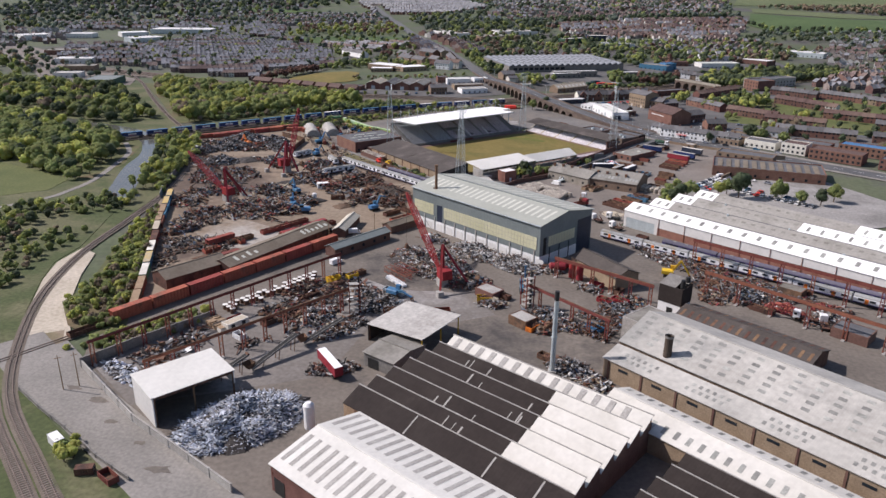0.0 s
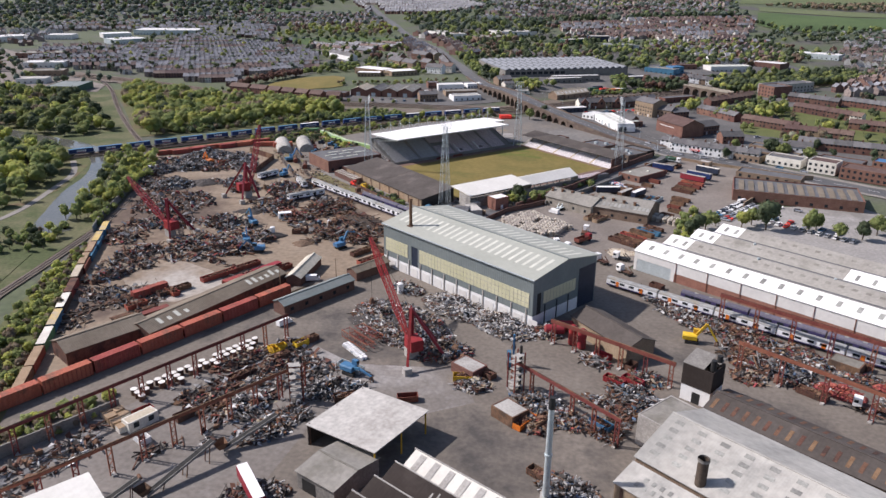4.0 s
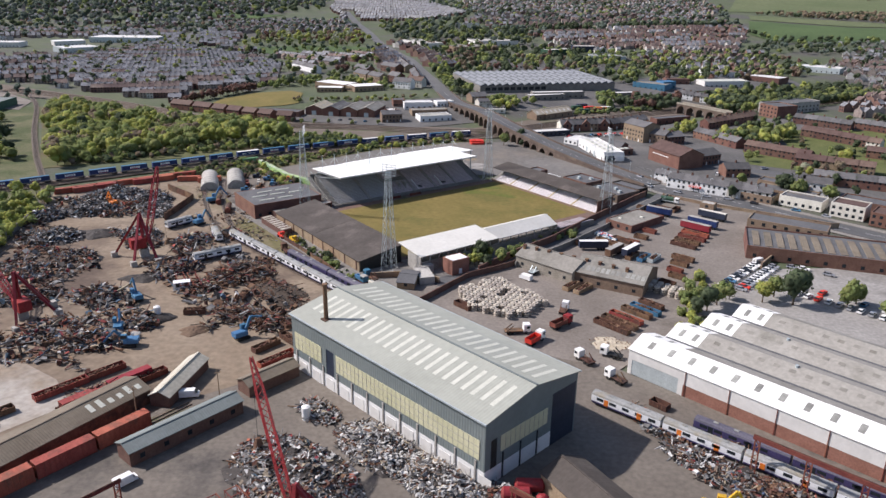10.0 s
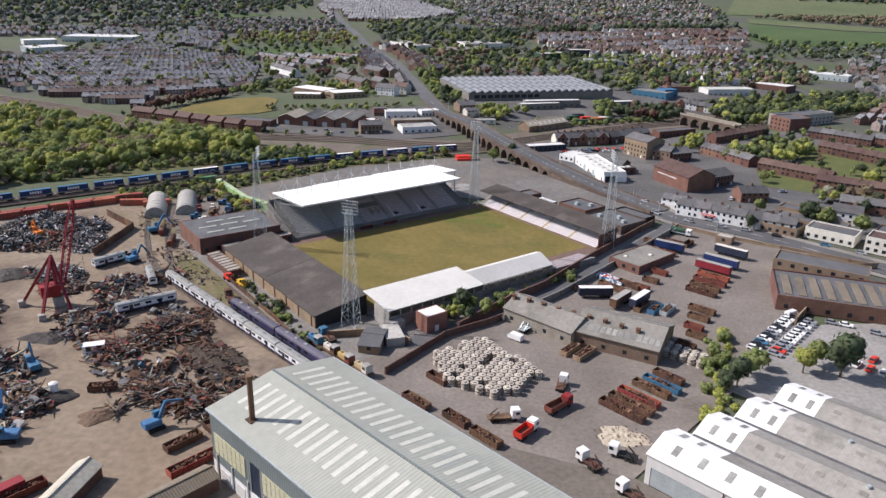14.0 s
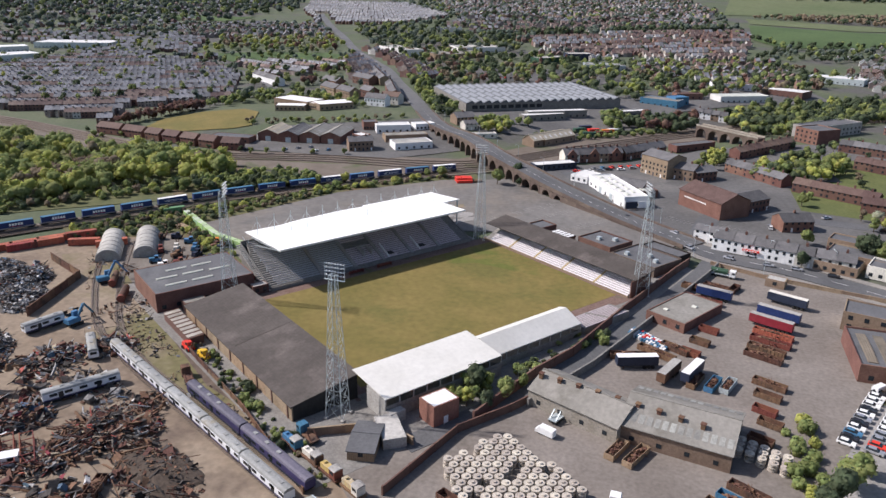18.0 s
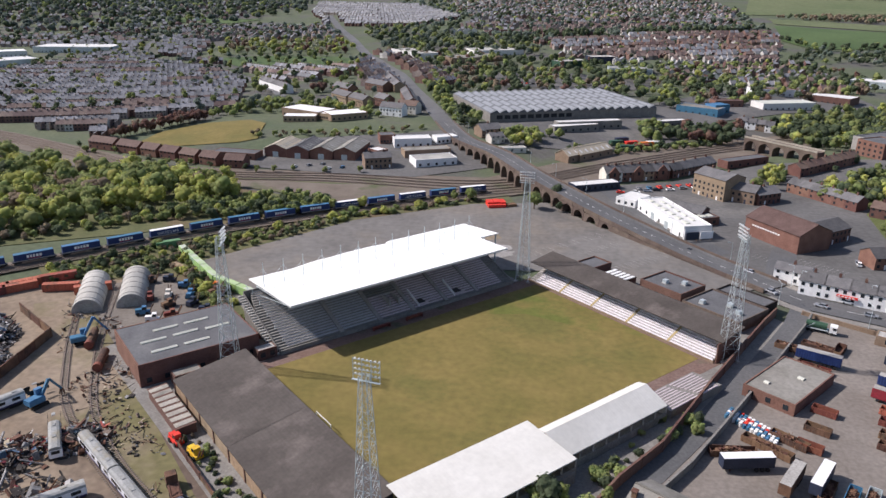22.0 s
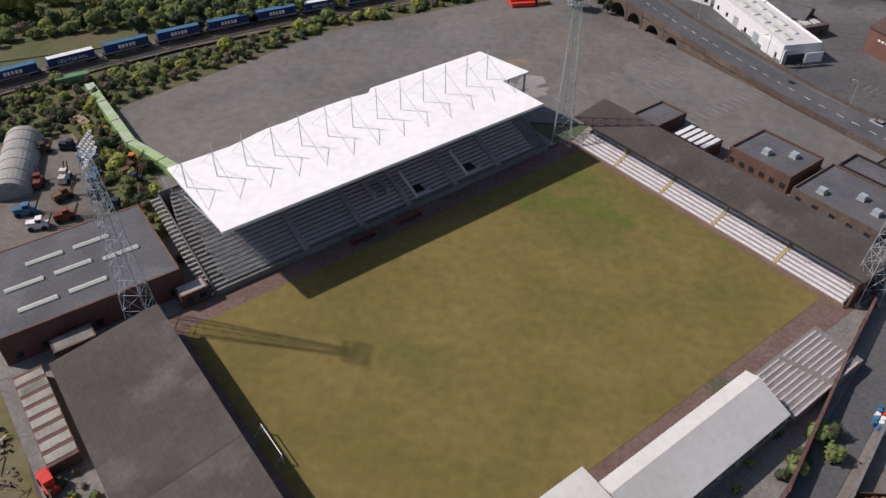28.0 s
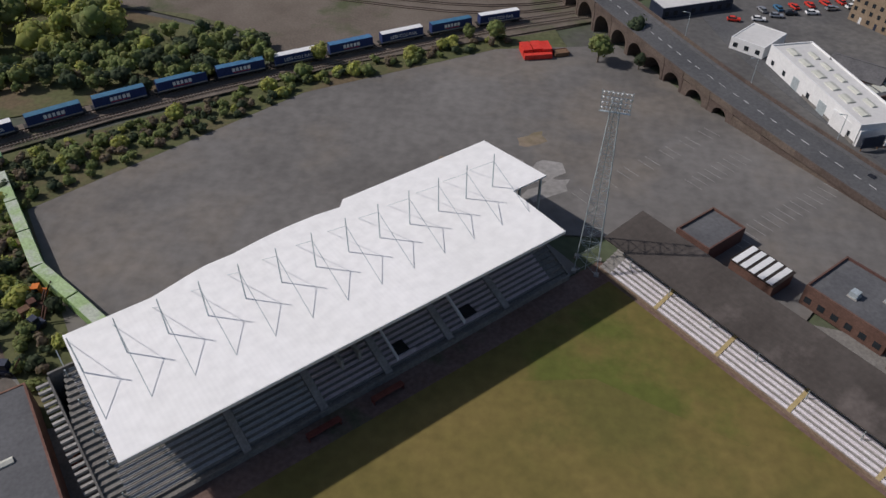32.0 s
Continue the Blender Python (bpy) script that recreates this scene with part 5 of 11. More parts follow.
def warehouse():
    """Four spans side by side."""
    t = thing("warehouse", "long multi-span warehouse with white and grey roofs, brick base", "warehouse", 42.2, 105.4, 0, -34.4)
    L, span, n, e, r = 130.0, 13.8, 4, 7.6, 9.9
    part("brick_wall", Mesh().box(17, 0.05, 0, L, 0.4, 3.4), "orange_brick", t)
    part("clad_wall", Mesh().box(17, 0.0, 3.4, L, 0.35, e), "white_clad", t)
    part("clad_wall", Mesh().box(0, 0.0, 4.6, 17, 0.35, e).box(0, 0.0, 0, 1.2, 0.35, 4.6).box(15.5, 0.0, 0, 17, 0.35, 4.6), "white_clad", t)
    part("roller_shutter", Mesh().box(1.2, 0.1, 0, 15.5, 0.25, 4.6), "steel_grey", t, "grey roller shutter door")
    for i in range(10):
        x = 17.5 + i * 12.2
        part("downpipe", Mesh().tube((x, -0.15, 0), (x, -0.15, e), 0.11, n=6), "rust_red", t)
    part("rear_wall", Mesh().box(10.6, n * span - 0.35, 0, L, n * span, e), "white_clad", t)
    prof = [(0.35, 0)]
    for k in range(n):
        off = k * 3.4
        y = k * span
        part("gable_wall", Mesh().extrude([(y + (0.35 if k == 0 else 0), 0), (y + span, 0), (y + span, e), (y + span * 0.5, r - 0.2), (y + (0.35 if k == 0 else 0), e)], off, off + 0.35), "white_clad", t)
        part("far_gable", Mesh().extrude([(y + 0.35, 0), (y + span, 0), (y + span, e), (y + span * 0.5, r - 0.2), (y + 0.35, e)], L - 0.35, L), "white_clad", t)
        for side in (0, 1):
            ya, yb = (y - (0.3 if k == 0 else 0), y + span / 2) if side == 0 else (y + span, y + span / 2)
            cut = off + (9.5 + 3.2 * (k == 0))
            first_white = L + 0.3 if (k == 0 and side == 0) else cut
            rw = part("roof", roof_slab(first_white, ya, e + 0.1, yb, r + 0.1, 0, 0.2, off - 0.3), "white_roof", t, "white roof sheets")
            far_white = 48 if k == 2 else (62 if k == 3 else 200)
            if not (k == 0 and side == 0):
                rg = part("roof", roof_slab(min(L, cut + far_white), ya, e + 0.1, yb, r + 0.1, 0, 0.2, cut), "grey_sheet", t, "weathered grey roof sheets")
                if cut + far_white < L:
                    rw2 = part("roof", roof_slab(L, ya, e + 0.1, yb, r + 0.1, 0, 0.2, cut + far_white), "white_roof", t)
                    for i in range(7):
                        part("skylight", skylight_on(cut + far_white + 3 + i * 5.5, 1.1, ya, e, yb, r, 0.25, 0.7), "skylight_dark", rw2)
            if k == 0 and side == 0:
                for i in range(21):
                    part("skylight", skylight_on(4 + i * 6.1, 1.5, ya, e, yb, r, 0.35, 0.75), "skylight_dark", rw)
            else:
                for i in range(2):
                    part("skylight", skylight_on(off + 2.4 + i * 4.2, 1.3, ya, e, yb, r, 0.3, 0.75), "skylight_dark", rw)
                if side == 0:
                    for i in range(26):
                        x = cut + 3 + i * 4.2
                        if x < min(L, cut + far_white) - 2:
                            part("skylight", skylight_on(x, 1.7, ya, e, yb, r, 0.55, 0.72), "asb_roof", rg)
        if k:
            part("valley_gutter", Mesh().box(off, y - 0.5, e - 0.1, L, y + 0.5, e + 0.28), "felt_roof", t)
    for x, y in ((38, 20), (64, 21), (30, 34), (90, 7)):
        part("vent_cowl", Mesh().tube((x, y, 8.6), (x, y, 10.4), 0.35, 0.45, 10), "steel_grey", t)


def skylight_on(x, w, ya, za, yb, zb, f0, f1):
    y0, y1 = ya + (yb - ya) * f0, ya + (yb - ya) * f1
    z0, z1 = za + (zb - za) * f0 + 0.16, za + (zb - za) * f1 + 0.16
    q = [(x, y0, z0), (x + w, y0, z0), (x + w, y1, z1), (x, y1, z1)]
    return Mesh().add(q, [(0, 1, 2, 3) if yb > ya else (3, 2, 1, 0)])


warehouse()

M["cream_sheet_old"] = mat("old_cream_sheet", (0.42, 0.39, 0.31), (0.52, 0.49, 0.41), 0.1, 0.9, 0.85, bump=0.1, ribs=1.6, axis="X", ribdepth=0.1)
# yard buildings
gable("grey_yard_shed", "grey-brown asbestos-roofed yard shed beside the wagons", "shed", (-115.8, -8.0), (-103.2, 13.2), 10.5, 4.2, 6.2, "rust", "brown_roof")
t = gable("long_yard_shed", "long low shed with a brown-grey roof and pale skylights", "shed", (-100.2, 8.6), (-80.2, 61.5), 10.5, 4.0, 5.7, "rust", "brown_roof", 0)
for x in (5, 8.2, 11.4, 14.6, 41, 43.6, 46.2, 48.8, 51.4, 54):
    part("skylight", skylight_on(x, 1.3, -0.3, 3.97, 5.25, 5.67, 0.3, 0.8 if int(x) % 2 else 0.6), "skylight", t)
gable("cream_roofed_shed", "small shed with a cream roof, open at one side", "shed", (-74.0, 60.0), (-74.5, 81.0), 5.5, 3.2, 4.6, "brick_dark", "cream_sheet_old")
gable("brick_hut", "long red brick hut with a grey sheet roof", "hut", (-69.4, 36.0), (-54.6, 62.0), 6.0, 3.8, 5.0, "brick_dark", "green_grey_roof", windows=5)
gable("small_brick_hut", "small brick hut with a grey roof beside the big shed", "hut", (-56.2, 69.0), (-47.8, 82.6), 5.5, 3.4, 4.6, "brick_dark", "brown_roof")
gable("brown_shed", "brown shed with a weathered grey roof beside the red tanks", "shed", (22.0, 48.0), (38.6, 29.6), 11.0, 5.0, 7.2, "brick_brown", "dark_roof")


# ---- factory south of the yard ----
def sawtooth(name, label, x, y, turn, L, bays, w, lo, hi, white_from, extra=()):
    t = thing(name, label, "factory", x, y, 0, turn)
    W = bays * w
    rng = random.Random(5)
    part("wall", Mesh().box(0, 0, 0, L, 0.3, lo), "wood", t, "weathered timber-clad wall")
    part("wall", Mesh().box(0, W - 0.3, 0, L, W, lo), "brick_dark", t)
    for i in range(int(L / 9)):
        part("wall_post", Mesh().box(4 + i * 9, -0.12, 0, 4.4 + i * 9, 0, lo), "rust", t)
        part("window", Mesh().box(6 + i * 9, -0.06, lo - 2.6, 8 + i * 9, 0, lo - 1.2), "glass", t)
    for k in range(bays):
        y0, y1 = k * w, k * w + w * 0.94
        part("gable_wall", Mesh().extrude([(y0 + (0.3 if k == 0 else 0), 0), (y0 + w - (0.3 if k == bays - 1 else 0), 0), (y0 + w - (0.3 if k == bays - 1 else 0), lo), (y1, hi - 0.2), (y0 + (0.3 if k == 0 else 0), lo - 0.1)], 0, 0.3), "brick_dark", t)
        part("gable_wall", Mesh().extrude([(y0 + (0.3 if k == 0 else 0), 0), (y0 + w - (0.3 if k == bays - 1 else 0), 0), (y0 + w - (0.3 if k == bays - 1 else 0), lo), (y1, hi - 0.2), (y0 + (0.3 if k == 0 else 0), lo - 0.1)], L - 0.3, L), "brick_dark", t)
        wf = white_from[k]
        z0, z1 = lo + 0.1, hi + 0.1
        if wf > 0:
            r = part("roof", roof_slab(wf, y0, z0, y1, z1, 0, 0.2, -0.3), "black_roof", t, "black tarred roof sheets")
            for j in range(3 if k < bays - 1 else 0):
                xx = wf * rng.uniform(0.3, 0.92)
                part("patch_strip", skylight_on(xx, rng.uniform(0.25, 0.5), y0, z0 - 0.06, y1, z1 - 0.06, 0.05, rng.uniform(0.6, 0.97)), "concrete", r)
        if wf < L:
            r = part("roof", roof_slab(L + 0.3, y0, z0, y1, z1, 0, 0.2, max(wf, -0.3)), "cream_roof", t, "white painted roof sheets")
            if wf <= 0:
                for j in range(14):
                    part("skylight", skylight_on(2 + j * 4.0, 1.5, y0, z0 - 0.06, y1, z1 - 0.06, 0.08, 0.92), "concrete", r)
        part("ridge_flashing", Mesh().box(-0.4, y1 - 0.02, hi + 0.05, L + 0.4, y1 + 0.22, hi + 0.3), "concrete", t)
        part("north_light", Mesh().box(0.3, y1 + 0.02, lo, L - 0.3, y1 + 0.16, hi), "glass", t)
    return t


sawtooth("sawtooth_factory", "factory with black tarred sawtooth roofs, partly painted white", -26.5, -73.0, -28.5, 60.5, 7, 6.05, 7.2, 9.8, [62, 42, 42, 41, 40, 38, 0])
sawtooth("rear_sawtooth_factory", "low factory with a black sawtooth roof behind white eaves", 40.5, -96.0, -34.0, 62.0, 4, 6.0, 6.2, 8.4, [70, 70, 70, 70])
gable("white_roofed_works", "works building with a broad white roof and striped skylights", "factory", (-33.9, -98.5), (31.0, -134.5), 27.0, 7.0, 9.8, "brick", "stand_roof", 26, "concrete", rows=1, light_size=(1.1, 0.75), doors=((2.8, 3.6, 4.0),))
t, L = rect_thing("works_sign", "red lettered sign band on the works gable", "sign", (-33.4, -98.9), (-31.0, -93.2))
part("board", Mesh().box(0, 0.0, 4.3, 6.2, 0.12, 5.2), "rust_red", t)
for i in range(7):
    part("letter_bar", Mesh().box(0.4 + i * 0.8, 0.12, 4.5, 0.95 + i * 0.8, 0.16, 5.0), "white_paint", t)
gable("pale_factory_range", "long low factory range with a white roof and small skylights", "factory", (34.5, -57.0), (96.0, -101.0), 13.0, 5.6, 7.9, "brick_brown", "cream_roof", 24, "skylight_dark", rows=1, light_size=(1.1, 0.42))
gable("rolling_mill", "large old mill with a weathered pale roof and scattered skylights", "factory", (39.6, -25.8), (135.0, -95.2), 27.5, 8.6, 13.4, "brick_brown", "pale_roof", 22, "skylight_dark", rows=5, light_size=(2.0, 0.45))


def lean_to():
    t, L = rect_thing("mill_lean_to", "brick lean-to along the mill with small square skylights", "factory", (35.4, -32.8), (131.0, -102.4))
    W = 6.6
    part("wall", Mesh().box(0, 0, 0, L, 0.35, 6.4), "brick_brown", t)
    part("end_wall", Mesh().extrude([(0.35, 0), (W, 0), (W, 8.0), (0.35, 6.4)], 0, 0.35), "brick_brown", t)
    r = part("roof", roof_slab(L, -0.4, 6.5, W, 8.4), "pale_roof", t)
    for g in range(4):
        for i in range(6):
            for j in range(2):
                part("skylight", skylight_on(3.5 + g * 20.5 + i * 1.9 + j * 0.9, 0.85, -0.4, 6.4, W, 8.3, 0.25 + 0.28 * j, 0.42 + 0.28 * j), "skylight_dark", r)
    for i in range(11):
        part("window", Mesh().box(5 + i * 10.5, -0.07, 4.2, 8 + i * 10.5, 0, 5.0), "glass", t)
        part("pier", Mesh().box(1.5 + i * 10.5, -0.2, 0, 2.1 + i * 10.5, 0, 6.2), "brick_dark", t)


lean_to()
s = thing("mill_stack", "short sooty round iron stack on the mill roof", "chimney", 52.0, -33.0, 0)
part("pipe", Mesh().tube((0, 0, 6.0), (0, 0, 15.2), 1.15, 1.1, 18, caps=False).tube((0, 0, 15.15), (0, 0, 6.0), 0.95, 0.95, 18, caps=False), "soil", s)
part("rim", Mesh().tube((0, 0, 14.7), (0, 0, 15.25), 1.25, 1.25, 18, caps=False).tube((0, 0, 15.25), (0, 0, 14.7), 0.96, 0.96, 18, caps=False), "dark_concrete", s)
s = thing("steel_chimney", "tall slim pale steel chimney with a black top", "chimney", 21.4, -33.4, 0)
part("pipe", Mesh().tube((0, 0, 0), (0, 0, 22.5), 0.75, 0.62, 16), "steel_grey", s)
part("black_top", Mesh().tube((0, 0, 22.5), (0, 0, 25.2), 0.68, 0.64, 16), "black", s)
part("flange", Mesh().tube((0, 0, 11), (0, 0, 11.5), 0.85, 0.85, 16), "steel_grey", s)
part("base", Mesh().box(-1.2, -1.2, 0, 1.2, 1.2, 0.8), "concrete", s)
s = thing("white_silo", "white cylindrical silo with a domed top", "silo", -35.0, -74.5, 0)
part("drum", Mesh().tube((0, 0, 0), (0, 0, 6.5), 1.35, 1.35, 18), "white_paint", s)
part("dome", Mesh().tube((0, 0, 6.5), (0, 0, 7.2), 1.35, 0.7, 18), "white_paint", s)
flat_block("mill_end_block", "plain grey block at the end of the mill", "factory", (40.5, -8.5), (50.5, -16.5), 13.0, 8.2, "concrete", "asb_roof", parapet=0.1)


def tower_block():
    t = thing("hopper_tower", "black and white square tower with a broken roof", "tower", 52.5, 15.0, 0, -32)
    part("lower_wall", Mesh().box(0, 0, 0, 8, 7, 4.6), "white_paint", t, "peeling white lower wall")
    part("upper_wall", Mesh().box(-0.1, -0.1, 4.6, 8.1, 0.2, 10.6).box(-0.1, 6.8, 4.6, 8.1, 7.1, 10.6).box(-0.1, 0.2, 4.6, 0.2, 6.8, 10.6).box(7.8, 0.2, 4.6, 8.1, 6.8, 10.6), "black_roof", t, "black corrugated upper wall")
    part("opening", Mesh().box(3.2, -0.05, 0, 5.4, 0, 3.2), "black", t)
    part("roof_sheet", roof_slab(5.2, 0, 10.8, 7, 12.2), "dark_concrete", t)
    part("roof_sheet", roof_slab(8.0, 4.0, 11.6, 7, 12.2, 0, 0.15, 6.2), "dark_concrete", t)
    for y in (1.6, 5.0):
        part("vent_pipe", Mesh().tube((7.2, y, 10.4), (7.2, y, 13.4), 0.75, 0.75, 12), "black", t)


tower_block()
gable("brown_ore_shed", "long low rust-brown shed with a dark sheet roof", "shed", (57.0, 3.5), (92.0, -20.5), 13.0, 4.6, 6.6, "rust", "dark_roof", 16, "rust", rows=1, light_size=(0.9, 0.6))


M["cream_sheet"] = mat("dusty_cream_sheet", (0.40, 0.385, 0.35), (0.50, 0.48, 0.44), 0.1, 0.9, 0.8, bump=0.08, spots=(0.33, 0.31, 0.28), cut=0.6)


def canopy():
    t = thing("yard_canopy", "open canopy with a flat pale grey roof on posts", "canopy", -35.5, -27.0, 0, 68)
    # x along the short depth, y to the left
    part("roof", roof_slab(20.0, 0, 5.8, -21.0, 6.6), "cream_sheet", t)
    for x in (0.4, 10, 19.6):
        for y in (-0.6, -20.4):
            part("post", Mesh().box(x - 0.15, y - 0.15, 0, x + 0.15, y + 0.15, 5.9), "yellow" if y < -10 else "rust", t)
    part("back_wall", Mesh().box(0, -0.5, 0, 20, -0.2, 5.5), "black_roof", t)


canopy()
gable("grey_tin_hut", "tin hut with a patched grey roof and open front", "hut", (-31.6, -42.0), (-21.4, -46.6), 14.0, 4.4, 5.4, "dark_concrete", "asb_roof", doors=((3.5, 4, 3.2),))


def baling_shed():
    t = thing("open_fronted_shed", "white-clad open-fronted shed with a flat cream roof", "shed", -83.1, -75.2, 0, 53.5)
    L, W = 21.5, 14.0
    part("roof", roof_slab(L, 0.2, 8.9, -W, 8.3), "stand_roof", t)
    part("end_wall", Mesh().box(0, -W, 0, 0.3, 0, 8.4), "white_clad", t)
    part("rear_wall", Mesh().box(0.3, -0.3, 0, L, 0, 8.6), "white_clad", t)
    part("far_wall", Mesh().box(L - 0.3, -W, 4.5, L, -0.3, 8.3), "white_clad", t)
    part("eaves_truss", Mesh().box(0.3, -W, 7.5, L, -W + 0.25, 8.25), "rust", t)
    for i in range(8):
        part("truss_web", Mesh().beam((1 + i * 2.6, -W - 0.05, 7.5), (2.3 + i * 2.6, -W - 0.05, 8.2), 0.12), "black", t)
    for x in (0.5, 10.5, L - 0.4):
        part("post", Mesh().box(x - 0.2, -W + 0.05, 0, x + 0.2, -W + 0.45, 7.5), "rust", t)
    part("push_wall", Mesh().box(0.5, -1.2, 0, L - 2, -0.4, 4.0), "concrete", t)


baling_shed()


# ---- runway gantries ----
def gantry(label, a, b, h, n, material, rail=0.7, double=True, two=None):
    t, L = rect_thing("crane_gantry", label, "gantry", a, b, "gantries")
    part("runway_beam", Mesh().box(-1, -0.28, h - rail, L + 1, 0.28, h), material, t)
    if double:
        part("upper_rail", Mesh().box(-1, -0.1, h, L + 1, 0.1, h + 0.18), "rust", t)
    for i in range(n):
        x = i * L / (n - 1)
        col = Mesh()
        for s in (-1, 1):
            col.box(x + s * 0.55 - 0.13, -0.16, 0, x + s * 0.55 + 0.13, 0.16, h - rail)
        z = 0.4
        k = 1
        while z < h - rail - 1:
            col.beam((x - 0.55 * k, 0, z), (x + 0.55 * k, 0, z + 1.1), 0.16)
            z += 1.1
            k = -k
        part("column", col, material, t)
        part("footing", Mesh().box(x - 0.5, -1.1, -0.1, x + 0.5, 1.1, 0.35), "concrete", t)
    return t


gantry("rust-red lattice crane gantry beside the wagons", (-106.5, -60), (-62.5, 22), 8.0, 13, "rust_red")
gantry("rust-red lattice crane gantry over the scrap bays", (-85.0, -66), (-46, -4), 8.0, 11, "rust_red")
gantry("dark red crane gantry beside the red tanks", (17.2, 37.6), (50.2, 19.6), 8.0, 6, "rust_red", 1.1)
gantry("dark red crane gantry beside the bale stacks", (8.5, 11.0), (36, -11), 8.0, 6, "rust_red", 0.9)
gantry("tall brown steel gantry frame beside the train", (68.6, 64.0), (125, 29), 10.4, 7, "rust_red", 1.1, True)
gantry("tall brown steel gantry frame over the scrap", (70, 34.0), (118, 1.0), 9.0, 6, "rust_red", 1.0, True)


def stair_tower(x, y, turn, label):
    t = thing("plate_rack_tower", label, "rack", x, y, 0, turn, "rack towers")
    for sx in (-1.7, 1.7):
        for sy in (-1.4, 1.4):
            part("post", Mesh().box(sx - 0.15, sy - 0.15, 0, sx + 0.15, sy + 0.15, 11.5), "rust_red", t)
    for k in range(6):
        part("platform", Mesh().box(-1.9, -0.9, 1.2 + k * 1.9, 1.9, 1.0, 1.32 + k * 1.9), "concrete", t, m=pose(0, 0, 0, random.uniform(-3, 3), random.uniform(-3, 3), 0))
    part("mast", Mesh().box(1.2, -0.25, 0, 1.8, 0.25, 13.0), "black", t)


stair_tower(-45.6, -9.5, 20, "rusty tower of stacked pale platforms beside the gantry")
stair_tower(9.5, 8.5, 50, "rust-red tower of stacked pale platforms beside the gantry")


# ---- cranes and diggers ----
def derrick(x, y, turn, jib_len, jib_rise, label, scale=1.0):
    """A red scrap crane: kingpost on struts, machine house and lattice jib."""
    t = thing("derrick_crane", label, "crane", x, y, 0, turn, "derrick cranes")
    s = scale
    apex = Vector((0, 0, 13 * s))
    part("base", Mesh().box(-1.6, -1.6, 0, 1.6, 1.6, 2.4 * s), "concrete", t)
    part("slew_ring", Mesh().tube((0, 0, 2.4 * s), (0, 0, 3.0 * s), 1.5, 1.5, 14), "rust", t)
    part("machine_house", Mesh().box(-3.6 * s, -1.6 * s, 3.0 * s, 0.6 * s, 1.6 * s, 5.8 * s), "crane_red", t)
    for dy in (-0.5, 0.5):
        part("kingpost", Mesh().beam((0.2, dy * s, 3 * s), (0, dy * 0.5 * s, 13 * s), 0.55 * s), "crane_red", t)
    for ang in (150, 235, -80):
        c, sn = math.cos(radians(ang)), math.sin(radians(ang))
        foot = Vector((8.5 * s * c, 8.5 * s * sn, 0.6))
        part("strut", Mesh().beam(apex, foot, 0.6 * s), "crane_red", t)
        part("strut_foot", Mesh().box(foot.x - 1.1, foot.y - 1.1, 0, foot.x + 1.1, foot.y + 1.1, 2.0), "concrete", t)
    a, b = Vector((1.2 * s, 0, 4 * s)), Vector((jib_len, 0, jib_rise))
    d = (b - a).normalized()
    n = d.cross(Vector((0, 1, 0))).normalized()
    jib = Mesh()
    m = int((b - a).length / 1.6)
    def jp(i, k):
        f = i / m
        w = (0.25 + 0.75 * min(1, 4 * f, 4 * (1 - f) + 0.1)) * s
        return a + (b - a) * f + Vector((0, (-1, 1, 1, -1)[k] * w * 0.7, 0)) + n * ((-1, -1, 1, 1)[k] * w * 0.7)
    for k in range(4):
        for i in range(m):
            jib.beam(jp(i, k), jp(i + 1, k), 0.24 * s)
            jib.beam(jp(i, k), jp(i + 1, (k + 1) % 4), 0.10 * s)
    j = part("jib", jib, "crane_red", t, "red lattice jib")
    part("hoist_rope", Mesh().tube(apex, b, 0.05, n=5).tube(b, b + Vector((0.2, 0, -jib_rise + 5)), 0.05, n=5), "black", t)
    part("grab", Mesh().tube(b + Vector((0.2, 0, -jib_rise + 5)), b + Vector((0.2, 0, -jib_rise + 3.2)), 0.5, 1.2, 10), "rust", t)
    return t


derrick(-22.5, 20.0, 128, 33, 26, "red derrick scrap crane with a long lattice jib over the heap", 1.2)
derrick(-148.5, 97.0, 152, 31, 20, "red derrick crane with a low jib in the far yard", 1.25)
derrick(-143.0, 157.0, 48, 9, 35, "red derrick crane with an upright jib among scrap", 1.35)


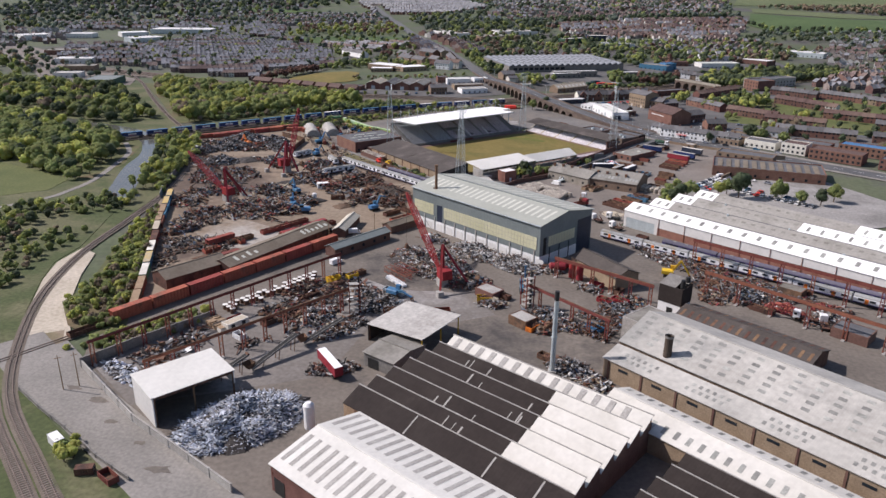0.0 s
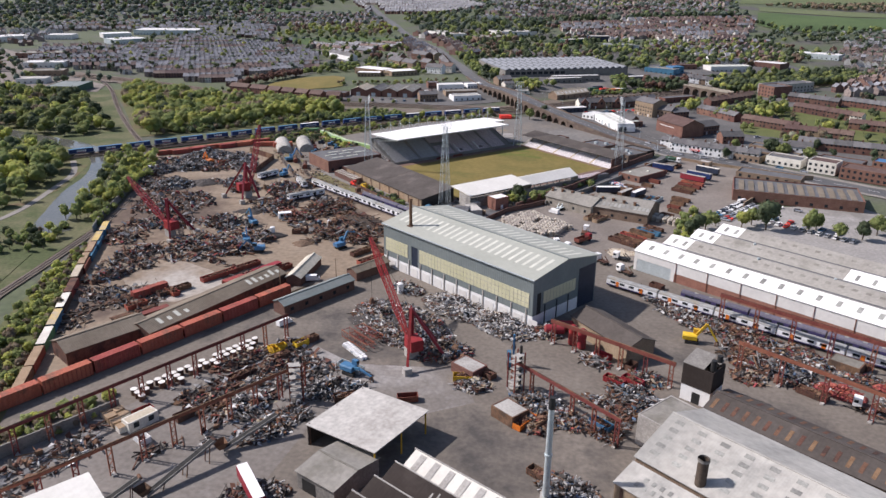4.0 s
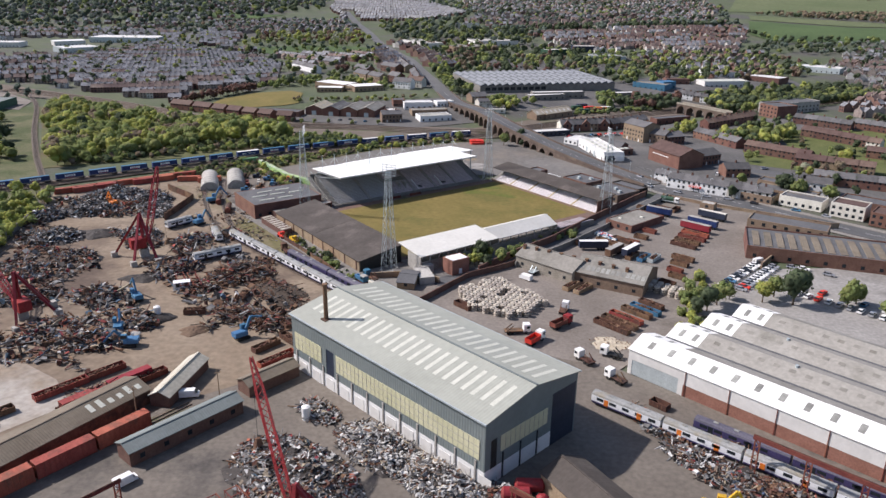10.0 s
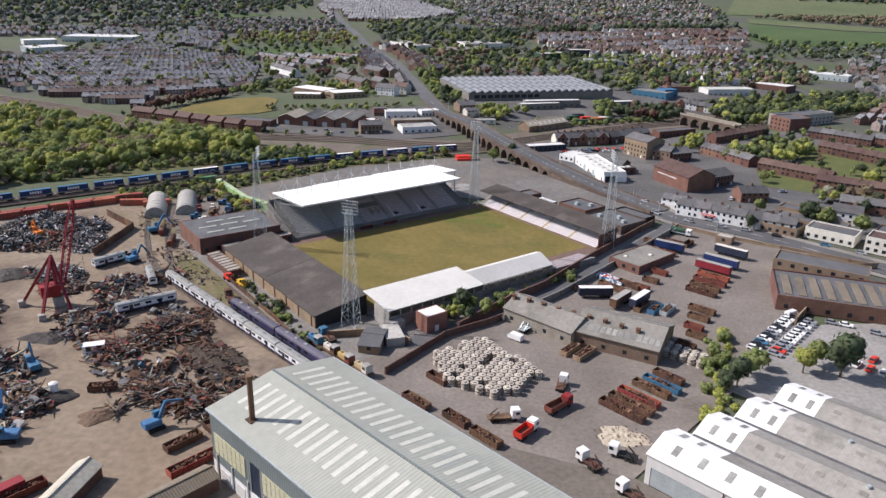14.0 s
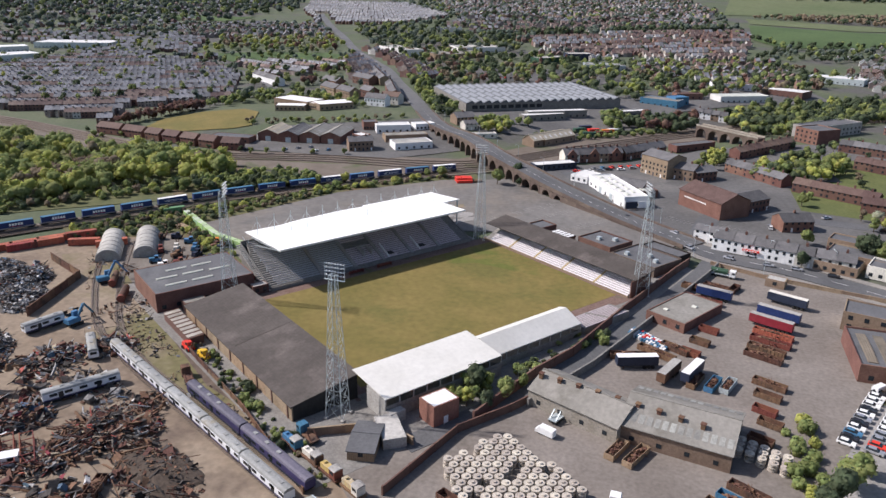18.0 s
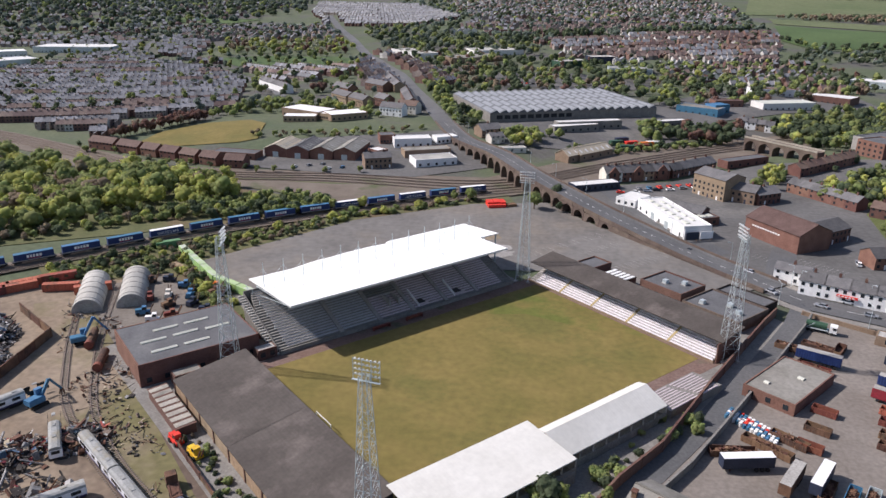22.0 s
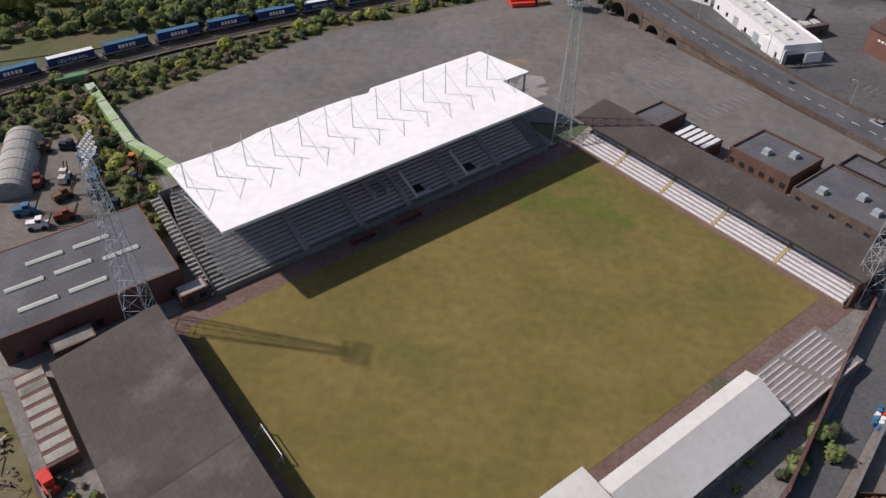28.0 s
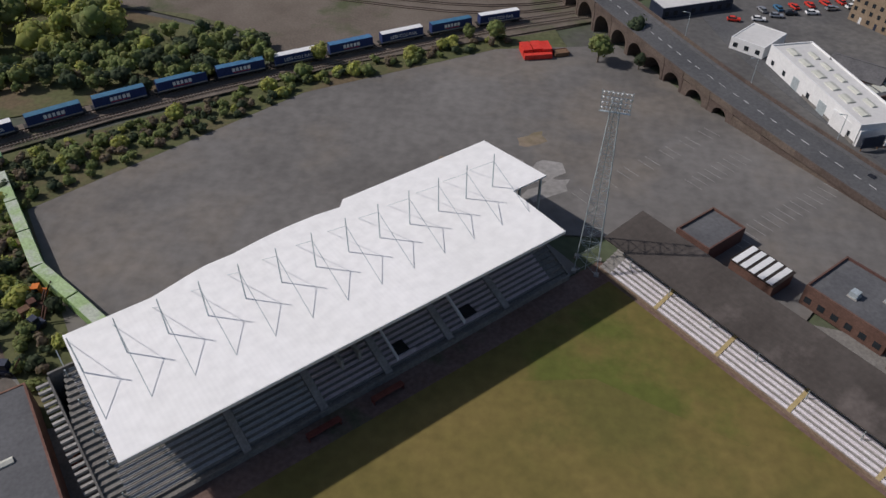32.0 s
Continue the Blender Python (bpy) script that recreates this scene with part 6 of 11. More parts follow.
def excavator(x, y, turn, material, label, reach=(3.6, 5.2, 6.8, 2.2), tool="grab"):
    """A material handler: tracks, house, cab, two-piece boom and a grab."""
    t = thing("material_handler", label, "excavator", x, y, 0, turn, "excavators")
    for s in (-1.2, 1.2):
        part("track", Mesh().box(-2.0, s - 0.35, 0, 2.0, s + 0.35, 0.9), "tyre", t)
    part("undercarriage", Mesh().box(-1.2, -0.9, 0.5, 1.2, 0.9, 1.3), "rust", t)
    part("house", Mesh().extrude([(-1.4, 1.3), (1.4, 1.3), (1.4, 2.5), (1.1, 2.8), (-1.1, 2.8), (-1.4, 2.5)], -2.8, 1.4), material, t)
    c = part("cab", Mesh().box(0.2, 0.4, 2.8, 1.9, 1.5, 4.3), material, t)
    part("cab_window", Mesh().box(0.35, 0.5, 3.2, 1.96, 1.56, 4.1), "glass", c)
    x1, z1, x2, z2 = reach[0], reach[1] + 2.2, reach[2], reach[3]
    part("boom", Mesh().beam((0.8, -0.3, 2.2), (x1, -0.3, z1), 0.55, 0.75), material, t)
    part("stick", Mesh().beam((x1, -0.3, z1), (x2, -0.3, z2), 0.42, 0.55), material, t)
    part("ram", Mesh().tube((1.4, -0.3, 2.6), (x1 * 0.75, -0.3, z1 * 0.7), 0.13, n=6), "steel_grey", t)
    g = part("grab", Mesh().tube((x2, -0.3, z2 - 0.35), (x2, -0.3, z2 + 0.1), 0.3, 0.22, 8), "rust", t)
    for k in range(5):
        a = k * 2 * math.pi / 5
        part("claw", Mesh().extrude([(-0.12, 0.0), (0.12, 0.0), (0.14, -0.5), (0.1, -1.2), (0.0, -1.5), (-0.1, -1.2), (-0.14, -0.5)], 0.25, 0.45), "rust", g, m=pose(x2, -0.3, z2 - 0.2, 0, -14, math.degrees(a)))
    return t


excavator(58.5, 48.5, -5, "yellow", "yellow tracked scrap handler with a bent boom", (3.8, 4.6, 7.2, 1.6))
excavator(-36.5, 6.5, -20, "blue", "blue material handler parked beside the canopy bay", (3.5, 0.6, 7.5, 1.6))
excavator(-73.5, 100.0, 55, "blue", "blue tracked handler reaching over the skips", (3.2, 4.4, 7.0, 5.5))
excavator(-113.0, 96.0, 120, "blue", "blue handler working among mixed scrap", (3.8, 3.6, 7.4, 1.4))
excavator(-121.0, 118.0, 140, "blue", "blue handler with its boom raised beside a heap", (3.4, 4.8, 7.4, 3.5))
excavator(-104.0, 88.0, 200, "blue", "blue handler beside a yellow skip", (4.0, 3.0, 7.6, 1.4))
excavator(-152.5, 230.0, 45, "blue", "blue tracked handler with a long boom near the arched huts", (4.2, 5.6, 7.6, 2.8))
excavator(-141.5, 197.5, 70, "blue", "blue handler beside scrapped coaches", (3.6, 4.0, 6.4, 2.0))
excavator(7.0, 21.0, 100, "blue", "blue crane arm standing beside the rack tower", (1.0, 7.5, 1.6, 6.5))
excavator(-196.0, 214.0, 150, "orange", "orange handler beside the north scrap heap", (3.8, 4.0, 7.0, 2.2))


# ---- scrap heaps ----
def tumble(n, cx, cy, rx, ry, turn, h, smin, smax, rng, bars=0.35):
    """Vertices and faces of n loose pieces spread over a mound."""
    c, s = math.cos(radians(turn)), math.sin(radians(turn))
    r, a = np.sqrt(rng.random(n)), rng.random(n) * 2 * np.pi
    px, py = r * np.cos(a), r * np.sin(a)
    hz = h * (1 - r ** 1.6) * (0.75 + 0.35 * np.sin(px * 7 + 1) * np.sin(py * 6)) + 0.1
    pos = np.stack([cx + c * px * rx - s * py * ry, cy + s * px * rx + c * py * ry, np.maximum(0.1, hz)], 1)
    size = smin + (smax - smin) * rng.random((n, 3)) ** 1.8
    kind = rng.random(n)
    size[kind < bars] *= (2.9, 0.2, 0.2)
    size[kind > 0.72] *= (1.45, 1.1, 0.08)
    size[(kind >= bars) & (kind <= 0.72)] *= 0.72
    ang = rng.random((n, 3)) * (1.0, 1.0, 6.28) - (0.5, 0.5, 0)
    ca, sa = np.cos(ang), np.sin(ang)
    R = np.empty((n, 3, 3))
    R[:, 0, 0], R[:, 0, 1], R[:, 0, 2] = ca[:, 2] * ca[:, 1], ca[:, 2] * sa[:, 1] * sa[:, 0] - sa[:, 2] * ca[:, 0], ca[:, 2] * sa[:, 1] * ca[:, 0] + sa[:, 2] * sa[:, 0]
    R[:, 1, 0], R[:, 1, 1], R[:, 1, 2] = sa[:, 2] * ca[:, 1], sa[:, 2] * sa[:, 1] * sa[:, 0] + ca[:, 2] * ca[:, 0], sa[:, 2] * sa[:, 1] * ca[:, 0] - ca[:, 2] * sa[:, 0]
    R[:, 2, 0], R[:, 2, 1], R[:, 2, 2] = -sa[:, 1], ca[:, 1] * sa[:, 0], ca[:, 1] * ca[:, 0]
    cube = np.array([(-1, -1, -1), (1, -1, -1), (1, 1, -1), (-1, 1, -1), (-1, -1, 1), (1, -1, 1), (1, 1, 1), (-1, 1, 1)]) * 0.5
    skew = 1 + (rng.random((n, 8, 3)) - 0.5) * 0.5
    v = np.einsum("nij,nkj->nki", R, cube[None] * size[:, None, :] * skew) + pos[:, None, :]
    q = np.array([(0, 3, 2, 1), (4, 5, 6, 7), (0, 1, 5, 4), (1, 2, 6, 5), (2, 3, 7, 6), (3, 0, 4, 7)])
    f = (q[None] + (np.arange(n) * 8)[:, None, None]).reshape(-1, 4)
    return v.reshape(-1, 3), f


def raw_mesh(name, v, f):
    me = bpy.data.meshes.new(name)
    me.from_pydata(v.tolist(), [], f.tolist())
    return me


def mound(cx, cy, rx, ry, turn, h, seed, rings=9, seg=28):
    c, s = math.cos(radians(turn)), math.sin(radians(turn))
    me = Mesh()
    vs = [(cx, cy, h * 0.92)]
    for i in range(1, rings + 1):
        r = i / rings
        for k in range(seg):
            a = 2 * math.pi * k / seg
            w = 1 + 0.16 * math.sin(3 * a + seed) + 0.1 * math.sin(7 * a + 2 * seed)
            x, y = rx * r * w * math.cos(a), ry * r * w * math.sin(a)
            z = h * (1 - r ** 1.6) * (0.85 + 0.25 * noise.noise((x * 0.3, y * 0.3, seed))) + 0.5 * noise.noise((x, y, seed)) * (1 - r)
            vs.append((cx + c * x - s * y, cy + s * x + c * y, z if i < rings else -0.2))
    fs = [(0, 1 + k, 1 + (k + 1) % seg) for k in range(seg)]
    for i in range(rings - 1):
        o = 1 + i * seg
        fs += [(o + k, o + seg + k, o + seg + (k + 1) % seg, o + (k + 1) % seg) for k in range(seg)]
    return me.add(vs, fs)


# the dirt ways through the yard stay clear
WAYS = [(-58, 80), (-68, 84), (-82, 92), (-95, 102), (-106, 112), (-120, 124), (-135, 136), (-149, 148), (-163, 161), (-178, 175), (-193, 190)]


def on_way(x, y, d=7.0):
    """Whether a place lies on the yard's dirt way."""
    for (ax, ay), (bx, by) in zip(WAYS, WAYS[1:]):
        k = max(0.0, min(1.0, ((x - ax) * (bx - ax) + (y - ay) * (by - ay)) / ((bx - ax) ** 2 + (by - ay) ** 2)))
        if (x - ax - k * (bx - ax)) ** 2 + (y - ay - k * (by - ay)) ** 2 < d * d:
            return True
    return False


M["brown_soil"] = mat("rusty_soil", (0.13, 0.085, 0.058), (0.18, 0.125, 0.085), 0.2, 1.5, 0.95, bump=0.5)
HEAP_SEED = [0]


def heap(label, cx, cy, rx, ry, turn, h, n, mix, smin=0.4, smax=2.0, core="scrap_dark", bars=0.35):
    """A scrap heap: a dark core with loose pieces of several colours on it."""
    HEAP_SEED[0] += 1
    rng = np.random.default_rng(HEAP_SEED[0])
    t = thing("scrap_heap", label, "scrap heap", cx, cy, 0, 0, "scrap heaps", "stuff")
    n = int(n * 1.35)
    total = sum(mix.values())
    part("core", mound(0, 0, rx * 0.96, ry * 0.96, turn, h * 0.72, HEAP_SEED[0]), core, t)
    V, F, I = [], [], []
    for q, (key, share) in enumerate(mix.items()):
        k = max(4, int(n * share / total))
        v, f = tumble(k, 0, 0, rx, ry, turn, h, smin, smax, rng, bars)
        mid = v.reshape(-1, 8, 3).mean(1)
        keep = np.array([not on_way(cx + p[0], cy + p[1], 6.0) for p in mid])
        V.append(v.reshape(-1, 8, 3)[keep].reshape(-1, 3))
        I += [q] * (6 * int(keep.sum()))
    pieces(t, "scrap_pieces", V, I, mix)


def pieces(t, name, V, I, mix):
    """Joins loose boxes of several colours into one part."""
    v = np.concatenate(V)
    q = np.array([(0, 3, 2, 1), (4, 5, 6, 7), (0, 1, 5, 4), (1, 2, 6, 5), (2, 3, 7, 6), (3, 0, 4, 7)])
    me = raw_mesh(name, v, (q[None] + (np.arange(len(v) // 8) * 8)[:, None, None]).reshape(-1, 4))
    for key in mix:
        me.materials.append(M[key])
    me.polygons.foreach_set("material_index", I)
    tagged(part(name, me, None, t), kind="stuff")


GREY = {"scrap_grey": 4, "scrap_white": 2.2, "scrap_rust": 2.4, "scrap_dark": 3, "scrap_blue": 0.2, "scrap_red": 0.3, "scrap_tan": 1.2}
RUST = {"scrap_rust": 5, "scrap_dark": 2.4, "scrap_grey": 1.2, "scrap_red": 0.5, "scrap_tan": 1.5}
PALE = {"scrap_grey": 4, "scrap_white": 4, "scrap_rust": 1.5, "scrap_dark": 2, "scrap_tan": 1.5}
MIXED = {"scrap_rust": 3.5, "scrap_dark": 3, "scrap_grey": 2.4, "scrap_white": 0.4, "scrap_red": 0.6, "scrap_blue": 0.6, "scrap_tan": 1.5}
BALE = {"scrap_grey": 4, "scrap_dark": 4, "scrap_blue": 0.8, "scrap_white": 1.2, "scrap_rust": 1}
heap("tangled pile of shiny aluminium cable and turnings", -52.5, -76.5, 17, 11, 50, 6.5, 6500, {"scrap_silver": 6, "scrap_white": 2, "scrap_blue": 0.6, "scrap_dark": 2.2}, 0.3, 1.25, "scrap_dark", 0.8)
for q in ((-31, 39, 21, 12, -38, 5.0, 1700, GREY), (-14, 24, 9, 6, 20, 3.5, 500, MIXED), (-17, 55, 13, 7, -34, 4.2, 1300, PALE), (0, 45.5, 13, 6.5, -34, 4.0, 1300, PALE),
          (-36, 66.5, 7, 4, -34, 2.4, 350, GREY)):
    heap("heap of crushed grey and white scrap metal", *q, smin=0.4, smax=1.7)
for q in ((-205, 228, 16, 12, 45, 5, 900, BALE), (-183, 226, 10, 12, 48, 4.5, 800, BALE), (-172, 212, 8, 13, 40, 4, 700, BALE), (-200, 204, 12, 10, 40, 5, 700, BALE), (-214, 190, 8, 13, -25, 4, 500, BALE),
          (-190, 168, 12, 10, 30, 4, 600, BALE), (-176, 176, 9, 7, 10, 3, 400, MIXED), (-158, 178, 8, 12, 50, 4, 650, BALE), (-166, 150, 10, 6, 0, 3, 400, MIXED)):
    heap("heap of dark grey baled and shredded scrap", *q, smin=0.5, smax=1.9)
for q in ((-150, 168, 7, 6, 20, 3, 300), (-176, 130, 12, 8, -20, 3.4, 600), (-160, 112, 12, 8, 30, 3, 500), (-136, 118, 10, 7, 20, 3.4, 500), (-132, 92, 12, 8, 20, 3.4, 600), (-117, 88, 13, 7, 15, 3.6, 700),
          (-108, 104, 9, 6, 60, 3, 400), (-150, 76, 9, 6, 60, 2.4, 300), (-131, 136, 8, 5, 20, 2, 250), (-146, 52, 9, 5, 60, 2.4, 300), (-121, 148, 7, 6, 40, 3, 300), (-134, 178, 8, 6, 40, 2.6, 300), (-122, 186, 7, 6, 60, 2.4, 280),
          (-95, 60, 9, 4, 55, 2.4, 240)):
    heap("mixed scrap heap of rusty, blue and red pieces", *q, MIXED, smin=0.4, smax=3.0)
for q in ((-97, 148, 12, 8, 20, 3.4, 600), (-82, 114, 11, 5, -30, 2.6, 420), (-104, 134, 7, 5, 30, 2, 250), (-90, 102, 6, 4, 40, 2, 160), (-70, 112, 8, 5, -30, 2.2, 300)):
    heap("heap of rusty bars, girders and rails", *q, RUST, smin=0.5, smax=2.8, bars=0.75, core="brown_soil")
heap("low heap of dark soil and fines", -76, 134, 14, 8, -34, 2.6, 160, {"scrap_dark": 1, "scrap_rust": 1}, 0.3, 1.0, "soil")
heap("low heap of dark soil and fines", -58, 122, 9, 6, -34, 2.0, 120, {"scrap_dark": 1, "scrap_rust": 1}, 0.3, 1.0, "soil")
for q in ((-58, -16, 9, 6, 60, 2.6, 420, GREY), (-66, -12, 8, 4, 60, 2.2, 300, RUST), (-70, 6, 10, 4, 60, 2.2, 320, RUST), (-38, -3, 9, 5, 20, 3.0, 420, BALE), (-60, 4, 7, 4, 60, 2, 220, RUST), (-48, -24, 8, 5, 50, 2.4, 380, GREY),
          (-96, -62, 10, 3, -30, 1.2, 200, {"scrap_silver": 2, "scrap_white": 1, "scrap_dark": 1}), (-2, 8, 5, 4, 0, 1.8, 200, GREY), (17, 3, 7, 5, -30, 2.4, 300, BALE), (14, -6, 8, 4, -30, 2.0, 260, RUST), (24, -3, 6, 4, -35, 2.6, 260, MIXED),
          (30, 7, 4, 3, 0, 1.6, 140, GREY), (41, 12, 6, 4.5, -30, 3.4, 420, BALE), (30, 29, 5, 3, -30, 1.8, 160, GREY), (14, 44, 6, 4, -30, 2.2, 260, GREY), (26, -30, 8, 5, -30, 2.0, 340, BALE), (33, -38, 5, 6, 10, 1.8, 240, GREY),
          (44, 22, 6, 3, -30, 1.8, 180, MIXED)):
    heap("loose yard scrap of pipes, plate and offcuts", *q, smin=0.35, smax=1.8)
for q in ((50, 78, 6, 4, -30, 2, 220, BALE), (58, 66, 10, 4, -30, 2.4, 420, GREY), (66, 60, 7, 5, -30, 2.8, 380, MIXED), (76, 56, 11, 4, -32, 2.6, 420, RUST), (88, 48, 9, 4, -32, 2.2, 340, MIXED), (76, 44, 8, 4, -30, 2.2, 280, RUST), (84, 35, 7, 5, -35, 3.4, 420, BALE), (94, 38, 8, 4, -35, 2, 240, GREY),
          (108, 22, 6, 5, 0, 2.4, 300, GREY), (104, 36, 7, 3, -33, 1.6, 200, MIXED), (66, 73, 9, 2.4, -33, 1.8, 240, RUST), (44, 84, 5, 3, -30, 1.6, 160, RUST), (84, 63, 9, 2, -33, 1.4, 180, RUST), (72, 30, 5, 4, -30, 1.8, 180, RUST)):
    heap("scrap heap of turnings, plate and bars beside the train", *q, smin=0.35, smax=1.8)
for q in ((95, 27, 6.5, 3.5, -25, 2.4, 420), (108, 31, 4, 3, 30, 2.0, 240)):
    heap("bright red heap of cut scrap", *q, {"scrap_red": 5, "scrap_rust": 0.6, "scrap_white": 0.2}, smin=0.3, smax=1.3, core="scrap_red")


def conveyor(x, y, a, L, rise):
    """A sloping belt conveyor on trestles, with hopper and drum."""
    t = thing("belt_conveyor", "grey dusty belt conveyor rising on steel trestles", "conveyor", x, y, 0, a, "conveyors")
    for s in (-0.7, 0.7):
        part("side_frame", Mesh().beam((0, s, 0.9), (L, s, 0.9 + rise), 0.15, 0.6), "dark_concrete", t)
    part("belt", Mesh().beam((0.2, 0, 1.1), (L - 0.2, 0, 1.1 + rise), 1.25, 0.1), "tyre", t)
    n = max(2, int(L / 6))
    for i in range(n):
        f = (i + 0.7) / n
        for s in (-0.8, 0.8):
            part("trestle_leg", Mesh().beam((L * f - 0.6, s, 0), (L * f, s, 0.7 + rise * f), 0.18), "rust", t)
    part("drum", Mesh().tube((L, -0.7, 1.0 + rise), (L, 0.7, 1.0 + rise), 0.4, 0.4, 12), "rust", t)
    part("hopper", Mesh().add([(-2, -1.4, 3.2), (1, -1.4, 3.2), (1, 1.4, 3.2), (-2, 1.4, 3.2), (-1, -0.6, 1.3), (0.4, -0.6, 1.3), (0.4, 0.6, 1.3), (-1, 0.6, 1.3)], [(0, 4, 5, 1), (1, 5, 6, 2), (2, 6, 7, 3), (3, 7, 4, 0)]), "rust", t)


conveyor(-61.5, -53.0, 66, 18, 4.0)
conveyor(-53.5, -34.5, 48, 14, 4.5)
conveyor(-70.0, -62.0, 50, 12, 4.5)


# ---- railway ----
def offset_line(pts, d):
    out = []
    for i, p in enumerate(pts):
        a, b = pts[max(0, i - 1)], pts[min(len(pts) - 1, i + 1)]
        v = Vector((b[0] - a[0], b[1] - a[1])).normalized()
        out.append((p[0] - v.y * d, p[1] + v.x * d) + tuple(p[2:]))
    return out


def walk_line(pts, step, start=0.0):
    """Places and headings every step metres along a line."""
    acc, nxt, out = 0.0, start, []
    for a, b in zip(pts, pts[1:]):
        L = math.hypot(b[0] - a[0], b[1] - a[1])
        while nxt <= acc + L:
            f = (nxt - acc) / L
            out.append((a[0] + (b[0] - a[0]) * f, a[1] + (b[1] - a[1]) * f, math.degrees(math.atan2(b[1] - a[1], b[0] - a[0]))))
            nxt += step
        acc += L
    return out


def railway(name, pts, z, label, bed=True, sleepers=True):
    t = thing(name, label, "railway track", 0, 0, 0)
    if bed:
        part("ballast_bed", strip([(p[0], p[1], z) for p in pts], 1.9), "ballast", t)
    for s in (-0.72, 0.72):
        part("rail", strip([(p[0], p[1], z + 0.3) for p in offset_line(pts, s)], 0.09), "rail", t)
    if sleepers:
        sl = Mesh()
        for x, y, a in walk_line(pts, 0.9):
            sl.box(-0.14, -1.25, z + 0.01, 0.14, 1.25, z + 0.13, pose(x, y, 0, 0, 0, a))
        tagged(part("sleepers", sl, "sleeper", t), kind="stuff")
    t["kind"] = "structure"


WEST = curve_points([(-60, -126), (-88, -104), (-118, -79), (-142, -46), (-158, -16), (-170, 20), (-177, 60), (-186, 104), (-205, 158), (-230, 208), (-262, 248), (-305, 296), (-361, 363), (-436, 457), (-500, 522)], 8)
railway("west_railway_track", WEST, 0.15, "single curved railway track on brown ballast")
railway("west_siding_track", offset_line(WEST, 4.2)[:9], 0.15, "curved railway siding joining the single track")
GOODS = [sp(u, -q) for u, q in ((-260, 128.8), (-160, 129), (-53, 128), (45, 125.5), (110, 116), (160, 105.5), (205, 91))]
GOODS = curve_points(GOODS, 10)
railway("goods_track", GOODS, 0.5, "goods line track on a low bank", False)
railway("goods_track_south", offset_line(GOODS, -4.5), 0.5, "second goods line track on a low bank", False)
for k in range(4):
    pts = curve_points([(-520 - k, 530 - k * 4.6), (-398, 496 - k * 4.8), (-240, 433 - k * 4.6), (-140, 441 - k * 5.4), (-55, 446 - k * 6), (10, 505 - k * 6), (110, 592 - k * 6), (290, 712 - k * 5)], 14)
    railway("main_line_track", pts, 0.06, "main line railway track curving past the town", True, False)
SIDING = [(-165, 240), (-140, 206), (-121, 186), (-48, 134)]
railway("yard_siding_track", curve_points([(-178, 268), (-150, 220), (-122, 187), (-48, 134)], 8), 0.03, "rusty yard siding between weeds", False)
railway("yard_siding_track", curve_points([(-168, 272), (-142, 222), (-112, 184), (-44, 138)], 8), 0.03, "rusty yard siding between weeds", False)


def block_text(body, size, parent, m, material):
    """Raised letters on a side panel."""
    cu = bpy.data.curves.new("lettering", "FONT")
    cu.body, cu.size, cu.extrude, cu.align_x = body, size, 0.02, "CENTER"
    tmp = bpy.data.objects.new("lettering", cu)
    scene.collection.objects.link(tmp)
    me = bpy.data.meshes.new_from_object(tmp.evaluated_get(bpy.context.evaluated_depsgraph_get()))
    bpy.data.objects.remove(tmp)
    return part("lettering", me, material, parent, m=m)


def container_wagon(words):
    t = thing("container_wagon", "navy blue rail container on a flat wagon", "freight wagon", group="goods train")
    part("flat_bed", Mesh().box(-7.6, -1.25, 0.95, 7.6, 1.25, 1.25), "black", t)
    for x in (-5.6, 5.6):
        b = part("bogie", Mesh().box(x - 1.3, -1.0, 0.35, x + 1.3, 1.0, 0.9), "black", t)
        for dx in (-0.9, 0.9):
            part("wheel", Mesh().tube((x + dx, -0.85, 0.75), (x + dx, 0.85, 0.75), 0.45, n=12), "rust", b)
    c = part("container", Mesh().box(-6.8, -1.25, 1.25, 6.8, 1.25, 4.0), "container_blue", t)
    part("container_roof", Mesh().box(-6.7, -1.15, 4.0, 6.7, 1.15, 4.06), "blue" if not words else "white_paint", c)
    part("skirt_band", Mesh().box(-6.75, -1.29, 1.3, 6.75, -1.25, 1.62), "concrete", c)
    if words:
        block_text("LESS CO2 RAIL", 1.35, c, pose(0.3, -1.27, 2.15, 90, 0, 0), M["white_paint"])
    else:
        for i, w in enumerate((0.8, 0.75, 0.7, 0.8, 0.85)):
            part("name_bar", Mesh().box(-2.6 + i * 1.08, -1.29, 2.3, -2.6 + i * 1.08 + w, -1.25, 3.35), "white_paint", c)
        part("underline_bar", Mesh().box(-2.4, -1.29, 1.95, 2.4, -1.25, 2.08), "bright_red", c)
    return t


plain, worded = container_wagon(False), container_wagon(True)
spots = walk_line(GOODS, 16.6, 60)
for i, (x, y, a) in enumerate(spots):
    if i > 22:
        break
    src = worded if i in (13, 18, 20, 22) else plain
    if i == 0:
        plain.matrix_basis = pose(x, y, 0.55, 0, 0, a)
    elif i == 13:
        worded.matrix_basis = pose(x, y, 0.55, 0, 0, a)
    else:
        copy_thing(src, pose(x, y, 0.55, 0, 0, a))


M["navy_roof"] = mat("dull_purple_roof", (0.10, 0.095, 0.125), (0.14, 0.13, 0.165), 0.2, 2.0, 0.7, bump=0.1, rand=0.1)


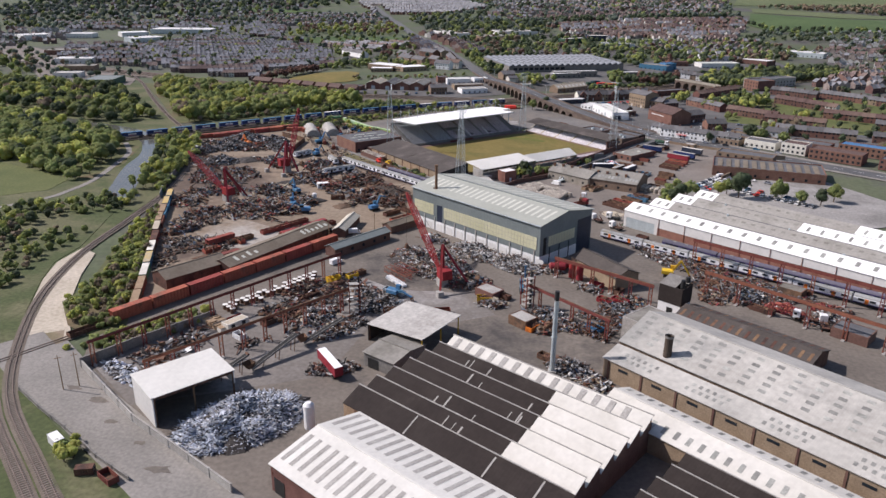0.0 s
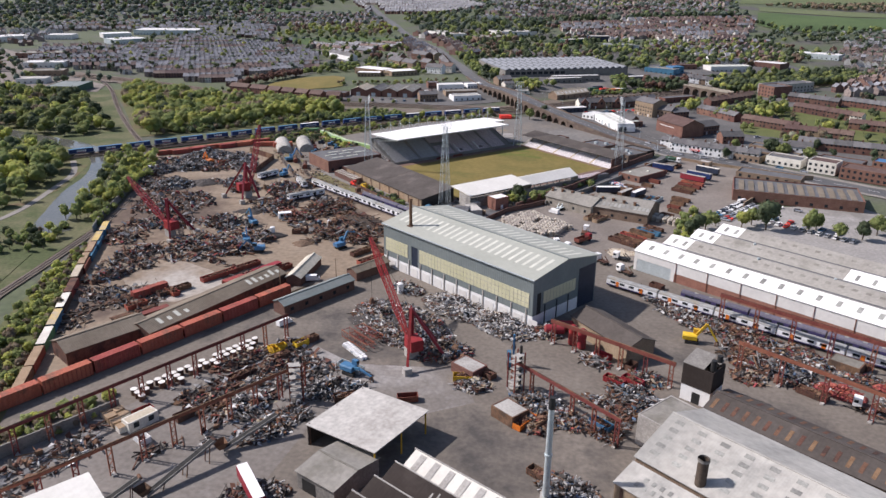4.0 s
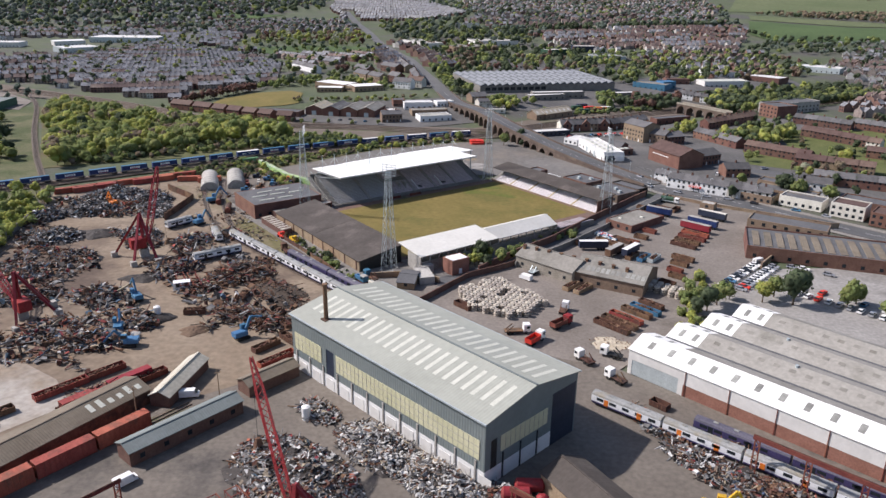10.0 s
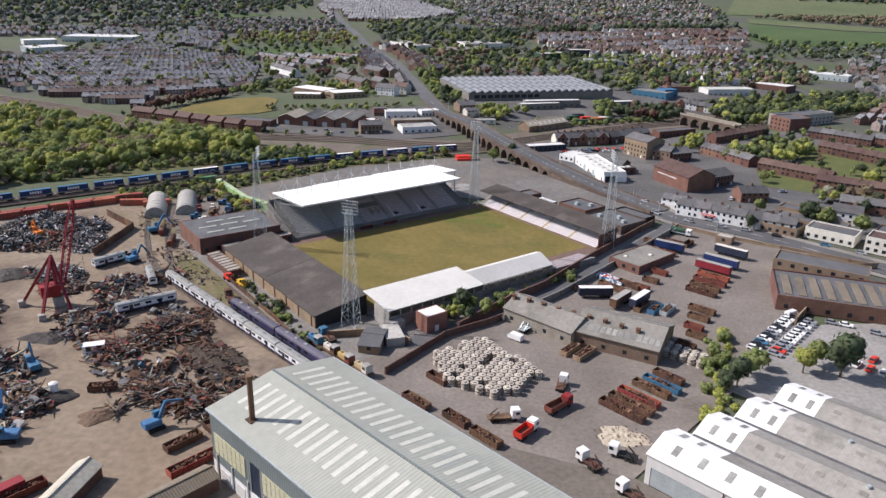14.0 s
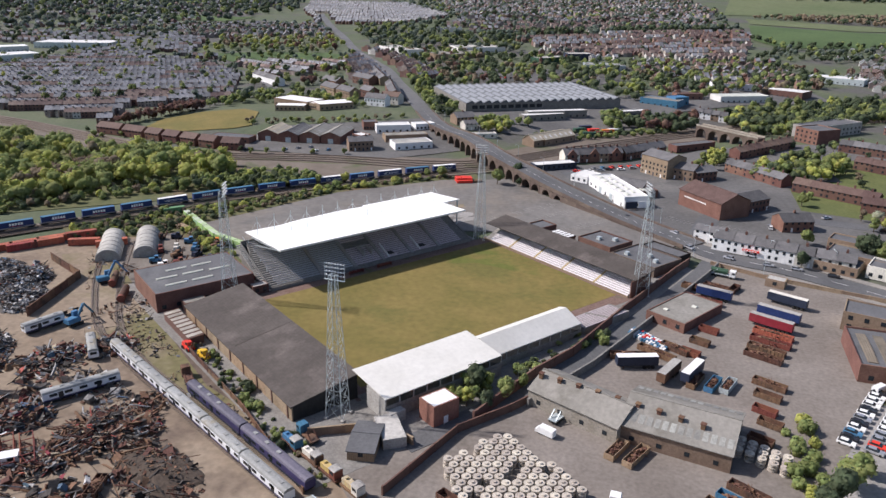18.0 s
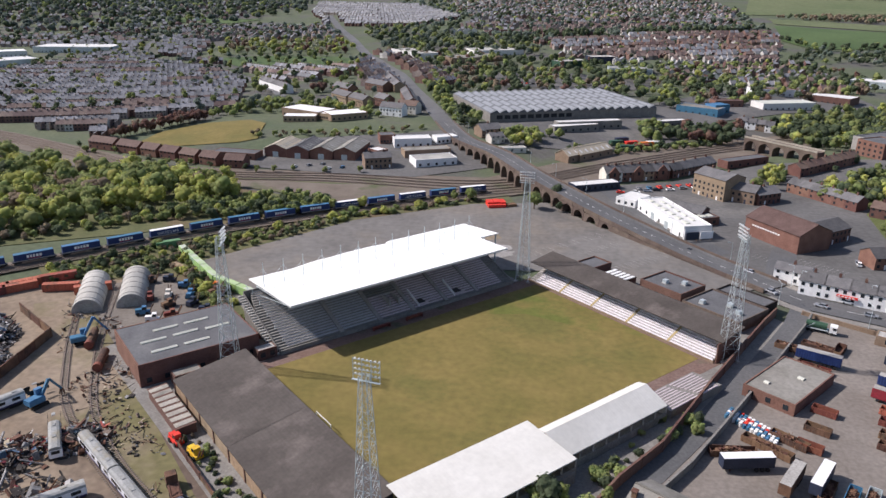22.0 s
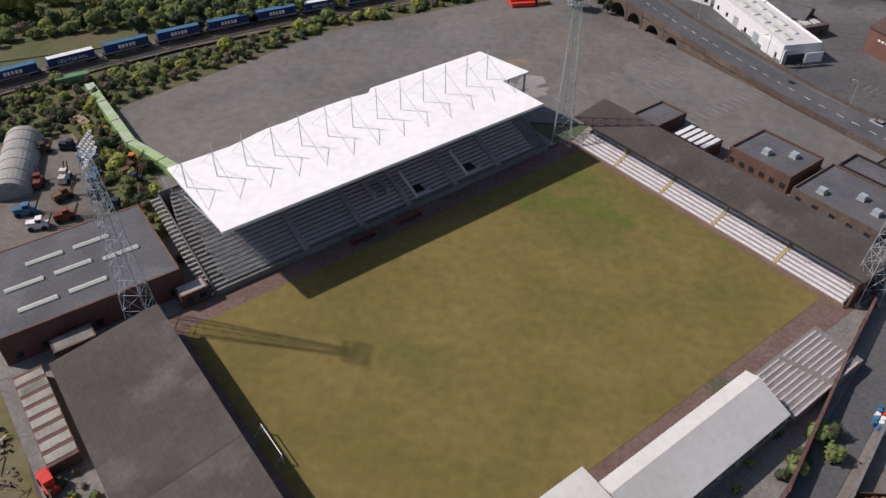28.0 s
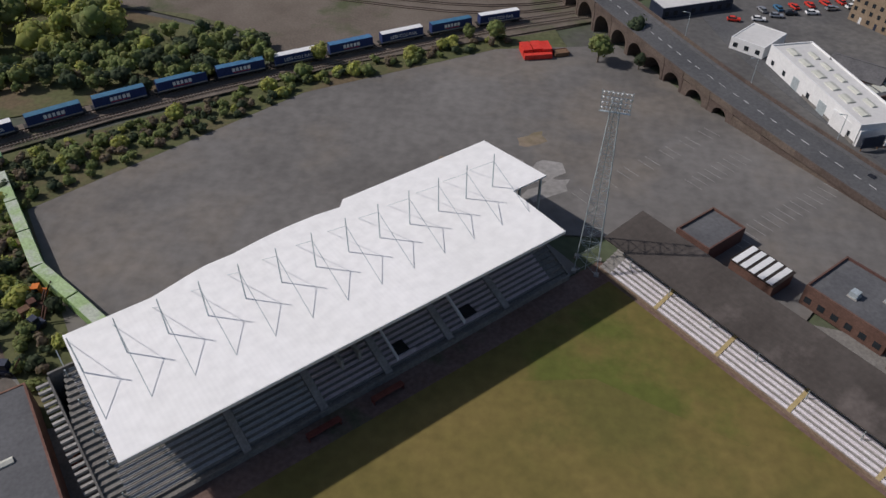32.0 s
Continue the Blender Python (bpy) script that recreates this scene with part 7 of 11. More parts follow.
def coach(label, livery="white", L=20.0, group="scrapped train"):
    t = thing("railway_coach", label, "railway coach", group=group)
    side = {"white": "train_white", "navy": "train_navy"}[livery]
    body = [(-1.35, 1.0), (1.35, 1.0), (1.4, 2.0), (1.35, 3.0), (-1.35, 3.0), (-1.4, 2.0)]
    part("body", Mesh().extrude(body, 0, L), side, t)
    part("roof", Mesh().extrude([(-1.35, 3.0), (1.35, 3.0), (1.15, 3.5), (0.6, 3.75), (-0.6, 3.75), (-1.15, 3.5)], 0, L), "train_roof" if livery == "white" else "navy_roof", t)
    part("underframe", Mesh().box(0.3, -1.2, 0.55, L - 0.3, 1.2, 1.0), "black", t)
    for x in (2.6, L - 2.6):
        part("bogie", Mesh().box(x - 1.4, -1.1, 0.1, x + 1.4, 1.1, 0.6), "black", t)
    for s in (-1, 1):
        y0, y1 = (s * 1.36, s * 1.43)
        a, b = min(y0, y1), max(y0, y1)
        part("waist_band", Mesh().box(0.1, a, 1.0, L - 0.1, b - 0.01 if s > 0 else b, 1.35), "train_navy" if livery == "white" else "navy", t)
        for i in range(5):
            x = 1.6 + i * 3.6
            part("window", Mesh().box(x, a, 1.95, x + 1.9, b, 2.75), "glass", t)
        for x in (5.6 - 1.8, 13.0):
            d = part("door", Mesh().box(x - 0.1, a, 1.05, x + 1.1, b + 0.01, 2.85), "orange" if livery == "white" and group == "second train" else "glass", t)
    for x in (5, 10, 15):
        part("roof_vent", Mesh().box(x - 0.6, -0.4, 3.7, x + 0.6, 0.4, 3.9), "train_roof", t)
    part("end_window", Mesh().box(-0.05, -0.9, 2.0, 0, 0.9, 2.8), "glass", t)
    return t


def train(label, livery, a, b, n, group, z=0.05):
    ang = math.degrees(math.atan2(b[1] - a[1], b[0] - a[0]))
    L = math.hypot(b[0] - a[0], b[1] - a[1]) / n
    src = coach(label, livery, L - 0.6, group)
    for i in range(n):
        m = pose(a[0] + (b[0] - a[0]) * i / n, a[1] + (b[1] - a[1]) * i / n, z, 0, 0, ang)
        if i == 0:
            src.matrix_basis = m
        else:
            copy_thing(src, m)


train("withdrawn white railway coach with dark windows and grey roof", "white", (-119.5, 185.2), (-44.0, 131.2), 5, "scrapped train")
train("withdrawn indigo railway coach with a dull purple roof", "navy", (-86.0, 168.0), (-41.0, 135.5), 2, "indigo train")
train("white railway coach with orange doors beside the warehouse", "white", (33.0, 87.2), (137.0, 29.8), 6, "second train")
train("indigo railway coach with a dull navy roof", "navy", (58.0, 80.5), (140.0, 34.5), 4, "second indigo train")
for x, y, a, n in ((-120.5, 155.0, 48, 1), (-121.5, 178.0, 128, 1), (-152.0, 188.0, 62, 1)):
    c = coach("scrapped white railway coach standing among scrap", "white", 19.0 if a == 48 else 12.0, "loose coaches")
    c.matrix_basis = pose(x, y, 0.05, 0, 0, a)


# ---- boxes on wheels and on the ground ----
def container(L, material, label, w=2.5, h=2.7, top=None, group="containers", name="shipping_container"):
    t = thing(name, label, "container", group=group)
    b = part("box", Mesh().box(0, -w / 2, 0.1, L, w / 2, h), material, t)
    if top:
        part("roof_sheet", Mesh().box(0.05, -w / 2 + 0.05, h, L - 0.05, w / 2 - 0.05, h + 0.06), top, b)
    for x in (0, L - 0.12):
        part("corner_post", Mesh().box(x, -w / 2 - 0.03, 0, x + 0.12, w / 2 + 0.03, h + 0.02), material, t)
    n = int(L / 1.2)
    ribs = Mesh()
    for i in range(n):
        ribs.box(0.5 + i * 1.2, -w / 2 - 0.05, 0.2, 0.62 + i * 1.2, w / 2 + 0.05, h - 0.1)
    part("side_ribs", ribs, material, t)
    part("door_bar", Mesh().tube((L + 0.04, -0.4, 0.3), (L + 0.04, -0.4, h - 0.2), 0.04, n=6).tube((L + 0.04, 0.4, 0.3), (L + 0.04, 0.4, h - 0.2), 0.04, n=6), "steel_grey", t)
    return t


def trailer(L, material, top, label):
    t = thing("lorry_trailer", label, "trailer", group="trailers")
    b = part("box", Mesh().box(0, -1.25, 1.2, L, 1.25, 3.9), material, t)
    part("roof_sheet", Mesh().box(0.05, -1.2, 3.9, L - 0.05, 1.2, 3.96), top, b)
    part("chassis", Mesh().box(0.4, -0.9, 0.9, L, 0.9, 1.2), "black", t)
    for x in (L - 1.4, L - 2.7, L - 4.0):
        for s in (-1.0, 1.0):
            part("wheel", Mesh().tube((x, s - 0.2, 0.5), (x, s + 0.2, 0.5), 0.5, n=12), "tyre", t)
    part("landing_leg", Mesh().box(2.0, -0.7, 0, 2.2, -0.5, 1.0).box(2.0, 0.5, 0, 2.2, 0.7, 1.0), "rust", t)
    return t


def skip(L, material, label, w=2.5, h=1.7, load=None):
    t = thing("open_skip", label, "skip", group="skips")
    part("floor", Mesh().box(0.1, -w / 2 + 0.1, 0.1, L - 0.1, w / 2 - 0.1, 0.25), "rust", t)
    for s in (-1, 1):
        y = s * w / 2
        part("side_wall", Mesh().box(0, min(y, y - s * 0.12), 0.1, L, max(y, y - s * 0.12), h), material, t)
    part("end_wall", Mesh().extrude([(-w / 2 + 0.12, 0.1), (w / 2 - 0.12, 0.1), (w / 2 - 0.12, h), (-w / 2 + 0.12, h)], 0, 0.12), material, t)
    part("tailgate", Mesh().extrude([(-w / 2 + 0.12, 0.1), (w / 2 - 0.12, 0.1), (w / 2 - 0.12, h), (-w / 2 + 0.12, h)], L - 0.12, L), material, t)
    r = Mesh()
    for i in range(int(L / 1.1)):
        r.box(0.4 + i * 1.1, -w / 2 - 0.07, 0.15, 0.52 + i * 1.1, w / 2 + 0.07, h - 0.05) if False else r.box(0.4 + i * 1.1, -w / 2 - 0.07, 0.15, 0.52 + i * 1.1, -w / 2, h - 0.05).box(0.4 + i * 1.1, w / 2, 0.15, 0.52 + i * 1.1, w / 2 + 0.07, h - 0.05)
    part("side_ribs", r, material, t)
    if load:
        v, f = tumble(70, L / 2, 0, L * 0.44, w * 0.38, 0, 1.2, 0.3, 1.1, np.random.default_rng(int(L * 10) + len(label)))
        v[:, 2] += h * 0.45
        tagged(part("load", raw_mesh("load", v, f), load, t), kind="stuff")
    return t


def put(ob, x, y, a, z=0.05):
    ob.matrix_basis = pose(x, y, z, 0, 0, a)
    return ob


# red wagons along the yard
a0 = math.degrees(math.atan2(90.5, 45.5))
w0 = container(13.4, "wagon", "rust-red container wagon coupled in a long row", 2.8, 3.9, None, "red wagon row", "red_wagon")
put(w0, -119.0, -34.5, a0, 0.1)
for i in range(1, 7):
    copy_thing(w0, pose(-119.0 + 6.28 * i, -34.5 + 12.5 * i, 0.1, 0, 0, a0))
for i, (x, y, m_) in enumerate(((-125.2, -47.0, "wood"),)):
    put(skip(13.0, "rust", "low rusty bolster wagon at the end of the row", 2.7, 1.4), x, y, a0)
railway("wagon_track", [(-136, -68), (-119.0, -34.5), (-70, 63)], 0.05, "worn track under the red wagon row", True, False)
# containers closing the yard on its west side
cols = [("blue", "yellow_top"), ("blue", "yellow_top"), ("wagon", "wood"), ("rust", "wood"), ("rust", "sand"), ("wagon", "rust"), ("rust", "render"), ("blue", "yellow_top"), ("mid_green", "render"), ("wagon", "wood"), ("rust", "wood")]
pts = [(-181, 100), (-175.5, 88), (-170, 76.5), (-164.5, 65), (-158.5, 53.5), (-152, 42), (-146, 30.5), (-140, 19), (-134, 7.5), (-128, -4), (-122.5, -15)]
for (x, y), (m_, top) in zip(pts, cols):
    put(container(11.8, m_, "weathered steel container with a faded roof at the yard's edge", 2.6, 2.8, top), x, y, -63)
for i in range(3):
    put(container(11.5, ("blue", "blue", "rust_red")[i], "weathered steel container behind the yard's edge", 2.5, 2.4), -173 + i * 5.6, 84.5 - i * 11.5, -63)
for i in range(6):
    f = i / 5
    put(container(11.0, "wagon", "rust-red container stacked along the north boundary"), -236 + 33 * f, 224 + 36 * f, 46)
    if i in (1, 2, 4, 5):
        put(container(11.0, "wagon", "rust-red container stacked along the north boundary"), -235 + 33 * f, 221 + 36 * f, 46)
for x, y, a in ((-178, 262, 35), (-190, 262, 20), (-196, 268, 40)):
    put(container(12.0, "wagon", "rust-red container beside the goods line"), x, y, a)
for x, y, a, L, m_ in ((-118, 40, 60, 12, "rust"), (-110, 55, 60, 14, "wagon"), (-104, 66, 60, 12, "rust_red"), (-91, 66, 60, 12, "rust_red"), (-122, 28, 60, 7, "wagon"), (-60.5, 84, 58, 12, "wagon"), (-66, 92, 60, 9, "rust"), (-112, 42, 150, 6, "wagon"),
                      (-129, 82, 30, 8, "rust"), (-100, 112, 20, 7, "rust"), (-83, 112, 70, 6, "rust"), (-86, 124, 100, 7, "rust"), (-78, 112, 30, 6, "wagon"), (-190, 214, 48, 8, "wagon"), (-184, 220, 48, 7, "rust_red"), (-62, 104, -34, 14, "rust"), (-75, 118, -34, 16, "rust"),
                      (-64, -20, 60, 7, "rust"), (-71, -26, 60, 5, "rust"), (-67, -6, 60, 8, "rust"), (-61, 6, 62, 7, "rust"), (-57, 18, 60, 7, "rust"), (-82, -27, 60, 5, "wagon"), (-76, -34, -28, 4, "white_paint"), (-41, 10, -20, 8, "steel_grey"), (-36, -8, 30, 6, "rust"),
                      (30, 33, -30, 5, "crane_red"), (33, 20, -30, 6, "crane_red"), (-8, 10, 10, 6, "yellow"), (-2, 16, -35, 6, "rust"), (70, 46, -30, 8, "rust"), (84, 26, -35, 8, "rust"), (17, -25, -32, 10, "rust"), (48, 90, -35, 5, "rust"), (100, 46, -33, 8, "rust"), (39, 26, 60, 4, "rust"),
                      (30, -2, -36, 6, "blue"), (38, 21, -34, 6, "crane_red"), (6, -4, 30, 5, "rust"), (12, -10, 60, 7, "orange"), (16, -9, 60, 7, "rust")):
    put(skip(L, m_, "open rusty steel skip with loose scrap", load="scrap_rust" if L > 5 else None), x, y, a)
for x, y, a in ((-63, 12.5, 50), (-60.5, 11, 140), (-57.5, 16.5, 60)):
    put(skip(4.5, "yellow", "bright yellow scrap skip tipped on the tarmac", 2.2, 1.9), x, y, a)
put(skip(5.5, "rust_red", "pale concrete-sided scrap bay"), -20, -4, 20)
put(trailer(13.0, "crane_red", "white_paint", "red box trailer with a white roof"), -44.6, -42.0, -47)
# low flat-roofed sheds and steel bins between the gantries
flat_block("brick_bin", "low brick and steel bin with a flat rusty roof", "shed", (-9.5, 14.5), (-2.5, 10.0), 6.0, 2.8, "brick", "concrete", parapet=0.1)
flat_block("brick_bin", "low rusty bin with a flat roof and yellow edge", "shed", (5.0, -5.0), (11.0, -9.5), 6.0, 3.0, "rust", "concrete", parapet=0.1)
flat_block("lean_shelter", "small shelter with a grey sheet roof among scrap", "shed", (95, 41), (102, 36.5), 5.5, 3.0, "rust", "asb_roof", parapet=0.05)
flat_block("yard_cabin", "flat-roofed dark cabin beside the gantry", "cabin", (105, 10), (114, 4), 8, 3.2, "brick_dark", "felt_roof", parapet=0.1)
flat_block("site_cabin", "white portable site cabin", "cabin", (-113.5, 128.5), (-108.5, 131.5), 3.0, 2.6, "white_paint", "white_paint", 2, parapet=0.02)
flat_block("site_cabin", "small cream plant cabinet beside the gantry", "cabin", (-79, -33), (-75.5, -26), 3.4, 2.8, "render", "sand", 2, parapet=0.02)


def red_tank(x, y, a, upright):
    t = thing("red_tank", "dark red cylindrical storage tank with domed ends", "tank", x, y, 0, a, "red tanks")
    if upright:
        part("drum", Mesh().tube((0, 0, 0.3), (0, 0, 6.0), 1.3, 1.3, 18), "crane_red", t)
        part("dome", Mesh().tube((0, 0, 6.0), (0, 0, 6.6), 1.3, 0.5, 18), "crane_red", t)
    else:
        part("drum", Mesh().tube((0, 0, 2.0), (5.5, 0, 2.0), 1.5, 1.5, 18), "crane_red", t)
        for s, e in ((-0.5, 0), (6.0, 5.5)):
            part("dome", Mesh().tube((s, 0, 2.0), (e, 0, 2.0), 0.8, 1.5, 18), "crane_red", t)
        for q in (1, 4.5):
            part("saddle", Mesh().box(q - 0.3, -1.1, 0, q + 0.3, 1.1, 0.9), "concrete", t)


red_tank(14.5, 43.0, 10, False)
red_tank(17.0, 46.5, 10, False)
red_tank(23.0, 38.5, 0, True)
red_tank(25.8, 36.6, 0, True)


def white_tank(x, y):
    t = thing("white_tank", "white upright plastic tank", "tank", x, y)
    part("drum", Mesh().tube((0, 0, 0), (0, 0, 3.6), 1.1, 1.1, 16), "white_paint", t)
    part("lid", Mesh().tube((0, 0, 3.6), (0, 0, 3.9), 1.1, 0.5, 16), "white_paint", t)


white_tank(-107, 108)
white_tank(-38, 63)

# drums and wheels in stacks
disc = Mesh().tube((0, 0, 0), (0, 0, 0.5), 1.08, 1.08, 16).tube((0, 0, 0.5), (0, 0, 0.82), 0.42, 0.36, 8).data("wheel_disc")


def inside_corner(x, y, poly):
    """Whether a place lies inside a convex plan that runs clockwise."""
    return all((b[0] - a[0]) * (y - a[1]) - (b[1] - a[1]) * (x - a[0]) < 0 for a, b in zip(poly, poly[1:] + poly[:1]))


def wheel_stack(n, top, label, group):
    t = thing("wheel_stack", label, "wheel stack", group=group)
    for k in range(n):
        part("wheel", disc, top, t, m=pose(random.uniform(-0.06, 0.06), random.uniform(-0.06, 0.06), k * 0.82))
    return t


M["wheel_face"] = mat("pale_rusty_wheel", (0.38, 0.335, 0.28), (0.52, 0.47, 0.40), 0.6, 3.0, 0.85, bump=0.3, rand=0.2)
src = wheel_stack(3, "wheel_face", "stack of pale rusty railway wheels on the yard", "wheel stacks")
corner = [(-15.6, 150), (-2, 164), (16.5, 146), (8.8, 131.5), (-9, 136)]
ux, uy = math.cos(radians(-48)), math.sin(radians(-48))
k = 0
for i in range(-9, 10):
    for j in range(-9, 10):
        x = 0.5 + ux * (i * 2.5 + 1.25 * (j % 2)) - uy * j * 2.1
        y = 147.0 + uy * (i * 2.5 + 1.25 * (j % 2)) + ux * j * 2.1
        if not inside_corner(x, y, corner) or random.random() < 0.05:
            continue
        m = pose(x, y, 0.05, 0, 0, random.uniform(0, 360))
        if k == 0:
            src.matrix_basis = m
        else:
            copy_thing(src, m)
        k += 1
for i in range(5):
    for j in range(3):
        copy_thing(src, pose(52 + i * 2.3 + j * 0.8, 168 - i * 1.4 + j * 2.2, 0.05, 0, 0, random.uniform(0, 360)))
M["drum_lid"] = mat("white_drum_lid", (0.60, 0.58, 0.53), (0.74, 0.72, 0.67), 0.6, 3.0, 0.7, bump=0.2, rand=0.12)
drum = Mesh().tube((0, 0, 0), (0, 0, 1.7), 0.85, 0.85, 14).data("drum_body")
lid = Mesh().tube((0, 0, 0), (0, 0, 0.12), 0.92, 0.92, 14).data("drum_lid")


def lidded_drum():
    t = thing("lidded_drum", "dark steel drum with a round white lid", "drum", group="lidded drums")
    part("drum", drum, "rust", t)
    part("lid", lid, "drum_lid", t, m=pose(0, 0, 1.7))
    return t


src = lidded_drum()
k = 0
for i in range(18):
    for j in range(2 if i % 5 else 3):
        if random.random() < 0.1:
            continue
        f = i * 2.25
        m = pose(-88.5 + 0.47 * f + j * 1.9, -17.0 + 0.885 * f - j * 1.1, 0.02, 0, 0, 0)
        if k == 0:
            src.matrix_basis = m
        else:
            copy_thing(src, m)
        k += 1


def barrel(material, label):
    t = thing("oil_drum", label, "barrel", group="oil drums")
    part("body", Mesh().tube((0, 0, 0), (0, 0, 1.0), 0.42, 0.42, 10).tube((0, 0, 1.0), (0, 0, 1.05), 0.44, 0.44, 10), material, t)
    return t


kinds = [barrel("blue", "blue oil drum standing in rows"), barrel("white_paint", "white oil drum standing in rows"), barrel("bright_red", "red oil drum standing in rows")]
for q in kinds:
    q.matrix_basis = pose(34 + random.random(), 226, 0.05)
for i in range(14):
    for j in range(5):
        copy_thing(random.choice(kinds[:2] * 3 + kinds[2:]), pose(30.5 + i * 0.72 + j * 0.5, 229.5 - i * 0.78 + j * 0.9 - 2, 0.05))


# ---- lorries, vans and cars ----
def lorry(cab, body, L, label, tipper=True):
    t = thing("lorry", label, "lorry", group="lorries")
    c = part("cab", Mesh().extrude([(-1.2, 0.8), (1.2, 0.8), (1.2, 2.9), (1.05, 3.2), (-1.05, 3.2), (-1.2, 2.9)], L, L + 2.1), cab, t)
    part("windscreen", Mesh().box(L + 2.1, -1.0, 1.9, L + 2.15, 1.0, 2.8), "glass", c)
    for s in (-1.24, 1.2):
        part("side_window", Mesh().box(L + 0.9, s, 1.9, L + 1.9, s + 0.04, 2.7), "glass", c)
    part("chassis", Mesh().box(0, -0.9, 0.7, L, 0.9, 1.05), "black", t)
    if tipper:
        for s in (-1.25, 1.13):
            part("side_board", Mesh().box(0, s, 1.05, L - 0.3, s + 0.12, 2.5), body, t)
        part("headboard", Mesh().box(L - 0.42, -1.13, 1.05, L - 0.3, 1.13, 2.7), body, t)
        part("tailboard", Mesh().box(0, -1.13, 1.05, 0.12, 1.13, 2.5), body, t)
        part("bed", Mesh().box(0.12, -1.13, 1.05, L - 0.42, 1.13, 1.3), "rust", t)
    else:
        part("bed", Mesh().box(0, -1.2, 1.05, L - 0.3, 1.2, 1.25), body, t)
        part("skip_arm", Mesh().beam((0.6, -0.9, 1.2), (2.6, -0.9, 3.0), 0.25).beam((0.6, 0.9, 1.2), (2.6, 0.9, 3.0), 0.25), body, t)
    for x in (1.0, 2.2, L - 0.2 + 1.0):
        for s in (-1.05, 1.05):
            part("wheel", Mesh().tube((x, s - 0.18, 0.5), (x, s + 0.18, 0.5), 0.5, n=12), "tyre", t)
    return t


put(lorry("crane_red", "rust_red", 6.5, "maroon tipper lorry with high sides"), 19.5, 127.5, 52)
put(lorry("white_paint", "bright_red", 5.5, "tipper lorry with a white cab and red body"), 13.0, 114.5, 60)
put(lorry("white_paint", "rust", 6.0, "lorry with a white cab and rusty flat bed", False), 5.0, 121.5, 20)
put(lorry("white_paint", "rust", 4.5, "skip lorry with a white cab", False), 32.5, 106.5, 135)
put(lorry("white_paint", "rust", 4.5, "skip lorry with a white cab beside the warehouse", False), 41.5, 97.5, 140)
put(lorry("white_paint", "black", 4.5, "white tractor unit parked on the sand", False), 41.0, 112.5, 160)
put(lorry("rust_red", "rust", 4.5, "old red lorry beside the wheel stacks", False), 49.0, 172.0, 230)
put(lorry("white_paint", "rust", 4.0, "white-cabbed lorry beside the wheels", False), 22.0, 139.0, 80)
put(lorry("white_paint", "steel_grey", 5.0, "flat lorry with a white cab at the stone works", False), 8.5, 172.0, 60)
put(lorry("white_paint", "rust", 5.5, "lorry with a white cab beside the brown shed", False), 103.5, 18.5, 160)
put(lorry("white_paint", "rust", 5.5, "white lorry parked on the dark tarmac", False), 104.5, 12.5, 85)
put(lorry("rust", "rust", 5.0, "old rusty lorry carcass near the indigo train", False), -88, 171, 130)
put(lorry("blue", "rust", 5.0, "old blue lorry beside the stand wall", False), -46, 152, 140)
tk = put(lorry("white_paint", "steel_grey", 7.0, "tank lorry with a white cab", False), 64.0, 286.5, -22)
part("tank", Mesh().tube((0.2, 0, 2.3), (6.2, 0, 2.3), 1.05, 1.05, 16), "dark_green", tk)


def car(material, van=False):
    t = thing("van" if van else "car", ("parked %s van" if van else "parked %s car") % material[1] + " with dark windows", "van" if van else "car", group="parked cars")
    if van:
        part("body", Mesh().extrude([(-0.95, 0.35), (0.95, 0.35), (0.95, 1.9), (0.85, 2.2), (-0.85, 2.2), (-0.95, 1.9)], -2.4, 1.6), material[0], t)
        part("bonnet", Mesh().extrude([(-0.92, 0.35), (0.92, 0.35), (0.92, 1.2), (-0.92, 1.2)], 1.6, 2.6), material[0], t)
        part("windscreen", Mesh().add([(1.62, -0.8, 1.95), (1.62, 0.8, 1.95), (2.2, 0.85, 1.22), (2.2, -0.85, 1.22)], [(0, 3, 2, 1)]), "glass", t)
    else:
        part("body", Mesh().extrude([(-0.88, 0.3), (0.88, 0.3), (0.9, 0.7), (0.8, 0.95), (-0.8, 0.95), (-0.9, 0.7)], -2.1, 2.1), material[0], t)
        c = Mesh().add([(-1.9, -0.78, 0.95), (1.0, -0.78, 0.95), (1.0, 0.78, 0.95), (-1.9, 0.78, 0.95), (-1.4, -0.64, 1.42), (0.3, -0.64, 1.42), (0.3, 0.64, 1.42), (-1.4, 0.64, 1.42)],
                       [(0, 1, 5, 4), (1, 2, 6, 5), (2, 3, 7, 6), (3, 0, 4, 7)])
        part("glasshouse", c, "glass", t)
        part("roof", Mesh().box(-1.4, -0.64, 1.42, 0.3, 0.64, 1.48), material[0], t)
    for x in (-1.35, 1.35):
        for s in (-0.8, 0.8):
            part("wheel", Mesh().tube((x, s - 0.1, 0.32), (x, s + 0.1, 0.32), 0.32, n=10), "tyre", t)
    return t


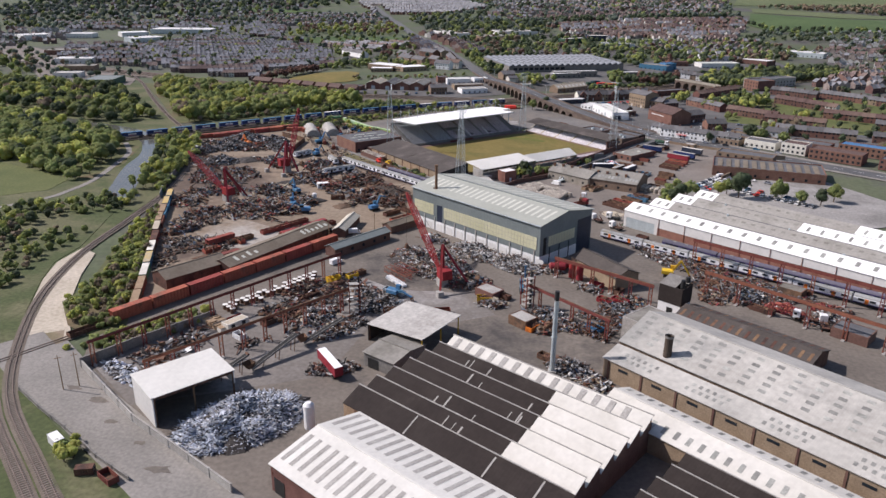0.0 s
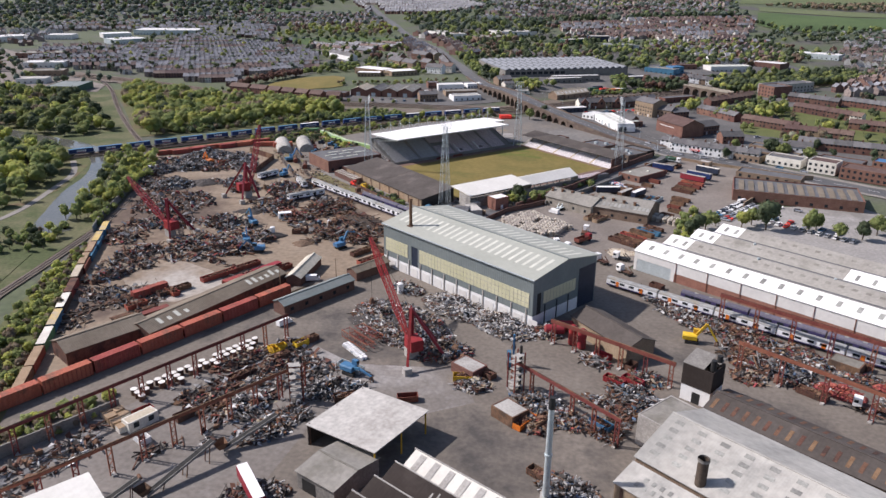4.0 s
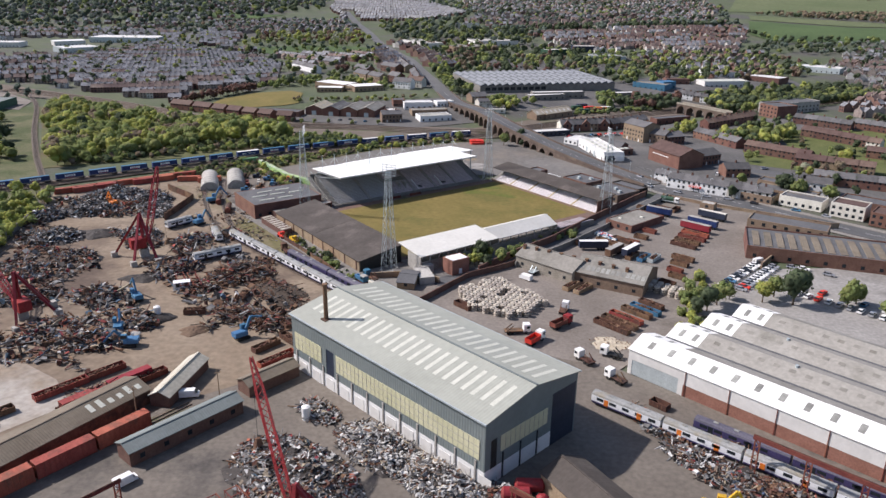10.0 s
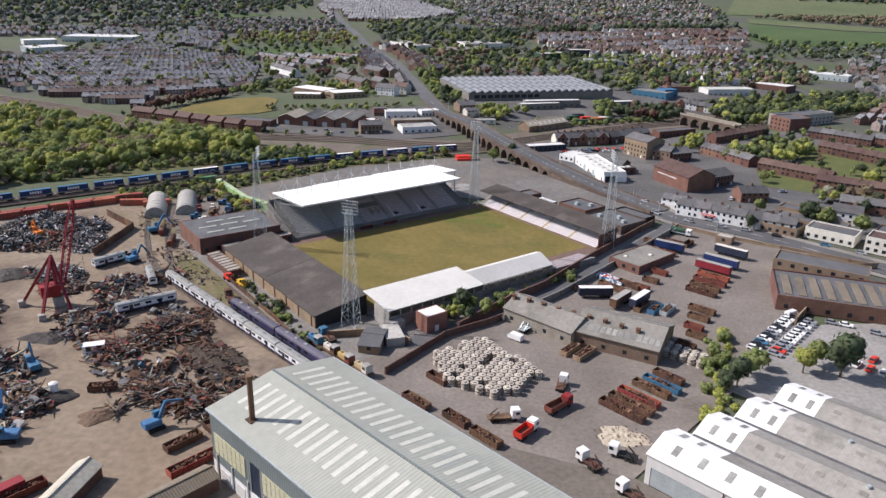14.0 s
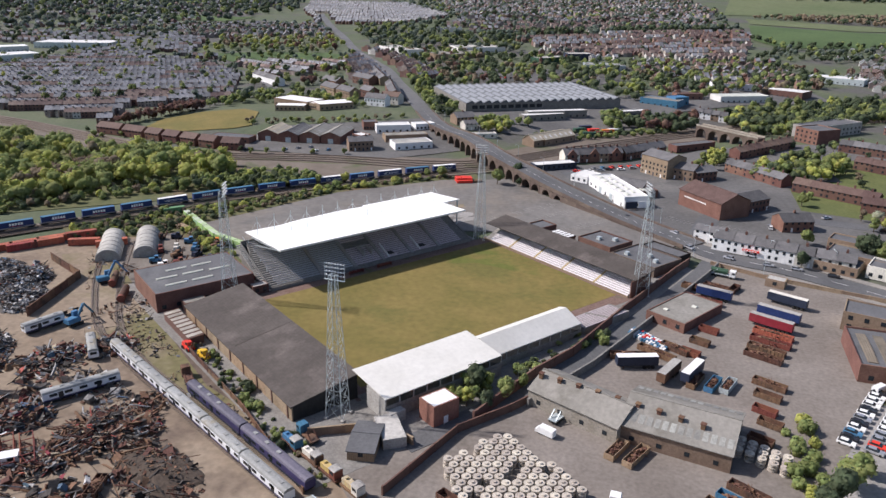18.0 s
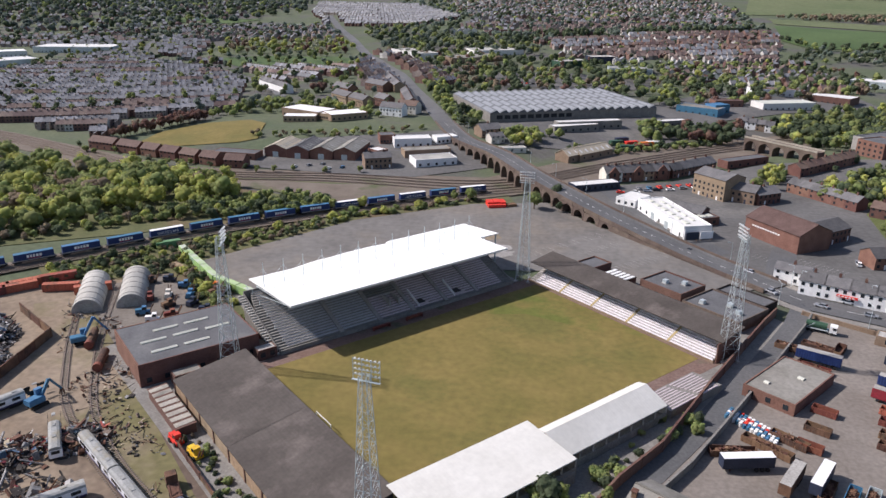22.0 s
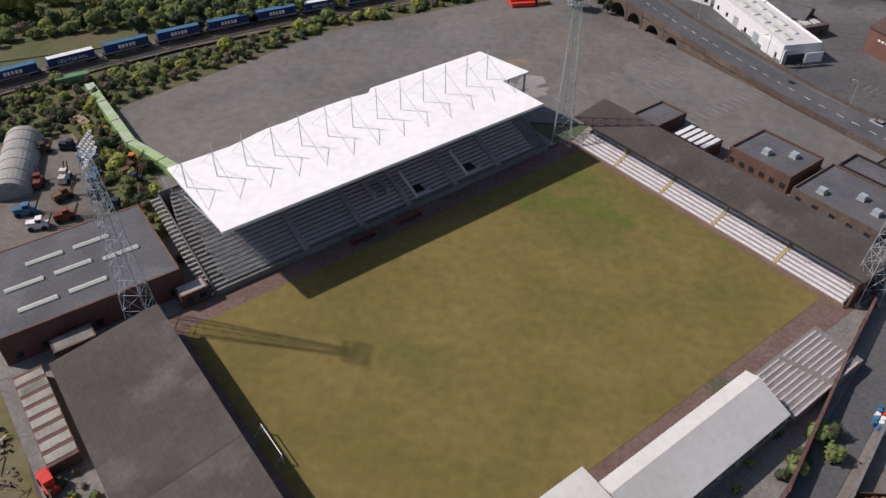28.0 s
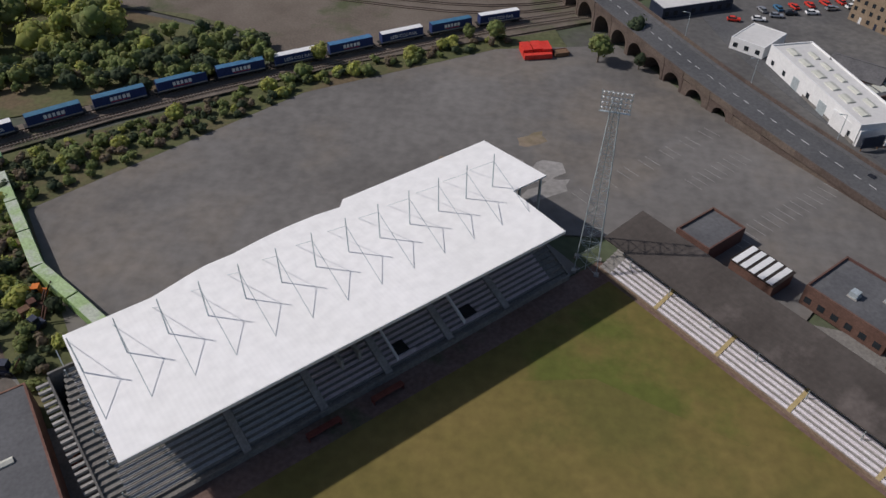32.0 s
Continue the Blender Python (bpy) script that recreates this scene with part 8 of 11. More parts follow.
M["car_silver"] = mat("silver_car_paint", (0.42, 0.43, 0.45), (0.5, 0.51, 0.53), 0.3, 2, 0.25, 0.5, bump=0)
M["car_black"] = mat("black_car_paint", (0.02, 0.02, 0.024), (0.03, 0.03, 0.034), 0.3, 2, 0.2, bump=0)
cars = [car(q) for q in (("white_paint", "white"), ("car_silver", "silver"), ("car_black", "black"), ("bright_red", "red"), ("blue", "blue"))]
vans = [car(("white_paint", "white"), True)]
spots = []
for i in range(12):
    spots.append((79 + i * 1.5, 178 + i * 2.4, -30))
    spots.append((84.5 + i * 1.5, 175.5 + i * 2.4, -30))
for i in range(11):
    spots.append((104 + i * 2.9, 170 - i * 1.9 + 6, 55))
    if i % 2:
        spots.append((104 + i * 2.9, 178 - i * 1.9 + 6, 55))
spots += [(108, 203, -20), (112, 202, -20), (120, 198, -20), (128, 212, 60), (36, 352, 130), (56, 333, 130), (74, 305, 150), (88, 300, -20), (98, 298, -20), (110, 293, -20), (128, 285, -25), (60, 314, -50), (84, 310, -20),
          (140, 278, -25), (92, 372, 20), (130, 372, 20), (20, 438, 0), (26, 442, 0), (31, 445, 10), (38, 447, 10), (12, 436, 0), (45, 452, 20), (52, 455, 20), (100, 350, 75), (150, 357, -5), (100, 352, 75)]
for x, y, a in ((-67.2, 30.5, 60), (7.3, 167.5, 150), (-72, 66, 20)):
    copy_thing(vans[0], pose(x, y, 0.05, 0, 0, a))
for i, c in enumerate(cars):
    c.matrix_basis = pose(spots[i][0], spots[i][1], 0.09, 0, 0, spots[i][2])
vans[0].matrix_basis = pose(96, 206, 0.09, 0, 0, 40)
for x, y, a in spots[len(cars):]:
    copy_thing(random.choice(cars[:2] * 10 + cars[2:3] * 4 + cars[3:]), pose(x, y, 0.15, 0, 0, a + random.uniform(-4, 4)))

put(skip(5.0, "rust_red", "rusty red skip on the verge beside the works road"), -72.8, -102.5, -28)
put(container(4.5, "white_paint", "small white site cabin on the verge", 2.3, 2.4), -92.5, -94.0, -30)
put(container(4.0, "rust", "rusty steel box on the verge", 2.0, 1.8), -79.0, -103.5, 20)

# trailers and skips of the lorry yard
for x, y, a, L, m_, top in ((25.5, 205.0, 14, 12, "navy", "white_paint"), (37, 197, 60, 11, "rust", "concrete"), (43.5, 198.5, 60, 11, "navy", "white_paint"), (56, 265, -25, 12, "container_blue", "concrete"),
                            (74, 252.5, -31, 13.5, "container_blue", "concrete"), (70, 245.0, -31, 13.5, "crane_red", "concrete"), (80, 265, -31, 13, "navy", "render")):
    put(trailer(L, m_, top, "parked box trailer with a pale roof"), x, y, a)
for x, y, a, L, m_ in ((70, 238.5, -31, 12, "wagon"), (68, 233, -31, 12, "rust_red"), (66, 227, -31, 11, "rust"), (64, 222, -31, 11, "rust"), (63, 205, -31, 9, "rust"), (62, 198, -31, 7, "rust"), (60, 190, -31, 6, "rust_red"), (60, 184, -31, 6, "rust"),
                       (45, 197, 62, 8, "rust"), (49.5, 196, 62, 8, "blue"), (53.5, 196, 62, 8, "steel_grey"), (33, 219, -38, 12, "rust"), (40, 222, -38, 9, "rust"), (45, 219, -30, 6, "rust_red"), (49, 227, -30, 6, "rust"), (53, 236, -30, 6, "rust_red"), (24, 211, 8, 11, "rust"),
                       (52, 272, -30, 10, "rust"), (60, 274, -30, 9, "rust"), (68, 268, 60, 7, "rust"), (55, 260, -30, 9, "rust_red"), (33, 137, -36, 13, "rust"), (35.5, 140.5, -36, 13, "rust"), (38, 144, -36, 12, "wagon"), (42, 149, -36, 11, "rust"), (45, 152, -36, 11, "blue"), (48, 156, -36, 9, "rust"),
                       (22, 160, 60, 8, "wood"), (26, 158, 58, 9, "wood"), (2, 116, -35, 9, "rust"), (-6, 122, -35, 8, "rust"), (-18, 128, -35, 9, "rust"), (56, 176, -31, 6, "rust"), (50, 183, -80, 6, "blue"), (-14, 140, -35, 7, "rust")):
    put(skip(L, m_, "long rusty open-topped bulk container", load="scrap_rust" if L > 7 else None), x, y, a)
heap("low spill of pale sand beside the bulk containers", 38, 122, 7, 5, 0, 0.9, 40, {"scrap_rust": 1}, 0.2, 0.6, "sand")
t = thing("red_steel_box_stack", "bright red steel boxes standing on the car park", "container", -52, 396, 0, 20)
for i, (x, y) in enumerate(((0, 0), (3.2, 0.3), (6.0, -0.2))):
    part("box", Mesh().box(x, y, 0, x + 2.8, y + 5.5, 2.4), "bright_red", t)
part("open_lid", Mesh().box(0, -2.0, 0.2, 8.5, -0.4, 1.6), "bright_red", t)
flat_block("dark_bin", "small dark bin beside the red boxes", "bin", (-42.5, 398), (-38.5, 400), 3, 1.2, "rust", "rust", parapet=0.1)


# ---- loose litter of scrap over the yards ----
def litter(label, poly, n, mix, smin, smax, seed, density=0.5):
    """Single pieces lying about, thick in patches and thin along the ways."""
    rng = np.random.default_rng(seed)
    t = thing("loose_scrap", label, "scrap", 0, 0, 0, 0, "loose scrap", "stuff")
    xs_, ys_ = [p[0] for p in poly], [p[1] for p in poly]
    total = sum(mix.values())
    V, I = [], []
    for q, (key, share) in enumerate(mix.items()):
        pts = []
        tries = 0
        while len(pts) < n * share / total and tries < 20 * n:
            tries += 1
            x, y = rng.uniform(min(xs_), max(xs_)), rng.uniform(min(ys_), max(ys_))
            if noise.noise((x * 0.045, y * 0.045, seed)) > density - 0.5 and inside_plan(x, y, poly) and not on_way(x, y):
                pts.append((x, y))
        k = len(pts)
        if not k:
            continue
        v, f = tumble(k, 0, 0, 0.001, 0.001, 0, 0.1, smin, smax, rng, 0.4)
        v = v.reshape(k, 8, 3)
        a = np.array(pts)
        v[:, :, 0] += a[:, 0, None]
        v[:, :, 1] += a[:, 1, None]
        v[:, :, 2] += 0.25 * smin - v[:, :, 2].min(1, keepdims=True) * 0.9
        V.append(v.reshape(-1, 3))
        I += [q] * (6 * k)
    pieces(t, "loose_pieces", V, I, mix)


def inside_plan(x, y, poly):
    hit = False
    for (x1, y1), (x2, y2) in zip(poly, poly[1:] + poly[:1]):
        if (y1 > y) != (y2 > y) and x < (x2 - x1) * (y - y1) / (y2 - y1) + x1:
            hit = not hit
    return hit


litter("rusty and grey scrap lying over the west yard", [(-172, 82), (-222, 196), (-228, 218), (-196, 246), (-170, 232), (-150, 190), (-120, 176), (-96, 160), (-82, 128), (-98, 108), (-120, 80), (-104, 70), (-120, 74), (-150, 62)], 2200,
       {"scrap_rust": 4, "scrap_dark": 4, "scrap_grey": 2.5, "scrap_white": 0.6, "scrap_blue": 0.4, "scrap_red": 0.5}, 0.5, 2.6, 31, 0.5)
litter("rusty scrap lying near the bar heaps", [(-118, 118), (-96, 168), (-62, 140), (-46, 112), (-72, 100)], 550, {"scrap_rust": 5, "scrap_dark": 3, "scrap_grey": 0.8}, 0.4, 2.4, 32, 0.55)
litter("loose scrap between the gantries", [(-100, -54), (-84, -64), (-46, -4), (-40, 8), (-60, 22), (-66, 18)], 1000, {"scrap_rust": 4, "scrap_dark": 3, "scrap_grey": 2.5, "scrap_white": 0.8}, 0.4, 2.0, 33, 0.47)
litter("loose scrap beside the central bays", [(-2, 16), (8, 10), (36, -12), (44, 10), (34, 18), (12, 2)], 900, {"scrap_rust": 4, "scrap_dark": 2, "scrap_grey": 2, "scrap_blue": 0.4}, 0.4, 1.8, 34, 0.45)
litter("loose scrap along the second train", [(46, 80), (66, 66), (122, 26), (112, 10), (70, 34), (60, 54)], 2200, {"scrap_rust": 4, "scrap_dark": 3, "scrap_grey": 2, "scrap_white": 0.5, "scrap_red": 0.3}, 0.4, 1.9, 35, 0.47)
litter("loose scrap beside the canopy and bays", [(-62, -52), (-30, -50), (-28, -28), (-44, -10), (-60, -30)], 900, {"scrap_rust": 2, "scrap_dark": 2, "scrap_grey": 3, "scrap_white": 1}, 0.3, 1.5, 36, 0.5)


# red lattice frames and white bags beside the central heap
def truss_frame(x, y, a, L):
    t = thing("lattice_frame", "red steel lattice frame lying beside the scrap heap", "steel frame", x, y, 0, a, "lattice frames")
    for s in (0, 2.8):
        for z in (0.3, 2.4):
            part("chord", Mesh().box(0, s - 0.1, z - 0.1, L, s + 0.1, z + 0.1), "rust_red", t)
        web = Mesh()
        n = int(L / 1.4)
        for i in range(n):
            web.beam((i * L / n, s, 0.3), ((i + 1) * L / n, s, 2.4), 0.1)
            web.beam((i * L / n, s, 0.3), (i * L / n, s, 2.4), 0.1)
        part("web", web, "rust_red", t)
    for i in range(5):
        part("cross_bar", Mesh().box(i * (L - 0.2) / 4, 0, 2.2, i * (L - 0.2) / 4 + 0.2, 2.8, 2.35), "rust_red", t)


truss_frame(-46.5, 27.0, -36, 13)
truss_frame(-43.5, 30.5, -36, 11)
truss_frame(-118.5, 138.0, -50, 13)
truss_frame(-114.5, 139.5, -50, 13)
bag = Mesh().extrude([(-0.5, 0), (0.5, 0), (0.58, 0.35), (0.5, 0.85), (0.25, 1.0), (-0.25, 1.0), (-0.5, 0.85), (-0.58, 0.35)], -0.5, 0.5).data("bag")
for i in range(9):
    for j in range(2):
        b = thing("bulk_bag", "white woven bulk bag standing in a row", "bag", -42.8 + i * 0.95 - j * 0.8, 22.3 - i * 0.85 - j * 0.95, 0.03, random.uniform(0, 90), "bulk bags")
        part("sack", bag, "white_paint", b)

# clutter of the south-west corner: timber and rail stacks, bales and boxes
def baulk_stack(x, y, a, n, L, label, material):
    t = thing("baulk_stack", label, "timber stack", x, y, 0, a, "baulk stacks")
    for i in range(n):
        for k in range(2):
            part("baulk", Mesh().box(0, 0, 0, L, 0.32, 0.3), material, t, m=pose(random.uniform(-0.4, 0.4), i * 0.42, 0.02 + k * 0.31, 0, 0, random.uniform(-2, 2)))


for x, y, a in ((-137, 17, 58), (-133.5, 23, 58), (-130, 29, 60), (-126.5, 35, 62), (-121, 20, 60), (-117, 27, 60)):
    baulk_stack(x, y, a, 6, 6.5, "stack of dark old timber baulks on the yard", "soil" if a == 58 else "rust")
for x, y, a, L, m_ in ((-125, 36, 60, 6, "wagon"), (-122.5, 41, 60, 7, "wagon"), (-99.5, 52, 62, 12, "wagon"), (-94, 63.5, 62, 12, "crane_red"), (-112, 22, 60, 9, "rust_red")):
    put(container(L, m_, "rust-red steel box standing on the yard ground", 2.6, 2.8), x, y, a)
litter("dark loose scrap in the south-west yard", [(-148, 30), (-150, 48), (-160, 66), (-146, 74), (-120, 52), (-108, 24), (-116, 12), (-134, 8)], 900, {"scrap_rust": 3, "scrap_dark": 4, "scrap_grey": 2, "scrap_tan": 2, "scrap_blue": 0.3}, 0.4, 1.8, 37, 0.46)
for i in range(7):
    b = thing("wooden_crate", "weathered brown wooden crate stacked beside the gantry", "crate", -89.5 + (i % 4) * 2.7, -27.5 - (i % 4) * 1.6 + (i // 4) * 3.0, 0.03, 60, "crates")
    part("body", Mesh().box(-1.2, -1.1, 0.12, 1.2, 1.1, 1.7), "wood" if i % 3 else "render", b)
    part("lid", Mesh().box(-1.25, -1.15, 1.7, 1.25, 1.15, 1.8), "wood", b)
x, y = sp(7.5, -19)
put(skip(6.0, "rust_red", "rusty red skip beside the end of the stand"), x, y, 100)
litter("small debris on the weedy ground beside the stand", [(-176, 256), (-150, 246), (-120, 206), (-92, 178), (-60, 156), (-52, 146), (-84, 164), (-124, 190), (-150, 214)], 420, {"scrap_rust": 3, "scrap_dark": 3, "scrap_tan": 2, "scrap_grey": 1.5}, 0.25, 1.4, 38, 0.4)


# ---- round the football ground ----
flat_block("brick_club_building", "long red brick building with a flat dark roof and pale rooflights", "building", sp(-29, -10.5), sp(4.5, -9.5), 26.0, 6.6, "brick", "felt_roof", 7, parapet=0.12, storeys=1,
           lights=((5, 5, 7, 1.2), (14, 5, 7, 1.2), (4, 12, 7, 1.2), (13, 12, 7, 1.2), (9, 18, 7, 1.2), (18, 18, 7, 1.2), (22, 11, 7, 1.2)))
flat_block("turnstile_hut", "small hut with a grey roof in the corner of the ground", "hut", sp(2.2, -5.5), sp(8.0, -5.5), 3.6, 3.2, "brick_dark", "concrete", 2, parapet=0.05)
flat_block("brick_annexe", "low brick annexe with a grey roof", "hut", sp(-21.5, -5.0), sp(-14.0, -5.0), 4.0, 3.4, "brick_dark", "asb_roof", parapet=0.05)
t, L = rect_thing("striped_lean_to", "low brick store with pale striped roof panels", "shed", sp(-28.8, 18), sp(-28.8, -4))
part("wall", Mesh().box(0, -4.6, 0, L, 0, 2.5), "brick_dark", t)
r = part("roof", roof_slab(L, 0.2, 2.65, -4.8, 2.9), "brick_dark", t)
for i in range(8):
    part("roof_panel", Mesh().add([(0.5 + i * 2.75, 0.1, 2.75), (0.5 + i * 2.75, -4.7, 2.99), (2.3 + i * 2.75, -4.7, 2.99), (2.3 + i * 2.75, 0.1, 2.75)], [(0, 1, 2, 3), (3, 2, 1, 0)]), "render", r)


def nissen(x, y, turn, label):
    t = thing("arched_store", label, "arched hut", x, y, 0, turn, "arched huts")
    R, L, n = 4.6, 27.0, 14
    pts = [(R * math.cos(math.pi * i / n), 0.4 + R * 0.92 * math.sin(math.pi * i / n)) for i in range(n + 1)]
    part("shell", Mesh().extrude([(R, 0)] + pts + [(-R, 0)], 0, L), "pale_roof", t)
    part("end_panel", Mesh().extrude([(R * 0.93, 0)] + [(a * 0.93, b * 0.93) for a, b in pts] + [(-R * 0.93, 0)], -0.12, 0), "concrete", t)
    part("door", Mesh().box(-0.2, -2.2, 0, -0.12, 2.2, 3.2), "skylight_dark", t)
    for i in range(6):
        rib = [((R + 0.06) * math.cos(math.pi * k / n), 0.4 + (R + 0.06) * 0.92 * math.sin(math.pi * k / n)) for k in range(n + 1)]
        me = Mesh()
        for a, b in zip(rib, rib[1:]):
            me.beam((2 + i * 4.6, a[0], a[1]), (2 + i * 4.6, b[0], b[1]), 0.14, 0.12)
        part("hoop", me, "concrete", t)


nissen(-164.5, 249.5, 118, "pale grey arched steel store with a plain end")
nissen(-153.0, 256.5, 118, "taller pale grey arched steel store beside the other")


def boiler(x, y, a, label):
    t = thing("old_boiler", label, "boiler", x, y, 0, a, "boilers")
    part("barrel", Mesh().tube((0, 0, 1.5), (9, 0, 1.5), 1.15, 1.15, 14), "rust", t)
    part("smokebox", Mesh().tube((9, 0, 1.5), (10.4, 0, 1.5), 1.3, 1.3, 14), "rust_red", t)
    part("frame", Mesh().box(0.5, -0.9, 0.2, 9.5, 0.9, 0.6), "rust", t)


boiler(-141, 225, -68, "rusty old tank on a wagon frame beside the brick building")
boiler(-152, 236, -65, "rusty brown tank beside the arched huts")
for k, (x, y, a, m_) in enumerate(((-146, 252, 30, "blue"), (-141, 259, 60, "rust"), (-138, 268, 100, "blue"), (-133, 276, 20, "orange"), (-128, 268, 70, "navy"), (-136, 252, 40, "rust_red"), (-127, 258, 10, "navy"), (-144, 275, 20, "blue"), (-158, 276, 50, "rust"), (-150, 263, 120, "rust_red"), (-152, 279, 10, "navy"), (-145, 266, 110, "render"), (-134, 262, 80, "navy"), (-131, 272, 60, "rust"), (-140, 248, 25, "white_paint"), (-92, 186, -35, "yellow"), (-99, 190, -35, "bright_red"))):
    t = thing("plant_machine", "small parked yard machine with a cab and counterweight", "machine", x, y, 0, a, "plant machines")
    part("chassis", Mesh().box(-2.2, -1.0, 0.5, 2.2, 1.0, 1.3), m_, t)
    part("bonnet", Mesh().box(-2.2, -0.8, 1.3, -0.2, 0.8, 2.1), m_, t)
    c = part("cab", Mesh().box(-0.1, -0.8, 1.3, 1.3, 0.8, 2.9), m_, t)
    part("cab_window", Mesh().box(0.0, -0.84, 1.9, 1.2, 0.84, 2.7), "glass", c)
    part("mast", Mesh().beam((2.0, -0.4, 0.8), (3.6, -0.4, 3.4), 0.25).beam((2.0, 0.4, 0.8), (3.6, 0.4, 3.4), 0.25), "rust", t)
    for dx in (-1.4, 1.4):
        for s in (-1.05, 1.05):
            part("wheel", Mesh().tube((dx, s - 0.2, 0.6), (dx, s + 0.2, 0.6), 0.6, n=10), "tyre", t)

# pale green containers set end to end behind the stand
chain = [(-114, 270), (-124, 275.5), (-135.5, 281.5), (-145, 290.5), (-154, 299), (-163.5, 308)]
for i, (a, b) in enumerate(zip(chain, chain[1:])):
    L = math.hypot(b[0] - a[0], b[1] - a[1])
    q = container(L - 0.35, "green", "pale green weathered steel container behind the stand", 2.5, 2.9, "green_top", "green containers")
    put(q, a[0], a[1], math.degrees(math.atan2(b[1] - a[1], b[0] - a[0])), 0.09)
put(container(9.5, "mid_green", "darker green steel container at the end of the row", 2.5, 2.7, None, "green containers"), -175, 308.5, 42, 0.09)
put(container(6.0, "rust_red", "rusty open-topped container among the bushes", 2.4, 2.0, "wood"), -157.5, 292, -35, 0.09)

def shunter(x, y, a, body, cab, label):
    t = thing("shunting_engine", label, "locomotive", x, y, 0.1, a, "shunting engines")
    part("frame", Mesh().box(-3.4, -1.2, 0.7, 3.4, 1.2, 1.2), "rust", t)
    part("bonnet", Mesh().box(-3.2, -0.75, 1.2, 0.9, 0.75, 2.5).box(-2.4, -0.35, 2.5, -1.9, 0.35, 2.9), body, t)
    c = part("cab", Mesh().box(0.9, -1.15, 1.2, 3.0, 1.15, 3.3), cab, t)
    part("cab_roof", Mesh().extrude([(-1.25, 3.3), (1.25, 3.3), (0.7, 3.6), (-0.7, 3.6)], 0.75, 3.15), "concrete", c)
    part("cab_window", Mesh().box(1.2, -1.18, 2.2, 2.7, 1.18, 3.0), "glass", c)
    for dx in (-2.0, 1.8):
        part("wheelset", Mesh().tube((dx, -0.85, 0.5), (dx, 0.85, 0.5), 0.5, n=12), "rust", t)


shunter(-51.2, 150.4, -38, "blue", "blue", "small blue shunting engine standing beside the weeds")
shunter(-44.6, 145.8, -38, "render", "rust", "small faded grey shunting engine beside the weeds")
shunter(-38.8, 141.6, -38, "yellow_top", "rust_red", "small yellow and red shunting engine beside the weeds")
shunter(-32.4, 137.2, -38, "yellow_top", "render", "small yellow shunting engine with a pale cab roof")

# goal frames
for u, s in ((1.5, 1),):
    g = at_stadium("goal_frame", "white painted football goal frame", "goal", u, 34.2, "goal frames")
    part("crossbar", Mesh().tube((0, -3.66, 2.44), (0, 3.66, 2.44), 0.09, n=8), "white_paint", g)
    for y in (-3.66, 3.66):
        part("post", Mesh().tube((0, y, 0.14), (0, y, 2.44), 0.09, n=8), "white_paint", g)
        part("stay", Mesh().tube((0, y, 2.3), (-s * 1.6, y, 0.14), 0.05, n=6), "steel_grey", g)

# buildings behind the far end and along the lane
flat_block("flat_roofed_bar", "flat-roofed dark brick club bar behind the stand", "building", sp(126, -0.5), sp(126, 8), 12, 3.6, "brick_dark", "felt_roof", 6)
flat_block("clubhouse_block", "low flat-roofed brick clubhouse", "building", sp(132, 26), sp(132, 43), 14, 4.4, "brick_dark", "felt_roof", 6)
flat_block("clubhouse_wing", "flat-roofed brick wing with roof plant", "building", sp(130, 45), sp(130, 66), 17, 3.6, "viaduct_brick", "felt_roof", 5)
flat_block("corner_block", "dark flat-roofed block beside the street", "building", sp(148, 46), sp(148, 64), 8, 3.4, "black_roof", "felt_roof", 4)
t, L = rect_thing("striped_roof_store", "low store with black and white roof panels", "shed", sp(128, 12), sp(128, 22))
part("wall", Mesh().box(0, 0, 0, L, 7, 3.2), "brick_dark", t)
part("roof", Mesh().box(-0.2, -0.2, 3.2, L + 0.2, 7.2, 3.35), "black_roof", t)
for i in range(5):
    part("roof_panel", Mesh().box(0.2 + i * 2.0, 0, 3.35, 1.5 + i * 2.0, 7, 3.42), "white_paint", t)
for x, y, z in ((134, 50, 3.6), (139, 57, 3.6), (136, 62, 3.6), (137, 33, 4.4), (141, 38, 4.4)):
    t = at_stadium("roof_vent_unit", "grey metal roof plant unit", "vent", x, y)
    part("casing", Mesh().box(-0.8, -0.8, z + 0.2, 0.8, 0.8, z + 1.3), "steel_grey", t)
    part("plinth", Mesh().box(-1.0, -1.0, z - 0.05, 1.0, 1.0, z + 0.2), "concrete", t)
t = flat_block("brick_substation", "square orange-red brick substation with a white panelled roof", "building", sp(4.2, 95.2), sp(12.2, 95.2), 6.0, 5.8, "orange_brick", "white_clad", parapet=0.06)
for i in range(3):
    part("roof_panel", Mesh().box(0.5 + i * 2.6, 0.4, 5.8, 2.5 + i * 2.6, 5.6, 5.86), "white_paint", t)
part("door", Mesh().box(3.2, -0.06, 0, 4.6, 0, 2.2), "white_paint", t)
t = flat_block("timber_store", "low store with a flat dusty roof beside the terrace", "hut", sp(-10.8, 95.5), sp(-5.5, 97.5), 10.5, 2.8, "concrete", "cream_sheet", parapet=0.06)
t = gable("felt_roofed_hut", "old hut with a dark felt roof beside the siding", "hut", sp(-19.5, 93.5), sp(-15.0, 98.0), 12.0, 2.6, 3.6, "wood", "felt_roof", windows=1)
t = at_stadium("pavilion_end", "pale concrete gable at the terrace's end", "building", -3.6, 88)
part("wall", Mesh().box(0, 0, 0, 4.5, 3, 3.0), "concrete", t)
